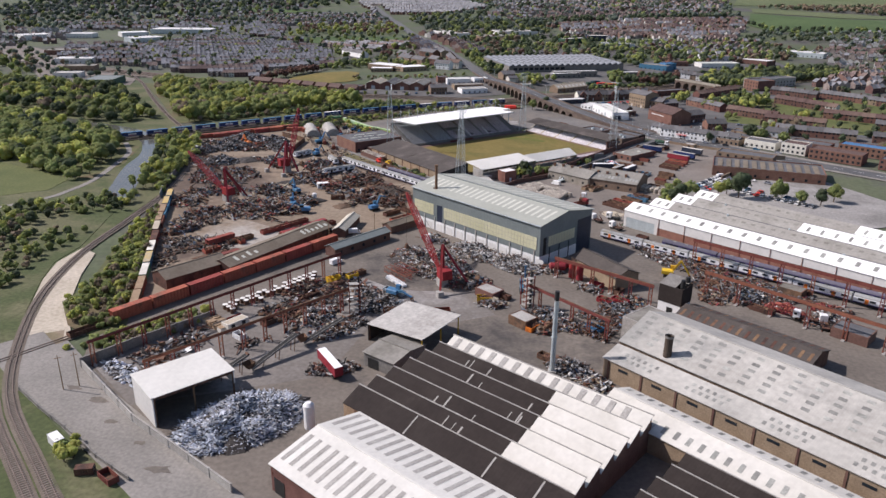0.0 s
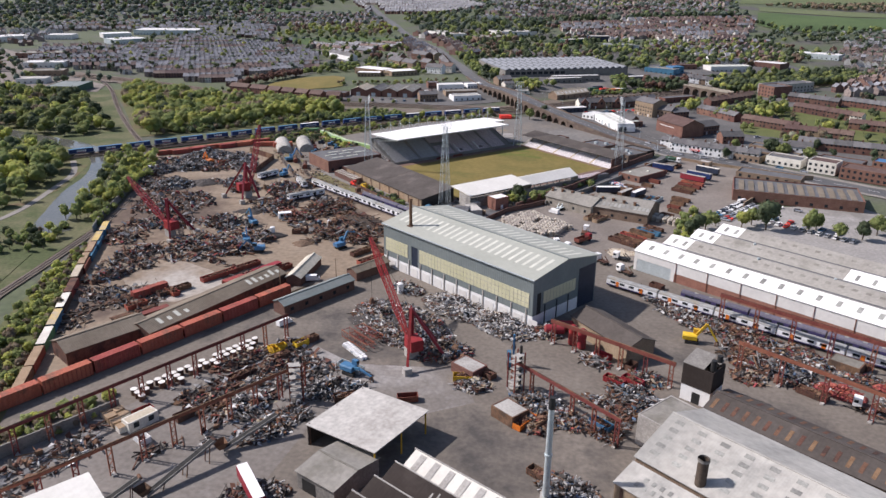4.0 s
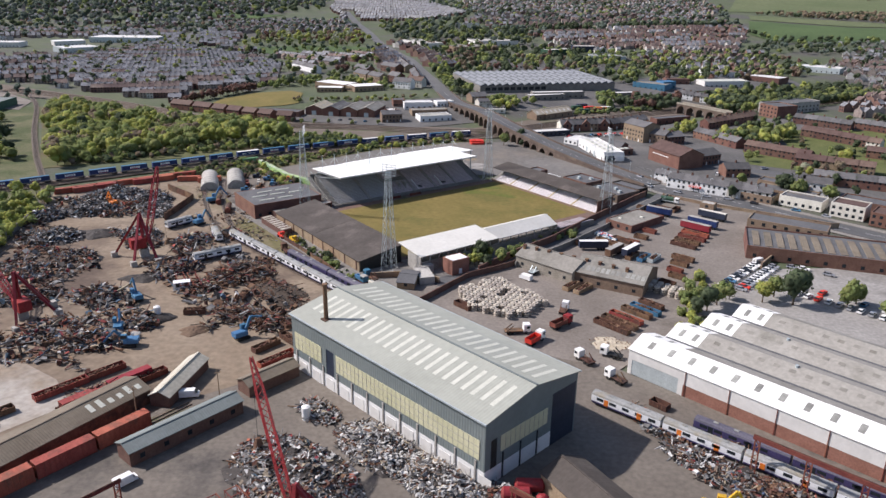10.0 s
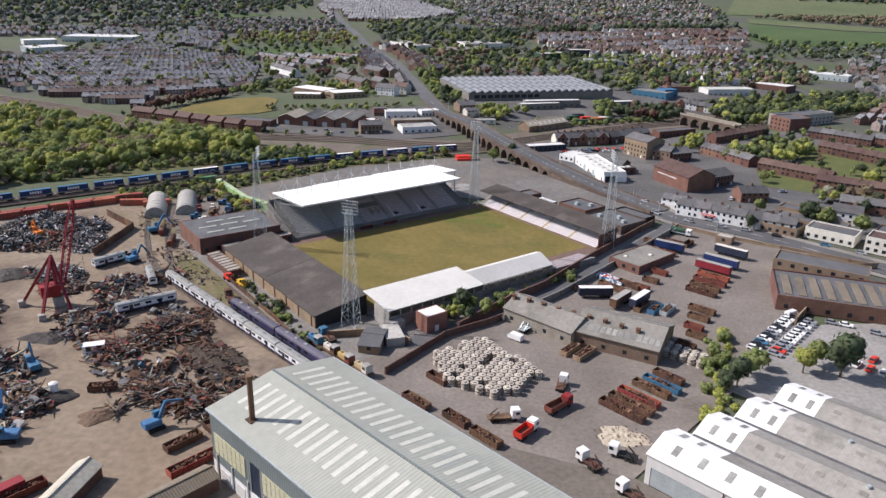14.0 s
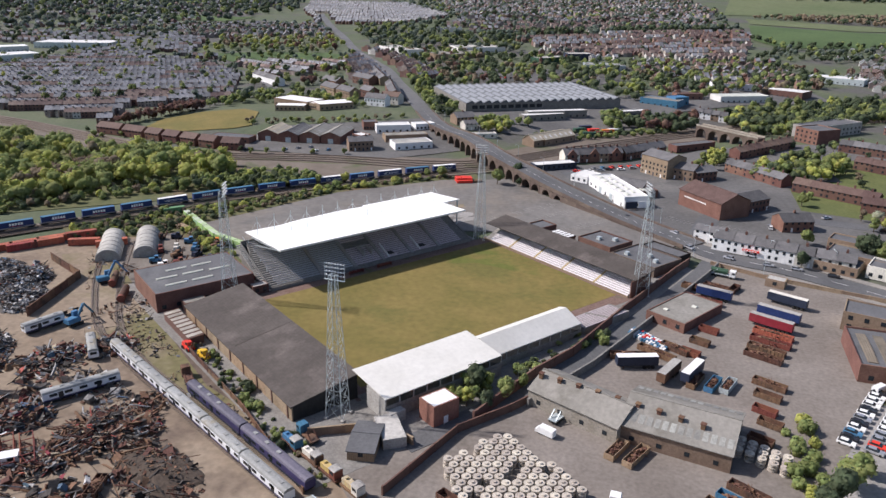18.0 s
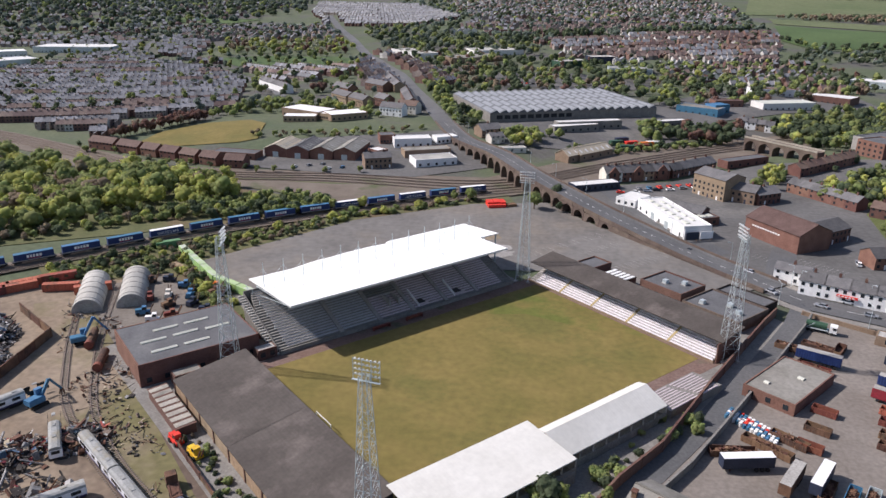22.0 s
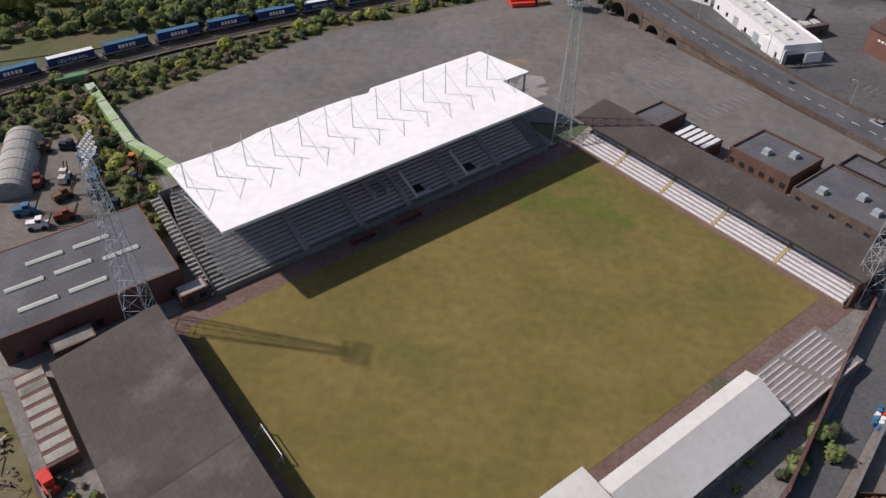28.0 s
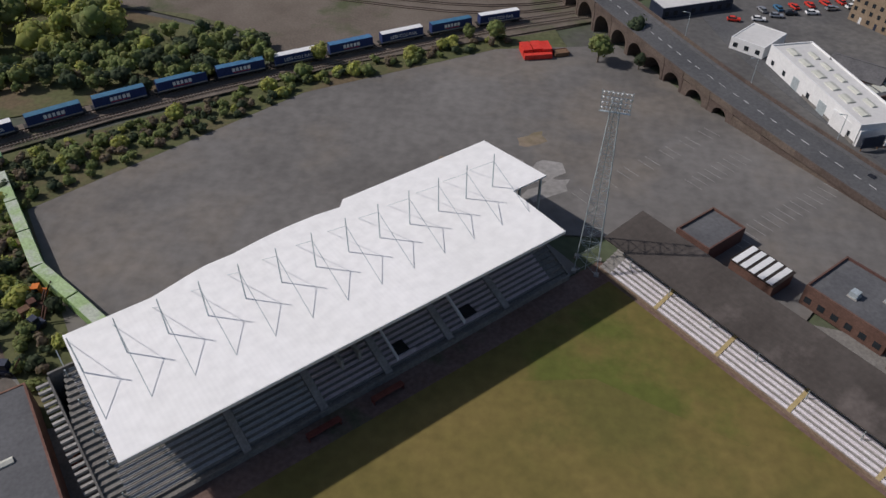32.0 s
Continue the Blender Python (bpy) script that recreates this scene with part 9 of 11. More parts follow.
# stone works beside the lane
gable("stone_works", "old stone workshop with a weathered grey roof and roof vents", "workshop", (2.0, 180.5), (24.0, 166.8), 13.5, 4.6, 7.6, "stone", "asb_roof", windows=4)
gable("brick_works", "old brick workshop with a weathered ribbed roof", "workshop", (24.5, 168.5), (49.0, 160.5), 20.0, 4.8, 8.4, "brick_brown", "asb_roof", 14, "skylight_dark", rows=1, light_size=(1.3, 0.3), windows=4)
for i in range(9):
    t = thing("roof_ventilator", "small rusty roof ventilator", "vent", 5 + i * 4.8, 183.5 - i * 2.0, 0, -25, "ventilators")
    part("cowl", Mesh().box(-0.5, -0.5, 6.4, 0.5, 0.5, 7.9), "rust", t)
    part("cap", Mesh().box(-0.65, -0.65, 7.9, 0.65, 0.65, 8.1), "rust", t)
flat_block("yard_office", "half-ruined flat-roofed brick office in the lorry yard", "building", (36.5, 240), (47.5, 231.5), 24, 3.2, "brick", "asb_roof", 3, parapet=0.25, lights=((8, 14, 1.6, 1.6), (3, 5, 1.4, 1.4)))
flat_block("gatehouse", "small brick gatehouse beside the street", "building", (82, 279), (88, 276), 5, 3.0, "brick_brown", "concrete", 1, parapet=0.15)
flat_block("brick_stores", "long brown brick stores with small pitched rooflights", "building", (92, 211), (150, 203), 26, 5.0, "brick", "felt_roof", 9, parapet=0.6,
           lights=[(2.5 + i * 4.6, 3, 2.6, 19) for i in range(12)], light_mat="brown_roof")
flat_block("brick_stores_wing", "flat-roofed brick block beside the car park", "building", (98, 246), (128, 234), 12, 6, "brick_brown", "felt_roof", 7, storeys=2)


# ---- boundary walls ----
def wall_run(label, pts, h, material, th=0.4, cap=None, step=8.0):
    """A wall in lengths between piers."""
    t = thing("boundary_wall", label, "wall", 0, 0, 0)
    for a, b in zip(pts, pts[1:]):
        d = math.hypot(b[0] - a[0], b[1] - a[1])
        n = max(1, int(d / step))
        ang = math.degrees(math.atan2(b[1] - a[1], b[0] - a[0]))
        panel = Mesh().box(0.3, -th / 2, 0, d / n, th / 2, h).box(-0.3, -th / 2 - 0.12, 0, 0.3, th / 2 + 0.12, h + 0.25).data("panel")
        coping = Mesh().box(0.3, -th / 2 - 0.06, h, d / n, th / 2 + 0.06, h + 0.14).data("coping")
        for i in range(n):
            f = i / n
            m = pose(a[0] + (b[0] - a[0]) * f, a[1] + (b[1] - a[1]) * f, 0, 0, 0, ang)
            part("panel", panel, material, t, m=m)
            part("coping", coping, cap or material, t, m=m)
    t["kind"] = "structure"


wall_run("tall dark red brick wall along the lane", [sp(14, 99), sp(42, 92.2), sp(60, 90), sp(95, 80), sp(140, 68.5), sp(152, 66)], 3.0, "brick_dark")
wall_run("concrete block wall along the lorry yard", [sp(30, 102), sp(60, 98), sp(100, 89), sp(150, 77), sp(160, 74)], 2.2, "dark_concrete")
wall_run("old wall beside the lorry yard", [(96, 200), (128, 258), (141, 262)], 2.4, "brick_brown")
wall_run("low wall in front of the lorry yard", [(66, 297), (84, 286), (140, 264)], 1.4, "brick_brown")
wall_run("grey panel wall round the scrapyard", [(-109, -62), (-79, -82.5), (-42, -101.5)], 2.4, "concrete", 0.3)
wall_run("low dark wall between the works road and the railway", [(-117, -76.5), (-106, -82.7), (-93, -89.2), (-78.5, -97.3), (-66, -103)], 1.1, "dark_concrete", 0.3, step=6)
wall_run("dark panel wall below the gantry", [(-109, -62), (-102, -48), (-88, -24)], 3.0, "dark_concrete", 0.3, step=4)
wall_run("rusty sheet fence along the siding", [sp(-33, 98), sp(-30, 60), sp(-30, 20)], 1.6, "rust", 0.15)
wall_run("rusty steel fence round the baled scrap", [(-160, 200), (-164, 232), (-186, 246)], 3.0, "rust", 0.2)
wall_run("brick wall behind the terrace", [sp(-22, 80), sp(-6, 88), sp(-4, 98)], 2.2, "brick_brown")
wall_run("red-brown fence along the pitch's lane side", [sp(0, 71.2), sp(70, 71.2)], 1.0, "black", 0.1)
wall_run("dark wall along the yard", [(-222, 196), (-190, 108), (-182, 92)], 3.0, "dark_concrete", 0.3)
wall_run("grey fence behind the wheel stacks", [(-26, 138), (-14, 164), (-2, 176), (2, 181)], 2.2, "brick_dark", 0.25)


# ---- the viaduct ----
def viaduct():
    t = thing("road_viaduct", "dark brick road viaduct with arches and stone parapets", "viaduct", 0, 0, 0)
    pts = [p for p in BRIDGE]
    for i, (a, b) in enumerate(zip(pts, pts[1:])):
        d = math.hypot(b[0] - a[0], b[1] - a[1])
        ang = math.degrees(math.atan2(b[1] - a[1], b[0] - a[0]))
        H = min(a[2], b[2]) - 0.3
        m = pose(a[0], a[1], 0, 0, 0, ang)
        if H > 3.2:
            r = min(d / 2 - 0.8, H - 1.2)
            zs = max(0.2, H - 0.9 - r)
            prof = [(0, -0.3), (d / 2 - r, -0.3), (d / 2 - r, zs)] + [(d / 2 - r * math.cos(math.pi * k / 10), zs + r * math.sin(math.pi * k / 10)) for k in range(1, 10)] + [(d / 2 + r, zs), (d / 2 + r, -0.3), (d, -0.3), (d, H), (0, H)]
            n = len(prof)
            me = Mesh().add([(x, -6.4, z) for x, z in prof] + [(x, 6.4, z) for x, z in prof],
                            [tuple(range(n)), tuple(reversed(range(n, 2 * n)))] + [(k, n + k, n + (k + 1) % n, (k + 1) % n) for k in range(n)])
            part("arch", me, "viaduct_brick", t, m=m)
        elif H > 0.2:
            part("abutment", Mesh().box(0, -6.4, -0.3, d, 6.4, H), "viaduct_brick", t, m=m)
        for s in (-1, 1):
            y = s * 6.5
            me = Mesh().add([(0, y - 0.2, a[2] - 0.6), (d, y - 0.2, b[2] - 0.6), (d, y + 0.2, b[2] - 0.6), (0, y + 0.2, a[2] - 0.6), (0, y - 0.2, a[2] + 1.1), (d, y - 0.2, b[2] + 1.1), (d, y + 0.2, b[2] + 1.1), (0, y + 0.2, a[2] + 1.1)],
                            [(0, 3, 2, 1), (4, 5, 6, 7), (0, 1, 5, 4), (1, 2, 6, 5), (2, 3, 7, 6), (3, 0, 4, 7)])
            part("parapet", me, "viaduct_brick", t, m=m)
    for s_ in (-1, 1):
        part("footway", strip([(p[0], p[1], p[2] + 0.16) for p in offset_line(pts, s_ * 5.6)], 0.8), "main_tarmac", t)
    t["kind"] = "structure"
    lines = Mesh()
    for a, b in zip(pts, pts[1:]):
        for f in (0.1, 0.55):
            p, q = Vector(a).lerp(Vector(b), f), Vector(a).lerp(Vector(b), f + 0.22)
            lines.beam(p + Vector((0, 0, 0.03)), q + Vector((0, 0, 0.03)), 0.15, 0.04)
    tagged(part("centre_line", lines, "white_line"), "dashed white line along the viaduct road", "road marking", kind="structure")


viaduct()


def lamp_post(x, y, a, z=0.0):
    t = thing("street_lamp", "slim grey street lamp with a bent arm", "street lamp", x, y, z, a, "street lamps")
    part("post", Mesh().tube((0, 0, 0), (0, 0, 8), 0.11, 0.07, 8), "steel_grey", t)
    part("arm", Mesh().tube((0, 0, 8), (1.6, 0, 8.4), 0.06, n=6), "steel_grey", t)
    part("lantern", Mesh().box(1.4, -0.15, 8.3, 2.2, 0.15, 8.5), "steel_grey", t)


for i, p in enumerate(BRIDGE[::3]):
    lamp_post(p[0] + 6, p[1] + 3, 200, p[2])
for x, y in ((70, 318), (90, 309), (112, 300), (60, 304), (84, 290)):
    lamp_post(x, y, -70 if y > 305 else 110)
for x, y, z in ((-106, -73.5, 0), (-103, -71, 0), (-62, 64, 0), (-78, 52, 0)):
    t = thing("wooden_pole", "tall wooden utility pole with a crossarm", "utility pole", x, y, z, 40, "utility poles")
    part("pole", Mesh().tube((0, 0, 0), (0, 0, 10.5), 0.16, 0.11, 8), "wood", t)
    part("crossarm", Mesh().box(-0.9, -0.06, 9.6, 0.9, 0.06, 9.75), "wood", t)
lines = Mesh()
for a, b in zip(STREET, STREET[1:]):
    lines.beam((a[0], a[1], 0.15), ((a[0] + b[0]) / 2, (a[1] + b[1]) / 2, 0.15), 0.14, 0.04)
tagged(part("street_line", lines, "white_line"), "dashed white line along the street", "road marking", kind="structure")
M["faded_line"] = mat("faded_marking", (0.26, 0.255, 0.24), (0.36, 0.35, 0.33), 0.4, 3.0, 0.8)
lines = Mesh()
for i in range(9):
    x, y = sp(146 + i * 2.4, -14)
    x2, y2 = sp(146 + i * 2.4, -9)
    lines.beam((x, y, 0.06), (x2, y2, 0.06), 0.10, 0.03)
for i in range(14):
    lines.beam((72 + i * 1.4, 352 - i * 1.1, 0.05), (75.5 + i * 1.4, 356 - i * 1.1, 0.05), 0.10, 0.03)
for i in range(22):
    x, y = sp(124 + i * 2.5, 4 + 0.12 * i)
    x2, y2 = sp(124 + i * 2.5, 9 + 0.12 * i)
    if i > 4:
        lines.beam((x, y, 0.06), (x2, y2, 0.06), 0.12, 0.03)
    if i % 3:
        x, y = sp(118 + i * 2.5, -26)
        x2, y2 = sp(118 + i * 2.5, -21)
        lines.beam((x, y, 0.06), (x2, y2, 0.06), 0.12, 0.03)
for i in range(16):
    lines.beam((54 + i * 1.5, 356 - i * 1.3, 0.08), (57.4 + i * 1.5, 360 - i * 1.3, 0.08), 0.12, 0.03)
tagged(part("parking_lines", lines, "faded_line"), "faded pale parking bay lines", "road marking", kind="structure")


# ---- houses and streets of the town ----
def house(a, b, W, eave, ridge, wall, roof, label, n=1, storeys=2, chimneys=1, name="house", group="houses", joined=False):
    """One house with windows, door and chimney; a to b is its front."""
    t, L = rect_thing(name, label, "house", a, b, group)
    part("wall", Mesh().extrude([(0, 0), (W, 0), (W, eave), (W / 2, ridge - 0.15), (0, eave)], 0, L), wall, t)
    r1 = part("roof", roof_slab(L, -0.35, eave - 0.1, W / 2, ridge + 0.12, 0.25, 0.18), roof, t)
    part("roof", roof_slab(L, W + 0.35, eave - 0.1, W / 2, ridge + 0.12, 0.25, 0.18), roof, t)
    k = max(1, int(L / 2.6))
    allw = Mesh()
    for s in range(storeys):
        z = 0.9 + s * 2.7
        for i in range(k):
            x = (i + 0.5) * L / k
            if s == 0 and i % 2 == 1 and joined:
                continue
            if s == 0 and i % 2 == 1:
                part("door", Mesh().box(x - 0.45, -0.06, 0, x + 0.45, 0, 2.05), "white_paint" if i % 4 == 1 else "navy", t)
            else:
                (allw.box(x - 0.55, -0.07, z, x + 0.55, 0.0, z + 1.3) if joined else part("window", Mesh().box(x - 0.55, -0.07, z, x + 0.55, 0.0, z + 1.3), "glass", t))
    if joined:
        tagged(part("window_row", allw, "glass", t), kind="stuff")
    for c in range(chimneys):
        x = (c + 0.5) * L / chimneys
        part("chimney", Mesh().box(x - 0.45, W / 2 - 0.4, ridge - 0.4, x + 0.45, W / 2 + 0.4, ridge + 1.2).tube((x, W / 2, ridge + 1.2), (x, W / 2, ridge + 1.6), 0.15, n=6), "brick_dark", t)
    return t


def row(a, b, count, W, eave, ridge, wall, roof, label, group, **kw):
    """A terrace of houses that share walls."""
    for i in range(count):
        f, g = i / count, (i + 1) / count
        q = random.random()
        house((a[0] + (b[0] - a[0]) * f, a[1] + (b[1] - a[1]) * f), (a[0] + (b[0] - a[0]) * g, a[1] + (b[1] - a[1]) * g), W, eave, ridge,
              wall if q < 0.8 else random.choice(["render", "brick_brown"]), roof, label, group=group, **kw)


# shops along the street
row((69, 316), (98, 303), 4, 8.5, 5.6, 7.8, "white_paint", "slate", "white-rendered shop terrace with a slate roof", "street shops")
row((98, 303), (118, 296), 3, 9.0, 5.4, 7.6, "render", "slate", "rendered shop with a slate roof beside the street", "street shops")
house((63, 327), (74, 322), 9, 5.0, 6.4, "white_paint", "slate", "white corner building with a hipped grey roof", name="corner_building")
t, L = rect_thing("shop_awning", "bright red shop fascia over the pavement", "shop sign", (80, 310.6), (86, 308))
part("fascia", Mesh().box(0, -0.5, 2.4, L, 0, 3.2), "bright_red", t)
for i in range(5):
    part("letter_bar", Mesh().box(0.4 + i * 1.1, -0.54, 2.6, 1.1 + i * 1.1, -0.5, 3.0), "white_paint", t)
gable("red_hall", "large red brick hall with a brown tiled roof", "hall", (63, 382), (79, 358), 18, 8.0, 11.8, "brick", "tile_roof", windows=0)
for i in range(4):
    t, L = rect_thing("hall_window", "tall white-framed arched window in the hall's gable", "window", (79 + 13.4 * (0.16 + i * 0.2), 358 + 12 * (0.16 + i * 0.2)), (79 + 13.4 * (0.26 + i * 0.2), 358 + 12 * (0.26 + i * 0.2)), "hall windows")
    part("window_frame", Mesh().box(0, -0.12, 2.4, L, -0.04, 7.4), "white_paint", t)
    part("pane", Mesh().box(0.2, -0.16, 2.6, L - 0.2, -0.12, 7.2), "glass", t)
house((94, 372), (106, 382), 14, 6.0, 8.5, "brick_dark", "slate", "dark brick hall annexe with a slate roof", name="hall_annexe", chimneys=0)
t, L = rect_thing("hall_sign", "white lettering strip on the red hall's wall", "sign", (65, 379.0), (75, 364.0))
for i in range(11):
    part("letter_bar", Mesh().box(0.5 + i * 1.4, -0.12, 5.0, 1.4 + i * 1.4, -0.06, 5.6), "white_paint", t)
# the trade units beside the viaduct
t = flat_block("white_trade_unit", "white painted trade unit with stepped roofs and rooflights", "building", (19, 408), (35.5, 367), 13, 5.6, "white_paint", "white_clad", 7, parapet=0.4, lights=[(3 + i * 6.6, 3, 4.2, 2.4) for i in range(6)] + [(6 + i * 6.6, 8, 4.2, 1.6) for i in range(5)])
part("shutter", Mesh().box(14, -0.08, 0, 17, 0, 3.4), "steel_grey", t)
part("shutter", Mesh().box(27, -0.08, 0, 30.5, 0, 3.4), "steel_grey", t)
part("plinth_band", Mesh().box(20, -0.07, 0, 44, 0, 0.95), "dark_concrete", t)
part("sign_bars", Mesh().box(33.5, -0.1, 3.5, 38.5, 0, 4.3), "navy", t)
flat_block("white_trade_wing", "lower white unit with a mossy felt roof", "building", (36, 366.5), (48, 372.5), 11, 4.2, "white_paint", "sand", 3, parapet=0.3)
flat_block("pale_store", "low pale store with a flat white roof behind the units", "building", (9, 416), (18, 410), 14, 3.6, "white_paint", "white_clad", 3, parapet=0.2)
gable("brick_workshop", "low dark brick workshop behind the units", "workshop", (33, 400), (46, 393), 11, 4.2, 6.6, "brick_dark", "slate", windows=4)
flat_block("yard_store", "low brick store with a row of white rooflights", "building", (40, 384), (54, 392), 8, 3.6, "brick_dark", "felt_roof", 3, parapet=0.3, lights=[(1 + i * 3.6, 2, 2.4, 4) for i in range(4)])
t = thing("billboard", "pair of street billboards, one white and one dark", "billboard", 42, 366.5, 0, 24)
part("panel", Mesh().box(0.5, 0, 1.0, 6.5, 0.2, 4.2), "white_paint", t)
part("panel", Mesh().box(-6.2, 0, 1.0, -0.2, 0.2, 4.2), "navy", t)
for x in (-5.7, -1, 1, 6.0):
    part("post", Mesh().box(x, 0.2, 0, x + 0.2, 0.4, 4.0), "rust", t)
# the station and the houses in front of it
t = flat_block("platform_building", "long low dark building with a pale flat roof beside the viaduct", "building", (-11, 432), (12, 445), 8, 3.6, "navy", "white_clad", 8, parapet=0.12)
row((5, 456), (40, 472), 4, 9, 5.2, 8.4, "brick", "slate", "red brick station building with gables and a slate roof", "station buildings", chimneys=2)
row((42, 474), (69, 501), 4, 9, 4.6, 7.6, "brick_dark", "slate", "dark brick station wing with a slate roof", "station buildings")
for f in (0.12, 0.5, 0.88):
    t, L = rect_thing("station_gable", "red brick gable of the station building", "gable", (5 + 35 * f - 2.7, 456 + 16 * f - 1.3), (5 + 35 * f + 2.7, 456 + 16 * f + 1.3), "station gables")
    part("wall", Mesh().add([(0, -0.5, 0), (L, -0.5, 0), (L, -0.5, 5.4), (L / 2, -0.5, 8.6), (0, -0.5, 5.4), (0, 0.2, 0), (L, 0.2, 0), (L, 0.2, 5.4), (L / 2, 0.2, 8.6), (0, 0.2, 5.4)],
                            [(0, 1, 2, 3, 4), (9, 8, 7, 6, 5), (1, 6, 7, 2), (2, 7, 8, 3), (3, 8, 9, 4), (4, 9, 5, 0)]), "brick", t)
    part("window", Mesh().box(L / 2 - 0.7, -0.58, 3.2, L / 2 + 0.7, -0.5, 5.2), "glass", t)
flat_block("platform_store", "long red brick platform building with a flat roof", "building", (76, 504), (103, 524), 8, 4.4, "brick", "felt_roof", 5, parapet=0.2)
house((49, 446), (62, 431), 15, 11.0, 13.5, "brick_brown", "slate", "tall plain brick house with a blank pale gable", name="tall_house", storeys=3, chimneys=2)
house((63, 436), (76, 428), 11, 6.5, 9.2, "brick_brown", "slate", "brown brick house with a slate roof", chimneys=2)
house((78, 428), (90, 436), 10, 5.5, 8.0, "brick_dark", "slate", "dark brick house behind the hall", chimneys=1)
house((104, 346), (118, 350), 10, 5.0, 7.6, "brick", "slate", "red brick detached house beside the side street")
house((140, 322), (152, 318), 10, 6.0, 8.6, "white_paint", "slate", "white rendered villa beside trees")
# brick terraces of the estate
for a, b, n in (((98, 458), (122, 426), 6), ((112, 488), (152, 520), 7), ((126, 420), (160, 396), 5), ((172, 470), (214, 440), 6), ((200, 420), (250, 400), 6), ((176, 512), (210, 490), 5), ((215, 500), (262, 470), 6), ((150, 388), (190, 372), 5),
                ((226, 380), (280, 360), 6), ((270, 430), (310, 400), 5), ((150, 345), (200, 330), 5), ((210, 330), (260, 316), 5), ((215, 296), (262, 276), 4)):
    row(a, b, n, 8.5, 5.0, 7.4, random.choice(["brick", "brick_dark", "brick"]), random.choice(["tile_roof", "slate", "slate"]), "plain brick council terrace house with a pitched roof", "council terraces", joined=True)
for x, y, L, W, h, wall, roof, lab in ((104, 301, 16, 12, 3.6, "brick_brown", "felt_roof", "flat-roofed brick school block"), (112, 312, 30, 12, 4.2, "brick_brown", "felt_roof", "long flat-roofed school block with windows"), (122, 296, 20, 12, 4.6, "render", "felt_roof", "flat-roofed pale block beside the street"),
                                      (142, 282, 15, 12, 6.5, "render", "tile_roof", "cream block with a brown roof"), (156, 270, 30, 14, 6.0, "brick", "tile_roof", "long red brick works beside the street"), (150, 296, 24, 12, 5.0, "brick_dark", "felt_roof", "dark flat-roofed block behind the street"),
                                      (178, 290, 28, 12, 6.0, "brick", "blue", "red brick block with a blue roof"), (190, 250, 34, 16, 6.0, "brick", "felt_roof", "red brick works along the street"), (118, 330, 26, 10, 3.6, "brick_brown", "felt_roof", "low flat-roofed classroom block")):
    flat_block("street_block", lab, "building", (x, y), (x + L * 0.87, y - L * 0.5), W, h, wall, roof, int(L / 3), storeys=2 if h > 5 else 1)
flat_block("brick_office", "red brick office with flat roofs", "office", (158, 546), (168, 530), 20, 9.5, "brick", "felt_roof", 5, storeys=3)
flat_block("brick_office_wing", "grey and brick office wing with a flat roof", "office", (170, 548), (212, 582), 16, 8.0, "concrete", "felt_roof", 12, storeys=2, joined=True)
# houses and trade sheds north of the main line
for a, b in (((-317, 468), (-297, 463.5)), ((-294, 462.5), (-277, 458)), ((-274, 457), (-262, 453.6)), ((-259, 453), (-247, 449.6)), ((-244, 449), (-232, 445.5)), ((-229, 445), (-217, 442)), ((-211, 440), (-199, 440))):
    house(a, b, 9, 4.8, 7.6, "brick", "tile_roof", "red brick semi-detached house with a brown tiled roof", chimneys=0, group="semi-detached houses", joined=True)
flat_block("brick_hall_flat", "low brick hall with a flat dark roof beside the field", "building", (-229, 461), (-201, 460), 11, 4.0, "brick", "felt_roof", 5, parapet=0.2)
for x0, x1, y0, roof, d in ((-199, -185, 470, "sand", 26), (-184.5, -170.5, 469, "slate", 30), (-170, -156, 470, "asb_roof", 32), (-155.5, -142, 471, "asb_roof", 32)):
    t = gable("trade_shed", "brick trade shed with a grey pitched roof and gable front", "warehouse", (x1, y0), (x1, y0 + d), x1 - x0, 5.5, 8.2, "brick", roof, 8, "skylight_dark", light_size=(1.2, 0.5))
    part("loading_door", Mesh().box(-0.1, (x1 - x0) / 2 - 1.8, 0, 0, (x1 - x0) / 2 + 1.8, 3.6), "steel_grey", t)
house((-131, 455), (-117, 462), 10, 6.4, 8.8, "brick_brown", "slate", "old stone and brick house with a hipped roof by the line", chimneys=2, name="railway_house")
for a, b, W, h, wall, roof, lab in (((-103, 464), (-81, 476.5), 14, 4.6, "white_paint", "pale_roof", "white-fronted trade unit with a weathered roof"), ((-125, 500), (-103, 509), 12, 5.6, "white_paint", "white_clad", "white-walled industrial block with a pale roof"),
                                    ((-114, 482), (-88, 495), 11, 4.6, "brick_brown", "asb_roof", "low trade unit with a weathered sheet roof"), ((-136, 506), (-127, 510), 10, 5.6, "brick", "felt_roof", "red brick block with a flat roof"), ((-100, 512), (-88, 520), 9, 4.4, "white_paint", "white_clad", "small white unit with a bright roof"),
                                    ((-139, 488), (-131, 482), 8, 3.6, "brick", "white_clad", "small brick store with a pale roof")):
    flat_block("industrial_unit", lab, "building", a, b, W, h, wall, roof, 5, parapet=0.25)
for a, b, W, h in (((-234, 583), (-200, 569), 20, 6.0), ((-222, 556), (-199, 560), 12, 4.2), ((-199, 569), (-186, 563), 18, 4.6), ((-187, 560), (-165, 578), 18, 4.8)):
    flat_block("school_block", "school block with a bright white flat roof", "school", a, b, W, h, "brick_brown", "white_paint", 7, parapet=0.1)
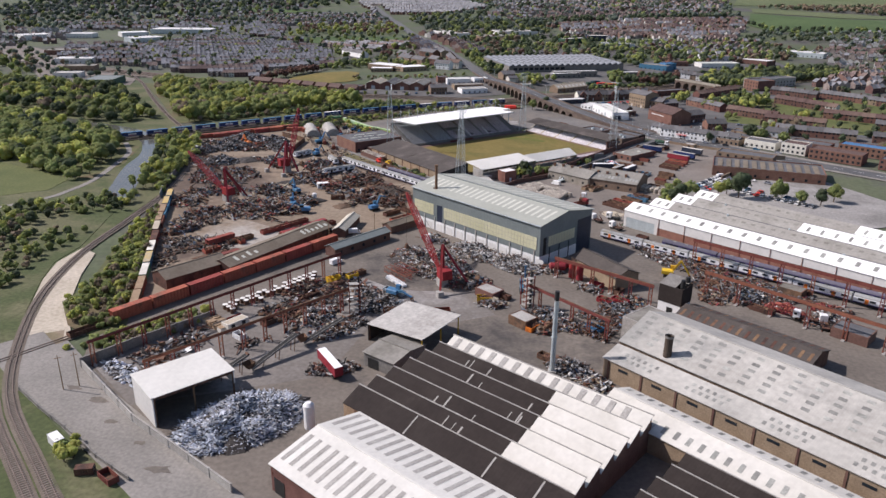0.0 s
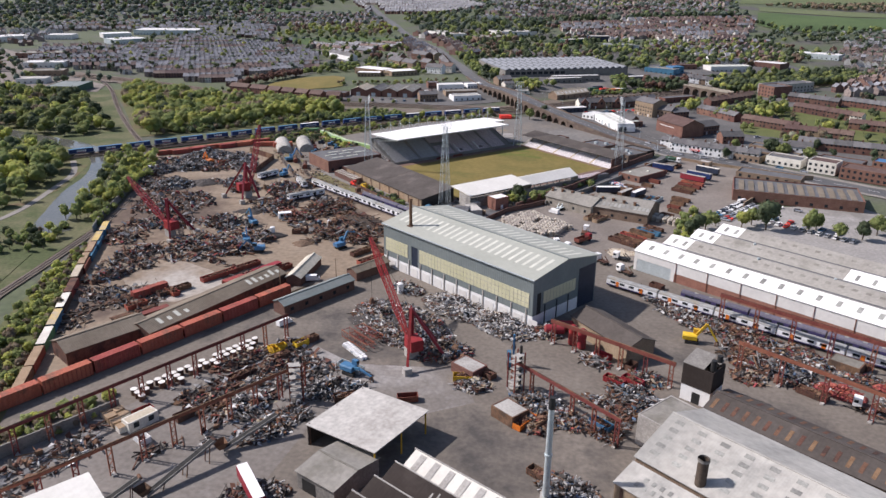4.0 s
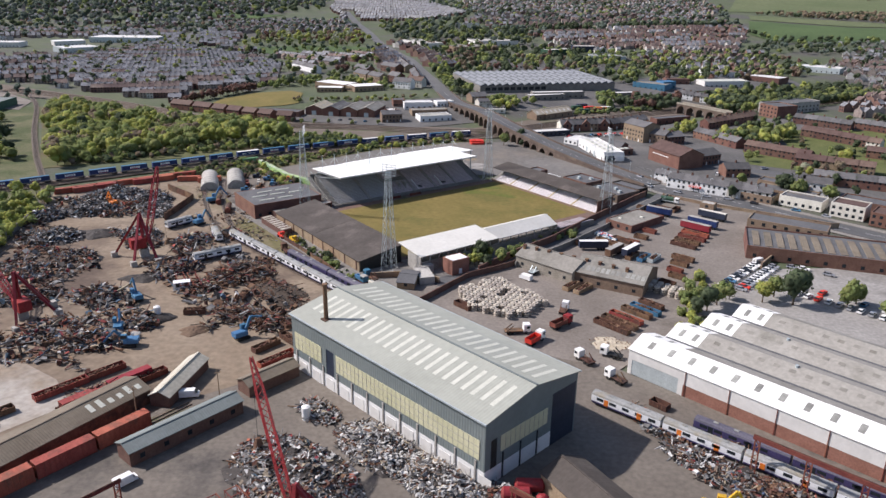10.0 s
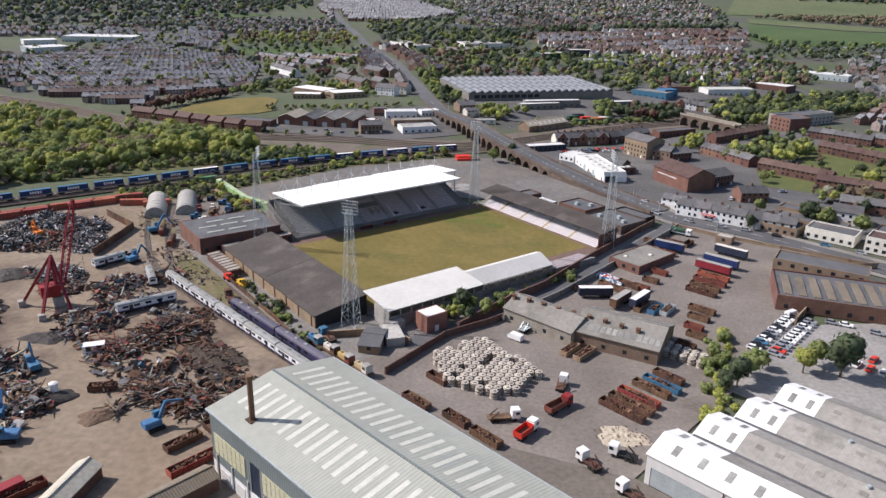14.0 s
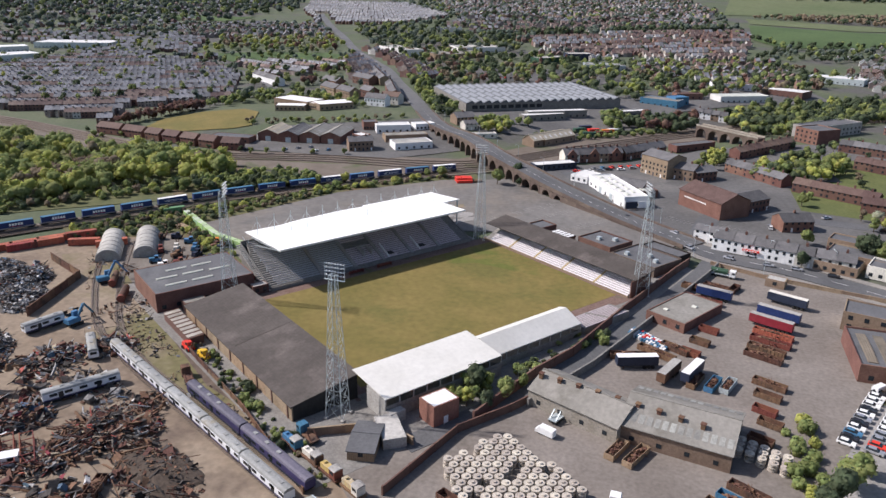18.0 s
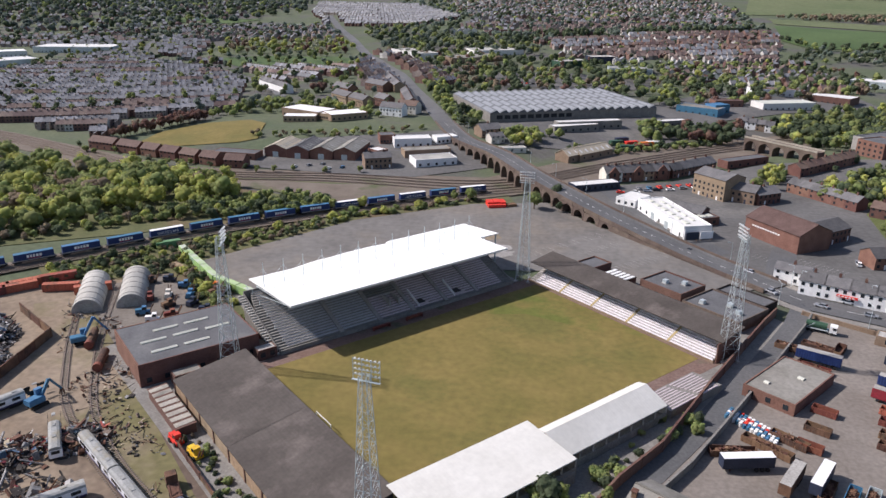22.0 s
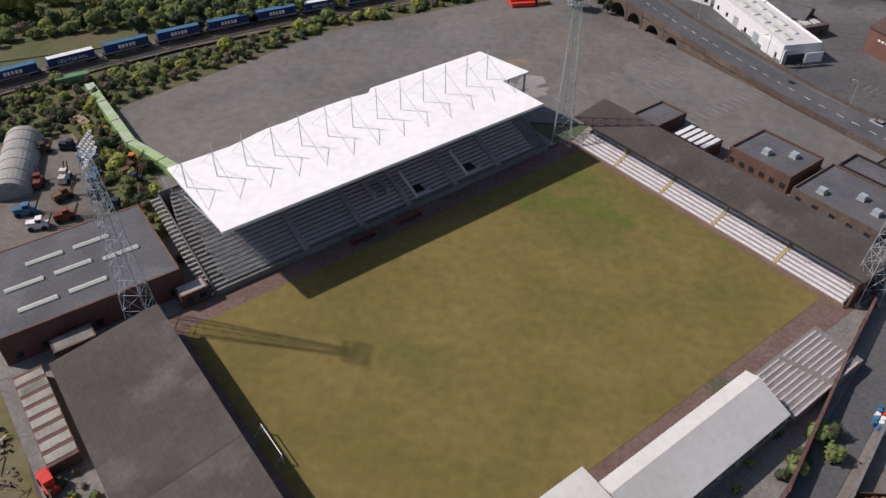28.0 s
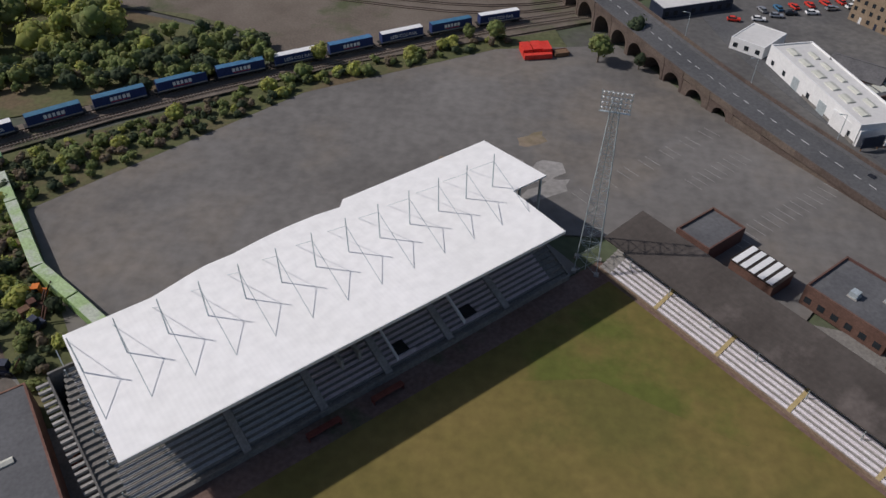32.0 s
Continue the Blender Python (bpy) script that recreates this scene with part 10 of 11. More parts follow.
# villas and shops where the long road begins
for a, b, W, wall, roof, lab in (((-221, 660), (-202, 641), 11, "brick_brown", "slate", "tall brick villa with bay windows and a slate roof"), ((-199, 638), (-182, 622), 11, "brick_brown", "slate", "tall brick villa with bay windows and a slate roof"), ((-178, 640), (-166, 628), 10, "brick_dark", "slate", "dark brick villa beside the school"),
                                 ((-160, 592), (-142, 588), 10, "white_paint", "slate", "white rendered inn with a slate roof"), ((-150, 604), (-134, 600), 10, "render", "tile_roof", "cream rendered house beside the road"), ((-236, 706), (-216, 690), 11, "brick", "slate", "large red brick villa among trees"), ((-212, 730), (-190, 712), 12, "brick_dark", "slate", "large dark brick chapel house")):
    house(a, b, W, 6.6, 9.8, wall, roof, lab, chimneys=2, group="villas", joined=True)
row((-272, 702), (-322, 760), 8, 9, 6.2, 9.2, "white_paint", "slate", "white rendered terrace house with a slate roof", "white terrace", joined=True)
row((-136, 622), (-158, 690), 9, 10, 6.4, 9.4, "brick_dark", "slate", "old brick shop house beside the long road", "road terrace", joined=True)
row((-170, 716), (-200, 790), 9, 10, 6.4, 9.4, "brick", "slate", "old brick shop house beside the long road", "road terrace", joined=True)
# the huge ribbed warehouse beyond the bridge
WZ = ground_z(-20, 620)
t = thing("ribbed_warehouse", "huge low warehouse with a ribbed pale north-light roof", "warehouse", -75, 581, WZ - 0.4, 25.5)
WL, WD, WB = 133.0, 98.0, 19
part("wall", Mesh().box(0, 0, -3, WL, 0.5, 7).box(0, WD, -3, WL, WD + 0.5, 7).box(0, 0.5, -3, 0.5, WD, 7).box(WL - 0.5, 0.5, -3, WL, WD, 7), "dark_concrete", t)
for i in range(10):
    part("window_band", Mesh().box(5 + i * 6, -0.08, 2.6, 9.5 + i * 6, 0, 5.4), "glass", t)
for i in range(WB):
    w = WL / WB
    x = i * w
    part("roof_bay", Mesh().add([(x, -0.3, 7), (x + w * 0.72, -0.3, 9.2), (x + w, -0.3, 7), (x, WD + 0.5, 7), (x + w * 0.72, WD + 0.5, 9.2), (x + w, WD + 0.5, 7)], [(0, 1, 4, 3), (1, 2, 5, 4), (0, 2, 1), (3, 4, 5)]), "north_roof", t)
    for k in range(4):
        part("north_light", Mesh().add([(x + w * 0.12, 2 + k * 24, 7.46), (x + w * 0.60, 2 + k * 24, 8.9), (x + w * 0.60, 22 + k * 24, 8.9), (x + w * 0.12, 22 + k * 24, 7.46)], [(0, 1, 2, 3)]), "north_glass", t)
for a, b, W, h, wall, roof, lab in (((-28, 561), (2, 579), 9, 4.6, "dark_concrete", "white_clad", "low annexe with a white flat roof"), ((-26, 572), (18, 592), 8, 5.6, "dark_concrete", "white_clad", "low annexe with a white flat roof"), ((44, 606), (66, 618), 8, 4.4, "dark_concrete", "white_clad", "long low shed with a white roof"),
                                    ((-60, 505), (-43, 511), 6, 3.2, "render", "concrete", "row of pale flat-roofed garages"), ((63, 668), (92, 652), 16, 6.0, "blue", "asb_roof", "blue-walled unit with a grey roof"), ((92, 664), (104, 672), 12, 6.5, "blue", "blue", "blue-fronted unit beside the yard"), ((97, 697), (120, 703), 12, 5, "brick", "tile_roof", "long brown brick unit"),
                                    ((134, 695), (178, 712), 18, 6, "white_clad", "skylight", "pale trade unit with a white roof"), ((140, 773), (186, 776), 18, 6, "white_paint", "tile_roof", "long white-fronted store with a brown roof"), ((184, 758), (212, 737), 22, 6.5, "brick_dark", "white_clad", "showroom with a white ribbed roof"),
                                    ((252, 872), (300, 846), 26, 6, "steel_grey", "white_clad", "long shed with a bright pale roof"), ((16, 905), (63, 908), 26, 6, "steel_grey", "skylight_dark", "long low grey shed"), ((-37, 936), (-6, 968), 18, 7, "dark_green", "pale_roof", "green-walled shed with a pale roof"), ((-4, 975), (26, 986), 20, 8, "navy", "pale_roof", "dark shed with a pale roof"),
                                    ((-264, 1028), (-212, 972), 26, 8, "white_clad", "pale_roof", "large pale shed beside the long road"), ((-164, 940), (-108, 984), 40, 7, "brick_brown", "asb_roof", "large brown works with a grey roof"), ((-150, 1010), (-90, 1040), 40, 7, "white_clad", "pale_roof", "large pale works hall with a grey roof"),
                                    ((-693, 830), (-668, 872), 40, 7, "steel_grey", "white_clad", "long industrial unit with a bright roof"), ((-777, 998), (-672, 1024), 50, 8, "steel_grey", "white_clad", "long industrial unit with a bright roof"), ((-881, 812), (-858, 850), 36, 8, "white_clad", "white_clad", "white industrial unit in the valley"),
                                    ((-853, 876), (-814, 888), 30, 7, "white_clad", "white_clad", "white industrial unit in the valley"), ((-780, 921), (-750, 953), 30, 7, "white_clad", "white_paint", "white industrial unit in the valley"), ((-468, 411), (-441, 418), 36, 6, "dark_green", "green_grey_roof", "green warehouse beside the valley railway"),
                                    ((-535, 452), (-510, 462), 18, 5, "white_clad", "pale_roof", "small pale works beside the line"), ((-560, 500), (-530, 512), 20, 6, "brick_brown", "asb_roof", "old brick works beside the line"), ((-620, 560), (-580, 575), 24, 6, "white_clad", "white_clad", "pale unit beside the line"), ((-700, 640), (-650, 662), 30, 6, "brick", "asb_roof", "brick works in the valley")):
    flat_block("industrial_unit", lab, "building", a, b, W, h, wall, roof, max(3, int(math.hypot(b[0] - a[0], b[1] - a[1]) / 5)), joined=True, parapet=0.25)
for k in range(2):
    t = gable("goods_shed", "old brick goods shed with a pale sheet roof", "warehouse", (-16.5 + k * 7, 497 + k * 6), (6 + k * 4, 523 + k * 3), 11, 4.4, 7.6, "brick_brown", "sand", 6, "white_clad", light_size=(1.6, 0.5), windows=4)
house((-74, 531), (-62, 539), 12, 5.4, 8.2, "brick_brown", "slate", "old house with a grey hipped roof below the road", chimneys=1)
house((-66, 519), (-58, 524), 9, 4.4, 6.6, "render", "slate", "small rendered house below the road", chimneys=1)
row((104, 634), (128, 626), 4, 8, 5.4, 8.0, "white_paint", "slate", "white rendered terrace house beyond the far viaduct", "far white terrace", joined=True)
for k, (x, y, a, m_) in enumerate(((10, 548, 30, "dark_green"), (16, 540, 10, "dark_green"), (20, 550, 30, "bright_red"), (26, 545, 20, "rust_red"), (14, 556, 30, "navy"), (34, 556, 20, "white_paint"), (30, 552, 25, "orange"))):
    t = thing("yard_container", "painted steel container in the yard beyond the line", "container", x, y, ground_z(x, y) - 0.2, a, "far containers")
    part("body", Mesh().box(0, 0, 0, 9, 3.4, 3.6), m_, t)
    part("door", Mesh().box(9.0, 0.3, 0.3, 9.1, 3.1, 3.3), "steel_grey", t)
# far viaduct beyond the station
t = thing("far_viaduct", "stone railway viaduct with round arches", "viaduct", 98, 564, 0, -50, kind="structure")
for i in range(5):
    d, H, r = 10.5, 8.6, 4.3
    prof = [(0, -0.3), (d / 2 - r, -0.3), (d / 2 - r, 2.8)] + [(d / 2 - r * math.cos(math.pi * k / 10), 2.8 + r * math.sin(math.pi * k / 10)) for k in range(1, 10)] + [(d / 2 + r, 2.8), (d / 2 + r, -0.3), (d, -0.3), (d, H), (0, H)]
    n = len(prof)
    part("arch", Mesh().add([(x + i * d, -3.5, z) for x, z in prof] + [(x + i * d, 3.5, z) for x, z in prof], [tuple(range(n)), tuple(reversed(range(n, 2 * n)))] + [(k, n + k, n + (k + 1) % n, (k + 1) % n) for k in range(n)]), "viaduct_brick", t)
    part("parapet", Mesh().box(i * d, -3.7, H, i * d + d, -3.3, H + 1.1).box(i * d, 3.3, H, i * d + d, 3.7, H + 1.1), "stone", t)
# parked cars beside the station and the stores
for k in range(0, 46, 2):
    if k < 14:
        x, y, a = 22 + k * 2.7, 446 + k * 1.25 + (k % 2) * 1.0, 115
    elif k < 24:
        x, y, a = -172 + (k - 14) * 3.4, 460 - (k % 3) * 5, 80 + 4 * (k % 4)
    elif k < 36:
        x, y, a = 92 + (k - 24) * 3.2, 772 + (k % 2) * 9, 90
    else:
        x, y, a = -84 + (k - 36) * 3.0, 800 + (k % 2) * 8, 70
    copy_thing(random.choice(cars), pose(x, y, ground_z(x, y) + 0.02, 0, 0, a + random.uniform(-5, 5)))


# ---- far houses in long streets, joined by district ----
class District:
    """Terraced and detached houses with back wings, chimneys and windows, joined by material."""

    def __init__(self):
        self.w, self.r, self.c, self.g = {}, {}, Mesh(), Mesh()

    def house(self, x, y, turn, L, W, eave, ridge, roof, wall, wing):
        z = ground_z(x, y) - 0.6
        m = pose(x, y, z, 0, 0, turn)
        def tr(p):
            return [tuple(m @ Vector(q)) for q in p]
        w, r = self.w.setdefault(wall, Mesh()), self.r.setdefault(roof, Mesh())
        w.add(tr([(0, 0, 0), (L, 0, 0), (L, W, 0), (0, W, 0), (0, 0, eave), (L, 0, eave), (L, W, eave), (0, W, eave), (0, W / 2, ridge), (L, W / 2, ridge)]),
              [(0, 1, 5, 4), (2, 3, 7, 6), (1, 2, 6, 9, 5), (3, 0, 4, 8, 7)])
        r.add(tr([(-0.1, -0.4, eave - 0.2), (L + 0.1, -0.4, eave - 0.2), (L + 0.1, W / 2, ridge + 0.1), (-0.1, W / 2, ridge + 0.1), (L + 0.1, W + 0.4, eave - 0.2), (-0.1, W + 0.4, eave - 0.2)]), [(0, 1, 2, 3), (3, 2, 4, 5)])
        if wing:
            b, h = W + 5.0, eave - 1.0
            w.add(tr([(0.3, W, 0), (2.7, W, 0), (2.7, b, 0), (0.3, b, 0), (0.3, W, h + 0.9), (2.7, W, h - 0.5), (2.7, b, h - 0.5), (0.3, b, h + 0.9)]), [(1, 2, 6, 5), (2, 3, 7, 6), (3, 0, 4, 7)])
            r.add(tr([(0.2, W, h + 1.0), (2.9, W, h - 0.5), (2.9, b + 0.2, h - 0.5), (0.2, b + 0.2, h + 1.0)]), [(0, 1, 2, 3)])
        if y > 1000:
            return
        self.c.box(0.0, W / 2 - 0.5, ridge - 0.3, 0.8, W / 2 + 0.5, ridge + 1.3, m)
        for xx in (L * 0.28, L * 0.72):
            for zz in (1.3, 3.8):
                for yy, f in ((-0.05, (0, 1, 2, 3)), (W + 0.05, (3, 2, 1, 0))):
                    self.g.add(tr([(xx - 0.5, yy, zz), (xx + 0.5, yy, zz), (xx + 0.5, yy, zz + 1.3), (xx - 0.5, yy, zz + 1.3)]), [f])

    def done(self, label):
        t = thing("housing_district", label, "houses", 0, 0, 0, 0, "far districts", "stuff")
        for k, me in self.w.items():
            part("walls", me, k, t)
        for k, me in self.r.items():
            part("roofs", me, k, t)
        if self.c.v:
            part("chimneys", self.c, "town_wall", t)
            part("windows", self.g, "glass", t)


def inside(x, y, poly):
    hit = False
    for (x1, y1), (x2, y2) in zip(poly, poly[1:] + poly[:1]):
        if (y1 > y) != (y2 > y) and x < (x2 - x1) * (y - y1) / (y2 - y1) + x1:
            hit = not hit
    return hit


def near_line(x, y, pts, d):
    return any(abs(px - x) < d and abs(py - y) < d for px, py, *_ in pts)


FAR_ROADS = MAIN + AVENUE
WALLS = ["town_wall"] * 5 + ["town_red"] * 3 + ["town_white"]


def terraces(poly, turn, spacing, pitch, label, roofs, gap=0.06, eave=5.4, L=5.6, W=8.0, jitter=0.0, walls=WALLS):
    d = District()
    c, s = math.cos(radians(turn)), math.sin(radians(turn))
    xs_, ys_ = [p[0] for p in poly], [p[1] for p in poly]
    cx, cy, R = sum(xs_) / len(xs_), sum(ys_) / len(ys_), max(max(xs_) - min(xs_), max(ys_) - min(ys_))
    i, n = -R, 0
    while i < R:
        j = -R
        wall, roof = random.choice(walls), random.choice(roofs)
        back = n % 2 == 1 and jitter < 2
        while j < R:
            x, y = cx + c * j - s * i, cy + s * j + c * i
            if random.random() < 0.14:
                wall, roof = random.choice(walls), random.choice(roofs)
            if inside(x, y, poly) and random.random() > gap and not near_line(x, y, FAR_ROADS, 14):
                dj = random.uniform(-jitter, jitter)
                a = turn + (random.choice((0, 90)) if jitter > 2 else 0) + random.uniform(-1, 1) * (1 + jitter)
                w = W + random.uniform(-0.5, 0.5)
                if back:
                    x, y, a = x + c * L, y + s * L, a + 180
                d.house(x + dj, y + random.uniform(-jitter, jitter), a, L, w, eave + random.uniform(-0.15, 0.15), eave + 2.7 + random.uniform(-0.1, 0.1 + 0.15 * jitter), roof, wall, jitter < 2)
            j += pitch
        i += spacing
        n += 1
    d.done(label)


SLATES = ["town_slate", "town_slate", "town_slate", "town_tile"]
terraces([(-442, 530), (-367, 506), (-330, 500), (-345, 560), (-300, 590), (-281, 592), (-310, 660), (-338, 740), (-450, 905), (-560, 915), (-640, 890), (-650, 770), (-560, 640)], 22, 20, 5.7, "dense slate-roofed terraced streets", SLATES)
terraces([(-650, 600), (-470, 540), (-560, 640), (-660, 780), (-760, 760)], 30, 26, 7.5, "mixed terraces and yards at the town's edge", SLATES, 0.2, jitter=1.5)
terraces([(-450, 915), (-338, 748), (-300, 770), (-262, 850), (-275, 905), (-417, 900)], -36, 21, 5.8, "slate-roofed terraced streets below the park", SLATES, 0.08)
terraces([(-660, 900), (-560, 930), (-440, 920), (-520, 985), (-590, 1160), (-760, 1150), (-660, 1040)], 28, 24, 6.4, "slate-roofed terraced streets beyond the works", SLATES, 0.12, jitter=0.6)
terraces([(-258, 850), (-205, 730), (-185, 740), (-225, 850), (-290, 985), (-275, 920)], 66, 16, 6.4, "old terraces beside the long road", SLATES, 0.12, eave=6.4)
terraces([(-150, 742), (-215, 890), (-300, 1040), (-285, 1046), (-190, 900), (-130, 760)], 64, 15, 6.6, "old shops and terraces on the long road's far side", ["town_slate", "town_tile"], 0.16, eave=6.4)
terraces([(-700, 1170), (-560, 1175), (-390, 1220), (-460, 1400), (-700, 1380), (-900, 1240)], 34, 27, 8.5, "suburban houses on the hillside", SLATES, 0.15, jitter=2.2)
terraces([(-490, 1420), (-310, 1380), (-250, 1500), (-440, 1990), (-730, 2060), (-620, 1700)], -14, 19, 7.2, "dense pale-roofed houses climbing the far hill", ["town_slate", "town_slate", "town_pale"], 0.10, jitter=1.2)
terraces([(-90, 1150), (60, 1215), (264, 1285), (235, 1100), (212, 1020), (90, 1000), (-30, 1030)], 16, 23, 7.4, "red-brown estate on the rise", ["town_tile", "town_tile", "town_slate"], 0.14, jitter=1.6, walls=["town_red", "town_wall", "town_red", "town_white"])
terraces([(-230, 1240), (-60, 1180), (60, 1240), (250, 1310), (230, 1500), (-200, 1480)], 10, 27, 8.5, "estate houses on the hill", ["town_tile", "town_slate"], 0.2, jitter=2.4)
terraces([(-220, 1500), (230, 1520), (300, 1750), (250, 2150), (-380, 2100)], 25, 32, 9, "far hillside houses", ["town_slate", "town_tile", "town_pale"], 0.2, jitter=4)
terraces([(-1500, 1300), (-920, 1260), (-720, 1420), (-720, 2000), (-1500, 2000)], 15, 46, 11, "scattered houses on the far hill", SLATES, 0.5, jitter=5)
terraces([(-1150, 700), (-900, 620), (-800, 780), (-900, 1000), (-1100, 1000)], 20, 36, 10, "mixed houses and works in the valley", ["town_slate", "town_pale", "town_tile"], 0.3, jitter=3)
terraces([(-960, 1020), (-790, 1060), (-640, 1060), (-640, 1160), (-900, 1200), (-1100, 1150)], 25, 27, 8, "grey streets in the valley", SLATES, 0.2, jitter=2)
terraces([(225, 560), (420, 480), (520, 700), (400, 780), (310, 720)], 30, 24, 7.5, "red brick estate beyond the offices", SLATES, 0.15, jitter=2.2, walls=["town_red", "town_wall"])
terraces([(300, 740), (560, 720), (640, 1000), (380, 1060), (300, 900)], -15, 26, 8, "suburban houses below the fields", ["town_tile", "town_slate"], 0.2, jitter=3)
terraces([(280, 250), (480, 200), (620, 420), (420, 480), (320, 420)], -20, 22, 7, "brick terraces to the east", SLATES, 0.12, jitter=1.5, walls=["town_red", "town_wall", "town_red", "town_white"])
terraces([(105, 800), (250, 800), (240, 1000), (90, 985), (70, 930)], 12, 30, 9, "brick houses beyond the stores", ["town_tile", "town_slate"], 0.35, jitter=3, walls=["town_red", "town_wall", "town_white"])
terraces([(-60, 1000), (60, 960), (80, 990), (-30, 1030)], 18, 30, 8.5, "houses beyond the works", SLATES, 0.3, jitter=3)
terraces([(300, 1060), (640, 1010), (760, 1240), (420, 1180)], -10, 40, 9, "huts and houses below the farm fields", ["town_pale", "town_slate"], 0.5, eave=2.6, L=4.5, W=4, jitter=4)
terraces([(480, 200), (900, 100), (1000, 700), (640, 720), (620, 420)], 25, 26, 8, "brick streets on the east side", SLATES, 0.15, jitter=1.5)


# ---- trees ----
import itertools

G_ = (1 + 5 ** 0.5) / 2
ICO = np.array([(0, s1, s2 * G_) for s1 in (-1, 1) for s2 in (-1, 1)] + [(s1, s2 * G_, 0) for s1 in (-1, 1) for s2 in (-1, 1)] + [(s2 * G_, 0, s1) for s1 in (-1, 1) for s2 in (-1, 1)]) / (1 + G_ * G_) ** 0.5
ICO_F = []
for i, j, k in itertools.combinations(range(12), 3):
    if all(np.linalg.norm(ICO[p] - ICO[q]) < 1.1 for p, q in ((i, j), (j, k), (i, k))):
        ICO_F.append((i, j, k) if np.dot(np.cross(ICO[j] - ICO[i], ICO[k] - ICO[i]), ICO[i]) > 0 else (i, k, j))


def leaf_mesh(name, v, f):
    me = bpy.data.meshes.new(name)
    me.from_pydata(v.tolist(), [], f)
    me.polygons.foreach_set("use_smooth", [True] * len(me.polygons))
    return me


def leaf_quads(centres, radii, per, size, rng):
    """Small leaf sprays round clump centres: crossing quads of uneven size."""
    n = len(centres) * per
    c = np.repeat(centres, per, 0)
    r = np.repeat(radii, per, 0)
    d = rng.normal(size=(n, 3))
    d /= np.linalg.norm(d, axis=1, keepdims=True)
    p = c + d * r * (0.78 + 0.34 * rng.random((n, 1)))
    nrm = d * 1.6 + rng.normal(size=(n, 3)) * 0.34 + (-0.1, 0, 0.25)
    nrm /= np.linalg.norm(nrm, axis=1, keepdims=True)
    a = np.cross(nrm, rng.normal(size=(n, 3)))
    a /= np.linalg.norm(a, axis=1, keepdims=True)
    b = np.cross(nrm, a)
    s = size * (0.55 + 0.9 * rng.random((n, 1)))
    v = np.stack([p - a * s, p - b * s * 0.6, p + a * s, p + b * s * 0.75], 1).reshape(-1, 3)
    f = np.arange(n * 4).reshape(-1, 4).tolist()
    m = len(centres)
    core = centres[:, None, :] + ICO[None] * radii[:, None, :] * (0.74 + 0.2 * rng.random((m, 12, 1))) * (1, 1, 0.9)
    f += (np.array(ICO_F)[None] + (n * 4 + np.arange(m) * 12)[:, None, None]).reshape(-1, 3).tolist()
    return np.concatenate([v, core.reshape(-1, 3)]), f


def crown(rng, R, H, base, clumps):
    """Clump centres and radii of one uneven crown."""
    u = rng.normal(size=(clumps, 3))
    u /= np.linalg.norm(u, axis=1, keepdims=True)
    k = rng.random((clumps, 1)) ** 0.5
    c = u * k * (R * 0.62, R * 0.62, H * 0.34) * (0.7 + 0.6 * rng.random((clumps, 1)))
    c[:, 2] += base + H * 0.5
    r = R * (0.40 + 0.24 * rng.random((clumps, 1))) * np.ones((1, 3))
    return c, r


def tree(kind, R, H, seed, label, name="tree", per=26, clumps=24):
    rng = np.random.default_rng(seed)
    t = thing(name, label, "tree" if name == "tree" else "bush", group="trees")
    base = H * 0.28 if name == "tree" else 0.0
    me = Mesh().tube((0, 0, -0.2), (0.1, 0.05, H * 0.62), 0.035 * H, 0.012 * H, 8)
    for k in range(5):
        a = k * 1.256 + rng.random()
        z = H * (0.26 + 0.07 * k)
        me.tube((0.05, 0.03, z), (R * 0.6 * math.cos(a), R * 0.6 * math.sin(a), z + H * 0.22), 0.014 * H, 0.005 * H, 6)
    if name == "tree":
        part("trunk", me, "bark", t)
    c, r = crown(rng, R, H - base, base, clumps)
    v, f = leaf_quads(c, r, per, 0.06 * R + 0.28, rng)
    part("crown", leaf_mesh("crown", v, f), kind, t)
    return t


LIB = {}
for kind in ("leaf_green", "leaf_lime", "leaf_dark", "leaf_brown", "leaf_pale"):
    word = {"leaf_green": "mid-green", "leaf_lime": "yellow-green", "leaf_dark": "dark green", "leaf_brown": "brown budding", "leaf_pale": "pale blossoming"}[kind]
    for s in range(3 if kind != "leaf_pale" else 1):
        LIB.setdefault(kind, []).append([tree(kind, 3.6 + s * 0.7, 8.5 + 1.8 * s, hash_ + s, "%s broadleaf tree with an uneven crown" % word) for hash_ in (len(LIB) * 17,)][0])
BUSH = [tree("leaf_green", 2.0, 2.6, 91, "low green bush on rough ground", "bush", 20, 14), tree("leaf_lime", 1.8, 2.4, 92, "low yellow-green bush on rough ground", "bush", 20, 14), tree("leaf_dark", 2.0, 2.8, 93, "low dark bush on rough ground", "bush", 20, 14)]
used = set()


def plant(src, x, y, s=1.0):
    m = pose(x, y, ground_z(x, y) - 0.1, 0, 0, random.uniform(0, 360))
    if src.name in used:
        o = copy_thing(src, m)
    else:
        used.add(src.name)
        o = src
        o.matrix_basis = m
    o.scale = (s, s, s * random.uniform(0.9, 1.1))


def pick(weights):
    k = random.choices(list(weights), list(weights.values()))[0]
    return random.choice(LIB[k])


MIX = {"leaf_green": 4, "leaf_lime": 0.5, "leaf_dark": 3.4}
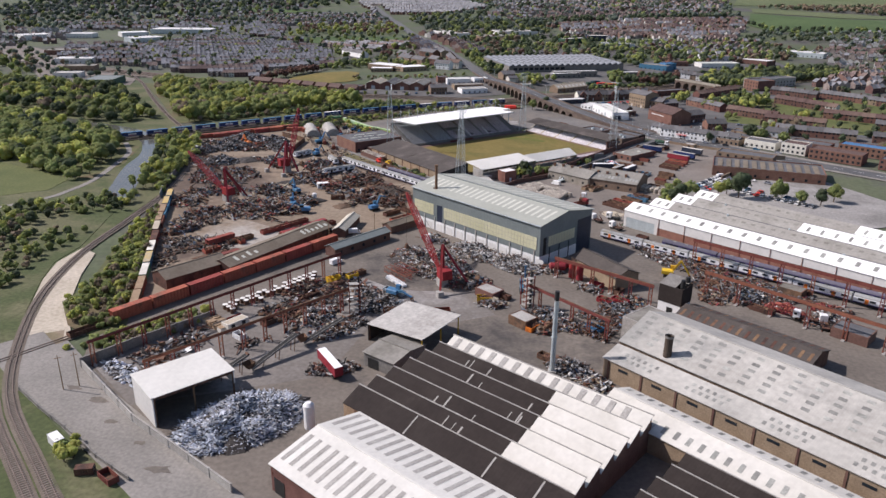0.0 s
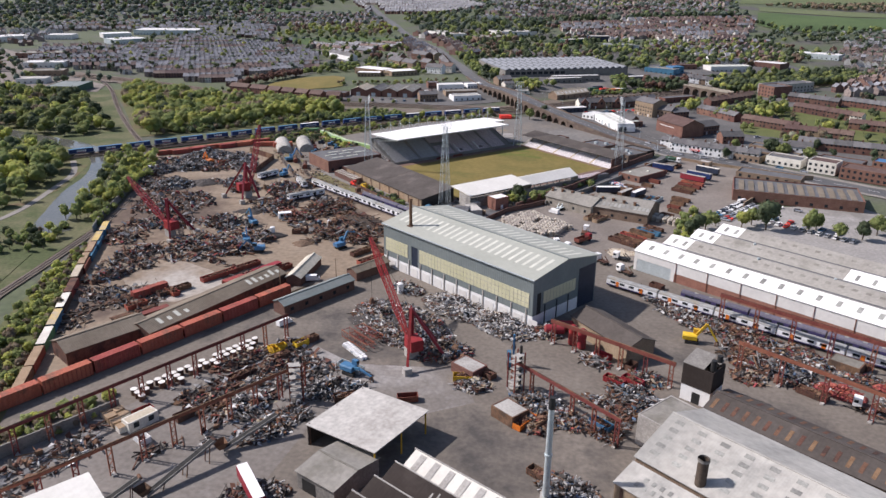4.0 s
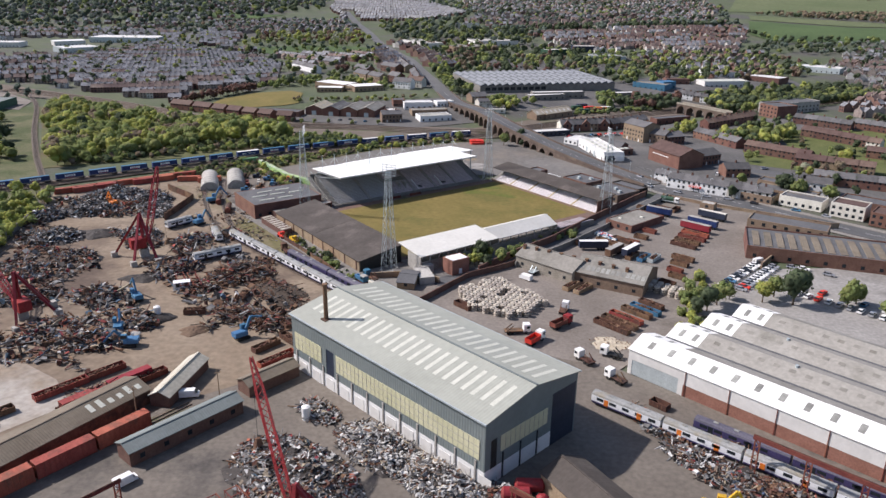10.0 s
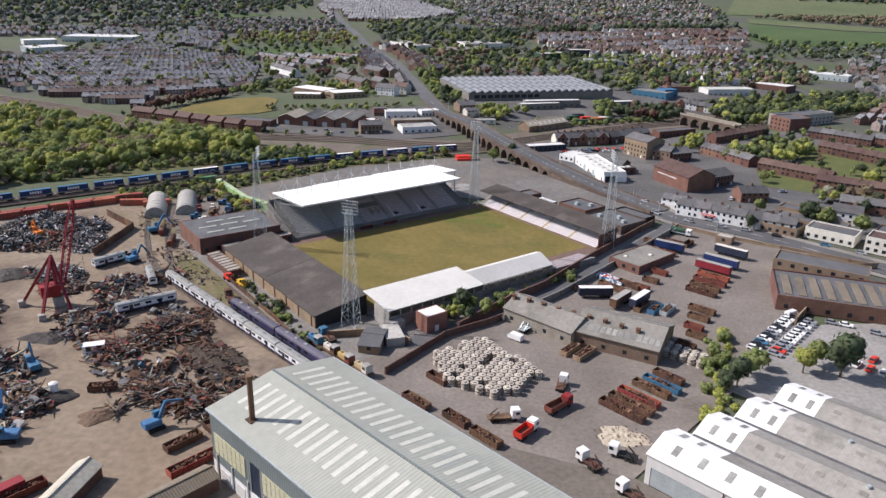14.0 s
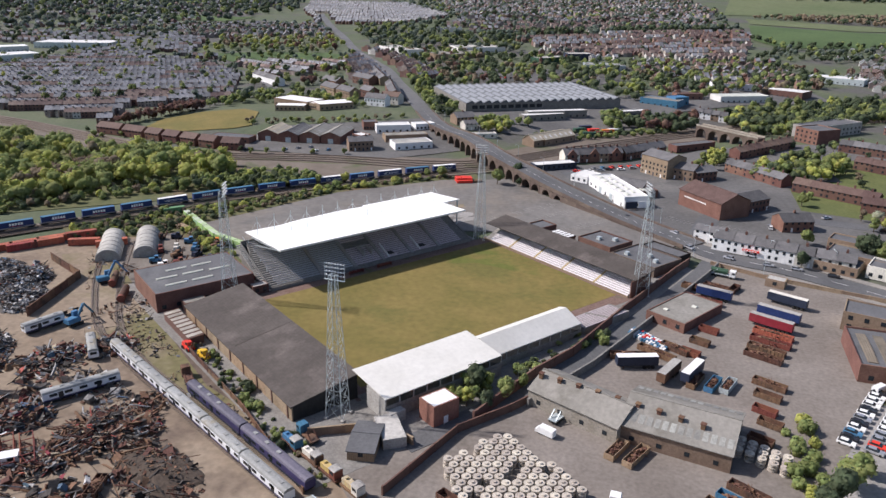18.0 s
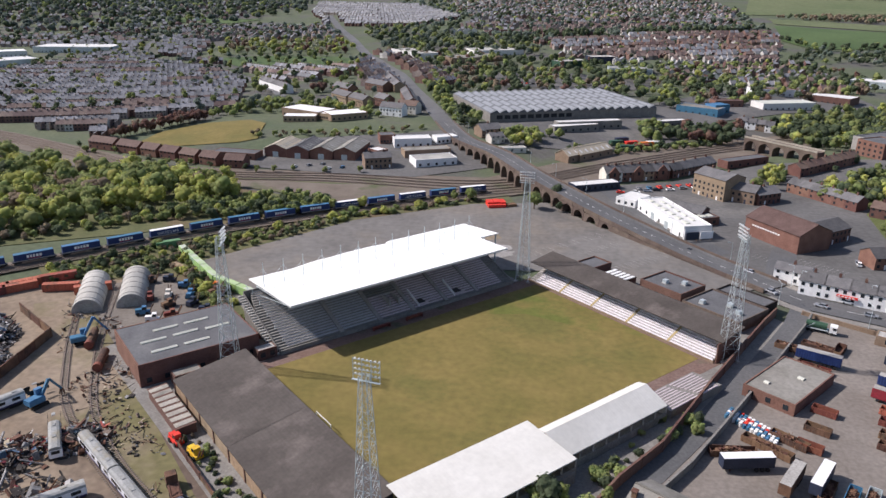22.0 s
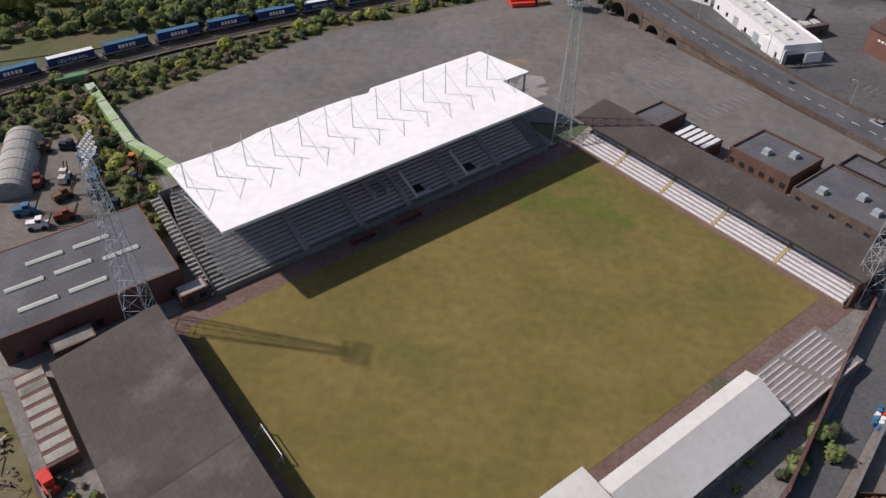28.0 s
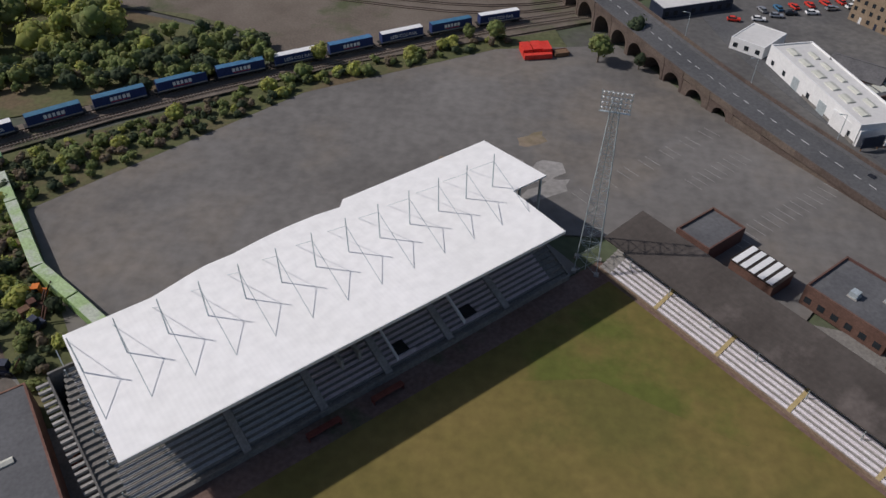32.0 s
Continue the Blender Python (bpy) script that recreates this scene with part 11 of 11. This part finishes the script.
# single trees among the buildings
for x, y, s in ((100, 300, .7), (128, 313, 1), (133, 309, 1), (137, 316, 1.1), (148, 306, 1), (110, 330, .6), (160, 340, .9), (170, 352, .8), (180, 395, 1), (124, 392, .6), (118, 168, 1.1), (122, 172, .9), (100, 166, 1.1), (95, 172, .8), (90, 166, .7), (128, 160, .8), (138, 162, 1.0), (146, 170, .9), (74, 160, .8), (70, 154, .7), (66, 150, .6), (79, 166, .7), (-8, 176, .6), (-4, 182, .6), (-12, 183, .7), (-16, 178, .5), (0, 188, .5), (-30, 398, .9), (-20, 410, .9), (-62, 405, .7), (-70, 404, .6), (-18, 396, .5), (-110, 380, .6), (-150, 352, .6)):
    plant(pick(MIX), x, y, s)
for kind in LIB:
    for k, src in enumerate(LIB[kind]):
        if src.name not in used:
            plant(src, 152 + 9 * k, 336 + 3 * len(used), 0.7)
# bushes along the bank north of the car park and round the huts
for i in range(24):
    u = random.uniform(8, 160)
    x, y = sp(u, -104 - 8 * random.random() + (max(0, u - 90)) * 0.16)
    plant(BUSH[1] if random.random() < 0.7 else BUSH[0], x, y, random.uniform(0.7, 1.5))
for i in range(30):
    x, y = sp(random.uniform(-34, 16), random.uniform(-118, -94)) if i < 17 else sp(random.uniform(7, 15), random.uniform(-92, -34))
    plant(random.choice(BUSH), x, y, random.uniform(0.7, 1.5))
for i in range(46):
    x, y = sp(random.uniform(-30, -24), random.uniform(20, 84)) if i < 26 else (random.uniform(-60, -20), random.uniform(128, 150))
    if i >= 26:
        x, y = sp(random.uniform(14, 80), random.uniform(86, 91))
    plant(BUSH[2] if i % 3 else BUSH[0], x, y, random.uniform(0.4, 1.0))
for i in range(30):
    plant(random.choice(BUSH[:2]), 62 + random.uniform(-4, 4) + i * 0.25, 130 + i * 1.9, random.uniform(0.6, 1.2))
for i in range(22):
    plant(random.choice(BUSH[:2]), -118 + random.uniform(-3, 3) + i * 1.2, -52 + i * 1.6 + random.uniform(-2, 2), random.uniform(0.5, 1.0))


def wood(label, poly, spacing, kinds, size=(3.2, 5.2), height=(6, 12), per=12, clumps=9, leaf=0.75, seed=1):
    """A wood of many trees, joined by leaf colour."""
    rng = np.random.default_rng(seed)
    rnd = random.Random(seed)
    xs_, ys_ = [p[0] for p in poly], [p[1] for p in poly]
    C, R, K, trunks = {}, {}, list(kinds), Mesh()
    y = min(ys_)
    while y < max(ys_):
        x = min(xs_)
        while x < max(xs_):
            px, py = x + rnd.uniform(-0.45, 0.45) * spacing, y + rnd.uniform(-0.45, 0.45) * spacing
            if inside(px, py, poly) and rnd.random() > 0.06:
                k = rnd.choices(K, [kinds[q] for q in K])[0]
                r, h = rnd.uniform(*size), rnd.uniform(*height)
                c, rr = crown(rng, r, h * 0.8, h * 0.2, clumps)
                z = ground_z(px, py)
                C.setdefault(k, []).append(c + (px, py, z))
                R.setdefault(k, []).append(rr)
                trunks.tube((px, py, z - 0.3), (px, py, z + h * 0.5), 0.22, 0.1, 5, caps=False)
            x += spacing
        y += spacing
    t = thing("woodland", label, "woodland", 0, 0, 0, 0, "woods", "stuff")
    for k in C:
        v, f = leaf_quads(np.concatenate(C[k]), np.concatenate(R[k]), per, leaf, rng)
        tagged(part("foliage", leaf_mesh("foliage", v, f), k, t), kind="stuff")
    tagged(part("trunks", trunks, "bark", t), kind="stuff")


M["undergrowth"] = mat("undergrowth", (0.085, 0.095, 0.038), (0.125, 0.128, 0.055), 0.08, 0.8, 0.95, bump=0.3, spots=(0.14, 0.105, 0.06), cut=0.57, world_space=True)
for k, q in enumerate(([(-128, 388), (-170, 398), (-270, 416), (-330, 428), (-400, 458), (-424, 446), (-362, 372), (-280, 268), (-236, 300), (-130, 364)], [(-240, 118), (-300, 112), (-420, 100), (-600, 300), (-440, 310), (-340, 262), (-284, 226), (-262, 196), (-242, 150)],
                       [sp(-34, -121), sp(20, -119), sp(90, -112), sp(160, -98), sp(158, -91), sp(92, -103), sp(17, -93), sp(14, -50), sp(11, -28), sp(5, -30), sp(3, -50), sp(4, -88), sp(-12, -91), sp(-34, -106)], [(-176, 78), (-160, 24), (-146, -10), (-145, -25), (-131, -40), (-118, -45), (-113, -36), (-130, -2), (-160, 58)])):
    sheet("undergrowth_%d" % (k + 1), q, -0.05 if k < 2 else 0.075, "undergrowth", "rough green and brown undergrowth below trees", "ground")
# mostly far leaves, whose base colour carries the painted haze
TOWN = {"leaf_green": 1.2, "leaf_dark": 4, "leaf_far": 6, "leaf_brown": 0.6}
wood("spring wood of lime-green willows and brown thicket", [(-276, 272), (-306, 304), (-362, 376), (-412, 440), (-392, 452), (-330, 424), (-270, 414), (-215, 412), (-170, 396), (-180, 372), (-205, 352), (-236, 318)], 8.6, {"leaf_lime": 5, "leaf_green": 6, "leaf_dark": 0.5, "leaf_brown": 0.9}, (4.4, 7.0), (7, 13), 18, 9, 0.65, seed=2)
wood("brown budding thicket in the wood", [(-270, 350), (-248, 340), (-232, 362), (-250, 384), (-276, 374)], 6, {"leaf_brown": 5, "leaf_green": 0.6}, (3.4, 5.0), (5, 8), 18, 9, 0.59, seed=31)
wood("young green trees at the wood's east end", [(-180, 372), (-150, 392), (-128, 386), (-120, 372), (-134, 362), (-160, 350), (-205, 346)], 4.6, {"leaf_green": 4, "leaf_dark": 2.6, "leaf_lime": 0.3}, (2.2, 3.4), (4, 7.5), 16, 8, 0.49, seed=26)
wood("bushes between the goods line and the wood", [(-280, 280), (-240, 326), (-208, 356), (-164, 360), (-134, 372), (-140, 362), (-200, 338), (-244, 296), (-272, 272)], 5.6, {"leaf_green": 4, "leaf_dark": 3, "leaf_lime": 0.5, "leaf_brown": 1.4}, (1.8, 3.2), (2.5, 5), 14, 7, 0.52, seed=32)
wood("riverside wood of mid-green trees", [(-262, 118), (-300, 136), (-420, 150), (-600, 250), (-420, 270), (-330, 228), (-285, 206), (-262, 182), (-246, 140)], 9.0, {"leaf_green": 5, "leaf_lime": 2.4, "leaf_dark": 1.6}, (4.4, 7.0), (7, 12), 16, 9, 0.72, seed=3)
wood("woods beyond the goods line in the west", [(-298, 268), (-340, 316), (-420, 400), (-480, 404), (-560, 430), (-700, 420), (-760, 250), (-600, 270), (-420, 284), (-340, 252)], 11, {"leaf_green": 5, "leaf_lime": 1.8, "leaf_dark": 2.4, "leaf_brown": 0.8}, (4.2, 7.0), (7, 12), 12, 9, 0.84, seed=33)
wood("trees on the bank between river and railway", [(-206, 104), (-222, 150), (-244, 186), (-256, 206), (-248, 228), (-226, 196), (-202, 140), (-192, 104)], 6, {"leaf_green": 3, "leaf_lime": 2, "leaf_dark": 1}, (2.4, 3.8), (5, 9), 14, 9, 0.58, seed=4)
wood("thicket of bright bushes beside the containers", [(-176, 74), (-168, 52), (-158, 22), (-145, -8), (-144, -24), (-131, -38), (-120, -43), (-115, -36), (-124, -18), (-131, -2), (-146, 28), (-160, 56), (-170, 78)], 3.0, {"leaf_lime": 3, "leaf_green": 5, "leaf_brown": 2.4}, (1.2, 2.3), (1.8, 4), 13, 7, 0.39, seed=5)
wood("bushes under the gantry along the panel wall", [(-116, -44), (-106, -56), (-90, -28), (-96, -22), (-110, -40)], 2.6, {"leaf_lime": 2, "leaf_green": 3, "leaf_brown": 3}, (1.0, 1.7), (1.4, 2.8), 12, 6, 0.31, seed=24)
wood("strip of trees along the yard's west edge", [(-184, 96), (-192, 104), (-222, 178), (-240, 222), (-234, 222), (-216, 190), (-196, 130)], 4.4, {"leaf_lime": 3, "leaf_green": 3}, (1.8, 3.0), (3, 6.5), 15, 8, 0.45, seed=6)
wood("trees and bushes by the meadow and river", [(-186, 60), (-196, 100), (-212, 86), (-232, 70), (-250, 30), (-236, 10), (-216, 36), (-204, 62)], 5.2, {"leaf_green": 3, "leaf_dark": 2, "leaf_lime": 0.8, "leaf_brown": 0.6}, (1.6, 3.2), (2.2, 5.5), 14, 8, 0.5, seed=7)
wood("bushes beside the single railway track", [(-178, 4), (-184, 40), (-214, 34), (-250, -10), (-240, -70), (-180, -70), (-160, -52), (-172, -14)], 5.4, {"leaf_green": 3, "leaf_dark": 2, "leaf_lime": 0.8, "leaf_brown": 1.2}, (1.4, 2.6), (1.8, 4), 14, 7, 0.42, seed=51)
wood("trees on the river's west bank", [(-240, 122), (-262, 126), (-300, 142), (-420, 160), (-420, 120), (-340, 142), (-276, 126), (-252, 114), (-242, 112)], 7.5, {"leaf_green": 5, "leaf_lime": 2, "leaf_dark": 1.4}, (3.4, 5.6), (5, 10), 14, 8, 0.65, seed=21)
wood("thicket along the bank below the goods line", [sp(-30, -120), sp(20, -118), sp(90, -112), sp(160, -98), sp(158, -93), sp(92, -104), sp(17, -95), sp(12, -60), sp(10, -30), sp(6, -32), sp(4, -50), sp(6, -86), sp(-12, -92), sp(-34, -104)], 3.2, {"leaf_green": 4, "leaf_lime": 0.4, "leaf_dark": 2.6, "leaf_brown": 2}, (1.1, 2.0), (1.0, 2.6), 14, 7, 0.34, seed=22)
wood("garden trees and hedges among the council houses", [(130, 330), (300, 250), (380, 330), (360, 470), (250, 545), (150, 525), (104, 490), (126, 400)], 17, {"leaf_green": 2.5, "leaf_dark": 4, "leaf_brown": 0.6}, (2.0, 4.0), (3, 8), 13, 9, 0.58, seed=23)
wood("thick green trees beside the estate terraces", [(108, 446), (124, 430), (164, 452), (172, 474), (150, 486), (126, 470)], 7, {"leaf_green": 4, "leaf_lime": 2, "leaf_dark": 2}, (3.4, 5.0), (7, 11), 15, 9, 0.58, seed=34)
wood("trees between station and estate", [(84, 464), (94, 458), (102, 474), (104, 500), (92, 488)], 6, {"leaf_green": 4, "leaf_lime": 2}, (2.8, 4.2), (5, 9), 15, 9, 0.55, seed=35)
wood("dark belt of trees beyond the far viaduct", [(132, 560), (150, 552), (212, 598), (300, 690), (292, 760), (224, 724), (180, 698), (128, 640)], 8.5, {"leaf_dark": 5, "leaf_green": 3, "leaf_lime": 0.4}, (3.8, 6.0), (7, 12), 12, 9, 0.7, seed=9)
wood("dark trees beside the far viaduct", [(54, 572), (84, 568), (100, 590), (104, 612), (84, 614), (60, 600)], 8, {"leaf_dark": 5, "leaf_copper": 2}, (4.2, 6.0), (8, 12), 12, 9, 0.71, seed=36)
wood("bushes along the cutting beyond the station", [(-16, 524), (24, 530), (60, 556), (92, 580), (96, 590), (50, 566), (20, 548), (-20, 536)], 5, {"leaf_dark": 4, "leaf_green": 3}, (1.8, 3.0), (2.5, 4.5), 12, 7, 0.49, seed=37)
wood("bright trees in front of the ribbed warehouse", [(-60, 518), (-38, 522), (-22, 546), (-34, 558), (-62, 550)], 7.5, {"leaf_green": 5, "leaf_lime": 2.4}, (3.4, 5.0), (5, 8.5), 14, 9, 0.62, seed=38)
wood("trees at the warehouse's east corner", [(24, 576), (40, 562), (58, 580), (52, 598), (32, 594)], 8, {"leaf_green": 5, "leaf_brown": 1, "leaf_dark": 2}, (4.0, 5.6), (7, 11), 13, 9, 0.67, seed=39)
wood("trees between the long road and the warehouse", [(-86, 548), (-78, 556), (-84, 580), (-124, 672), (-126, 716), (-150, 766), (-162, 756), (-128, 652), (-104, 580)], 8, {"leaf_green": 5, "leaf_dark": 2, "leaf_lime": 1}, (3.4, 5.4), (7, 11), 12, 9, 0.67, seed=10)
wood("row of copper-brown trees beside the field", [(-322, 500), (-316, 496), (-292, 545), (-284, 560), (-292, 566), (-300, 552)], 4.2, {"leaf_copper": 6, "leaf_brown": 1}, (2.8, 4.0), (7, 10), 13, 9, 0.65, seed=40)
wood("large copper beech above the school", [(-258, 704), (-246, 704), (-240, 716), (-252, 722)], 8, {"leaf_copper": 1}, (5, 6.4), (8, 10), 12, 9, 0.74, seed=41)
wood("big green trees and hedge round the school", [(-292, 566), (-276, 560), (-268, 580), (-240, 596), (-196, 592), (-150, 580), (-148, 588), (-190, 606), (-222, 640), (-262, 650), (-290, 600)], 9, {"leaf_green": 5, "leaf_dark": 2, "leaf_lime": 1}, (2.6, 4.6), (4, 8), 12, 9, 0.61, seed=42)
wood("scrub along the railway and the sheds", [(-232, 508), (-150, 520), (-110, 548), (-112, 556), (-160, 532), (-236, 520)], 7, {"leaf_green": 4, "leaf_brown": 3, "leaf_lime": 1}, (1.6, 2.8), (2.2, 4), 12, 7, 0.44, seed=43)
wood("trees and scrub beside the main line", [(-330, 462), (-240, 434), (-196, 432), (-130, 446), (-120, 452), (-196, 438), (-250, 446), (-330, 474)], 9, {"leaf_green": 4, "leaf_dark": 2, "leaf_lime": 1.4, "leaf_brown": 1}, (1.6, 3.0), (2.6, 5), 12, 7, 0.47, seed=25)
wood("park trees round lawns", [(-500, 1010), (-424, 1026), (-340, 1012), (-320, 1060), (-392, 1200), (-560, 1160)], 17, {"leaf_green": 3, "leaf_lime": 2, "leaf_brown": 2, "leaf_copper": 1.2, "leaf_pale": 0.6}, (4, 6), (8, 12), 12, 9, 0.77, seed=11)
wood("garden and street trees of the terraces", [(-650, 600), (-442, 530), (-281, 592), (-150, 600), (-260, 850), (-280, 985), (-660, 1160), (-760, 1150), (-700, 800)], 23, {"leaf_green": 4, "leaf_dark": 3, "leaf_lime": 0.5, "leaf_far": 2}, (2.8, 5.4), (7, 11), 12, 7, 0.75, seed=12)
wood("trees among the works beyond the warehouse", [(-150, 766), (-118, 700), (-10, 740), (60, 680), (140, 720), (250, 800), (300, 900), (240, 1000), (60, 960), (-100, 1000), (-280, 1060), (-200, 900)], 14, {"leaf_green": 3, "leaf_dark": 5, "leaf_lime": 0.2, "leaf_brown": 0.7, "leaf_copper": 0.4}, (3.2, 5.8), (6, 11), 12, 8, 0.8, seed=44)
wood("garden trees of the red estate", [(-90, 1150), (264, 1290), (212, 1010), (90, 990), (-60, 1010)], 26, TOWN, (3, 5), (5, 9), 6, 6, 1.1, seed=45)
wood("trees of the eastern town", [(300, 560), (420, 480), (700, 700), (640, 1000), (380, 1060), (290, 900), (290, 720)], 22, TOWN, (3, 5.4), (5, 10), 6, 6, 1.1, seed=46)
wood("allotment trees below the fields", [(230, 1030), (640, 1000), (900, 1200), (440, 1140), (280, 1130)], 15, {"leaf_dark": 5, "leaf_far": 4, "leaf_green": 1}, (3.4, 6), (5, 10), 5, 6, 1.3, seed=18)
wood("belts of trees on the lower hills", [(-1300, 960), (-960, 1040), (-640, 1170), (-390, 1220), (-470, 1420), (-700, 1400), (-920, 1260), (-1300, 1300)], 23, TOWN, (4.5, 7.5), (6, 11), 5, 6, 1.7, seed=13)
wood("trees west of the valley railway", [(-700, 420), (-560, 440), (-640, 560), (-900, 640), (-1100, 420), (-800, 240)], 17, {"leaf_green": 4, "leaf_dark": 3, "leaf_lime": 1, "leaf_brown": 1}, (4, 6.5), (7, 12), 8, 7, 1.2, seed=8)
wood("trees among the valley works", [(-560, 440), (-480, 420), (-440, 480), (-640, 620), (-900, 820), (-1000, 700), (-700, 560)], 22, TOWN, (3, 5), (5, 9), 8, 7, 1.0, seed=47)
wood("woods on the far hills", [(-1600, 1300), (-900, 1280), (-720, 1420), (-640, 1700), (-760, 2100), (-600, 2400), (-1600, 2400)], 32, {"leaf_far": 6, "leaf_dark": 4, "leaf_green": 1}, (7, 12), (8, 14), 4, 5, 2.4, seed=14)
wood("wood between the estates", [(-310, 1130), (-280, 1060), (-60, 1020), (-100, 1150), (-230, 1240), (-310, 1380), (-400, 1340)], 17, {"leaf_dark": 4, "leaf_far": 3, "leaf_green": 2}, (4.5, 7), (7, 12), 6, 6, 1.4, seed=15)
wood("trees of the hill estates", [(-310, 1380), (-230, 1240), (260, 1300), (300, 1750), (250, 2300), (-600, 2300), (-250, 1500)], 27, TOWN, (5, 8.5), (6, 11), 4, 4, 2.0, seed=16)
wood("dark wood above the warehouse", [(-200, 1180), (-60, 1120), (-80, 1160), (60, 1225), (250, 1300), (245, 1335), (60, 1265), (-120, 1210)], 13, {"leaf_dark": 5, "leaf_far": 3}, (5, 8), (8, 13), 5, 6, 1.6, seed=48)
wood("hedges and woods beyond the fields", [(330, 1640), (900, 1500), (1200, 1640), (1300, 1900), (700, 1800)], 15, {"leaf_brown": 5, "leaf_dark": 2}, (5, 8), (7, 12), 4, 5, 1.8, seed=17)
wood("hedge below the farm field", [(262, 1230), (285, 1150), (410, 1165), (640, 1240), (900, 1340), (900, 1360), (640, 1262), (410, 1182), (300, 1165)], 11, {"leaf_dark": 5, "leaf_green": 2}, (4, 6), (5, 8), 5, 6, 1.4, seed=49)
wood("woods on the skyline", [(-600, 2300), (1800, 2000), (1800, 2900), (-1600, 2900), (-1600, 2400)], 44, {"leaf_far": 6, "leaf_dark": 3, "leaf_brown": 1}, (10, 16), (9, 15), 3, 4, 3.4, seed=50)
wood("young green trees behind the lane terrace", [sp(13.5, 86.5), sp(13.5, 92.5), sp(24, 92.5), sp(33, 90.5), sp(33, 87), sp(22, 86.2)], 3.0, {"leaf_green": 5, "leaf_lime": 1.5}, (1.6, 2.4), (4.2, 6.6), 26, 8, 0.3, seed=52)
wood("weeds along the lane terrace", [sp(36, 86), sp(36, 89.5), sp(70, 83), sp(90, 79), sp(90, 77), sp(72, 79.5)], 4.4, {"leaf_green": 4, "leaf_dark": 1, "leaf_brown": 1}, (0.7, 1.5), (0.8, 2.2), 22, 6, 0.22, seed=53)
wood("bushes on the verge beside the works road", [(-88, -92), (-84, -95), (-80, -99), (-84, -101), (-90, -97)], 2.4, {"leaf_lime": 2, "leaf_green": 3}, (1.2, 2.2), (2.0, 4.2), 24, 8, 0.28, seed=55)
wood("weeds between the siding and the covered terrace", [sp(-29, 18), sp(-29, 70), sp(-30, 100), sp(-25.5, 100), sp(-24.5, 60), sp(-25, 18)], 2.6, {"leaf_green": 4, "leaf_dark": 1.4, "leaf_brown": 2}, (0.5, 1.2), (0.5, 1.6), 18, 5, 0.18, seed=54)
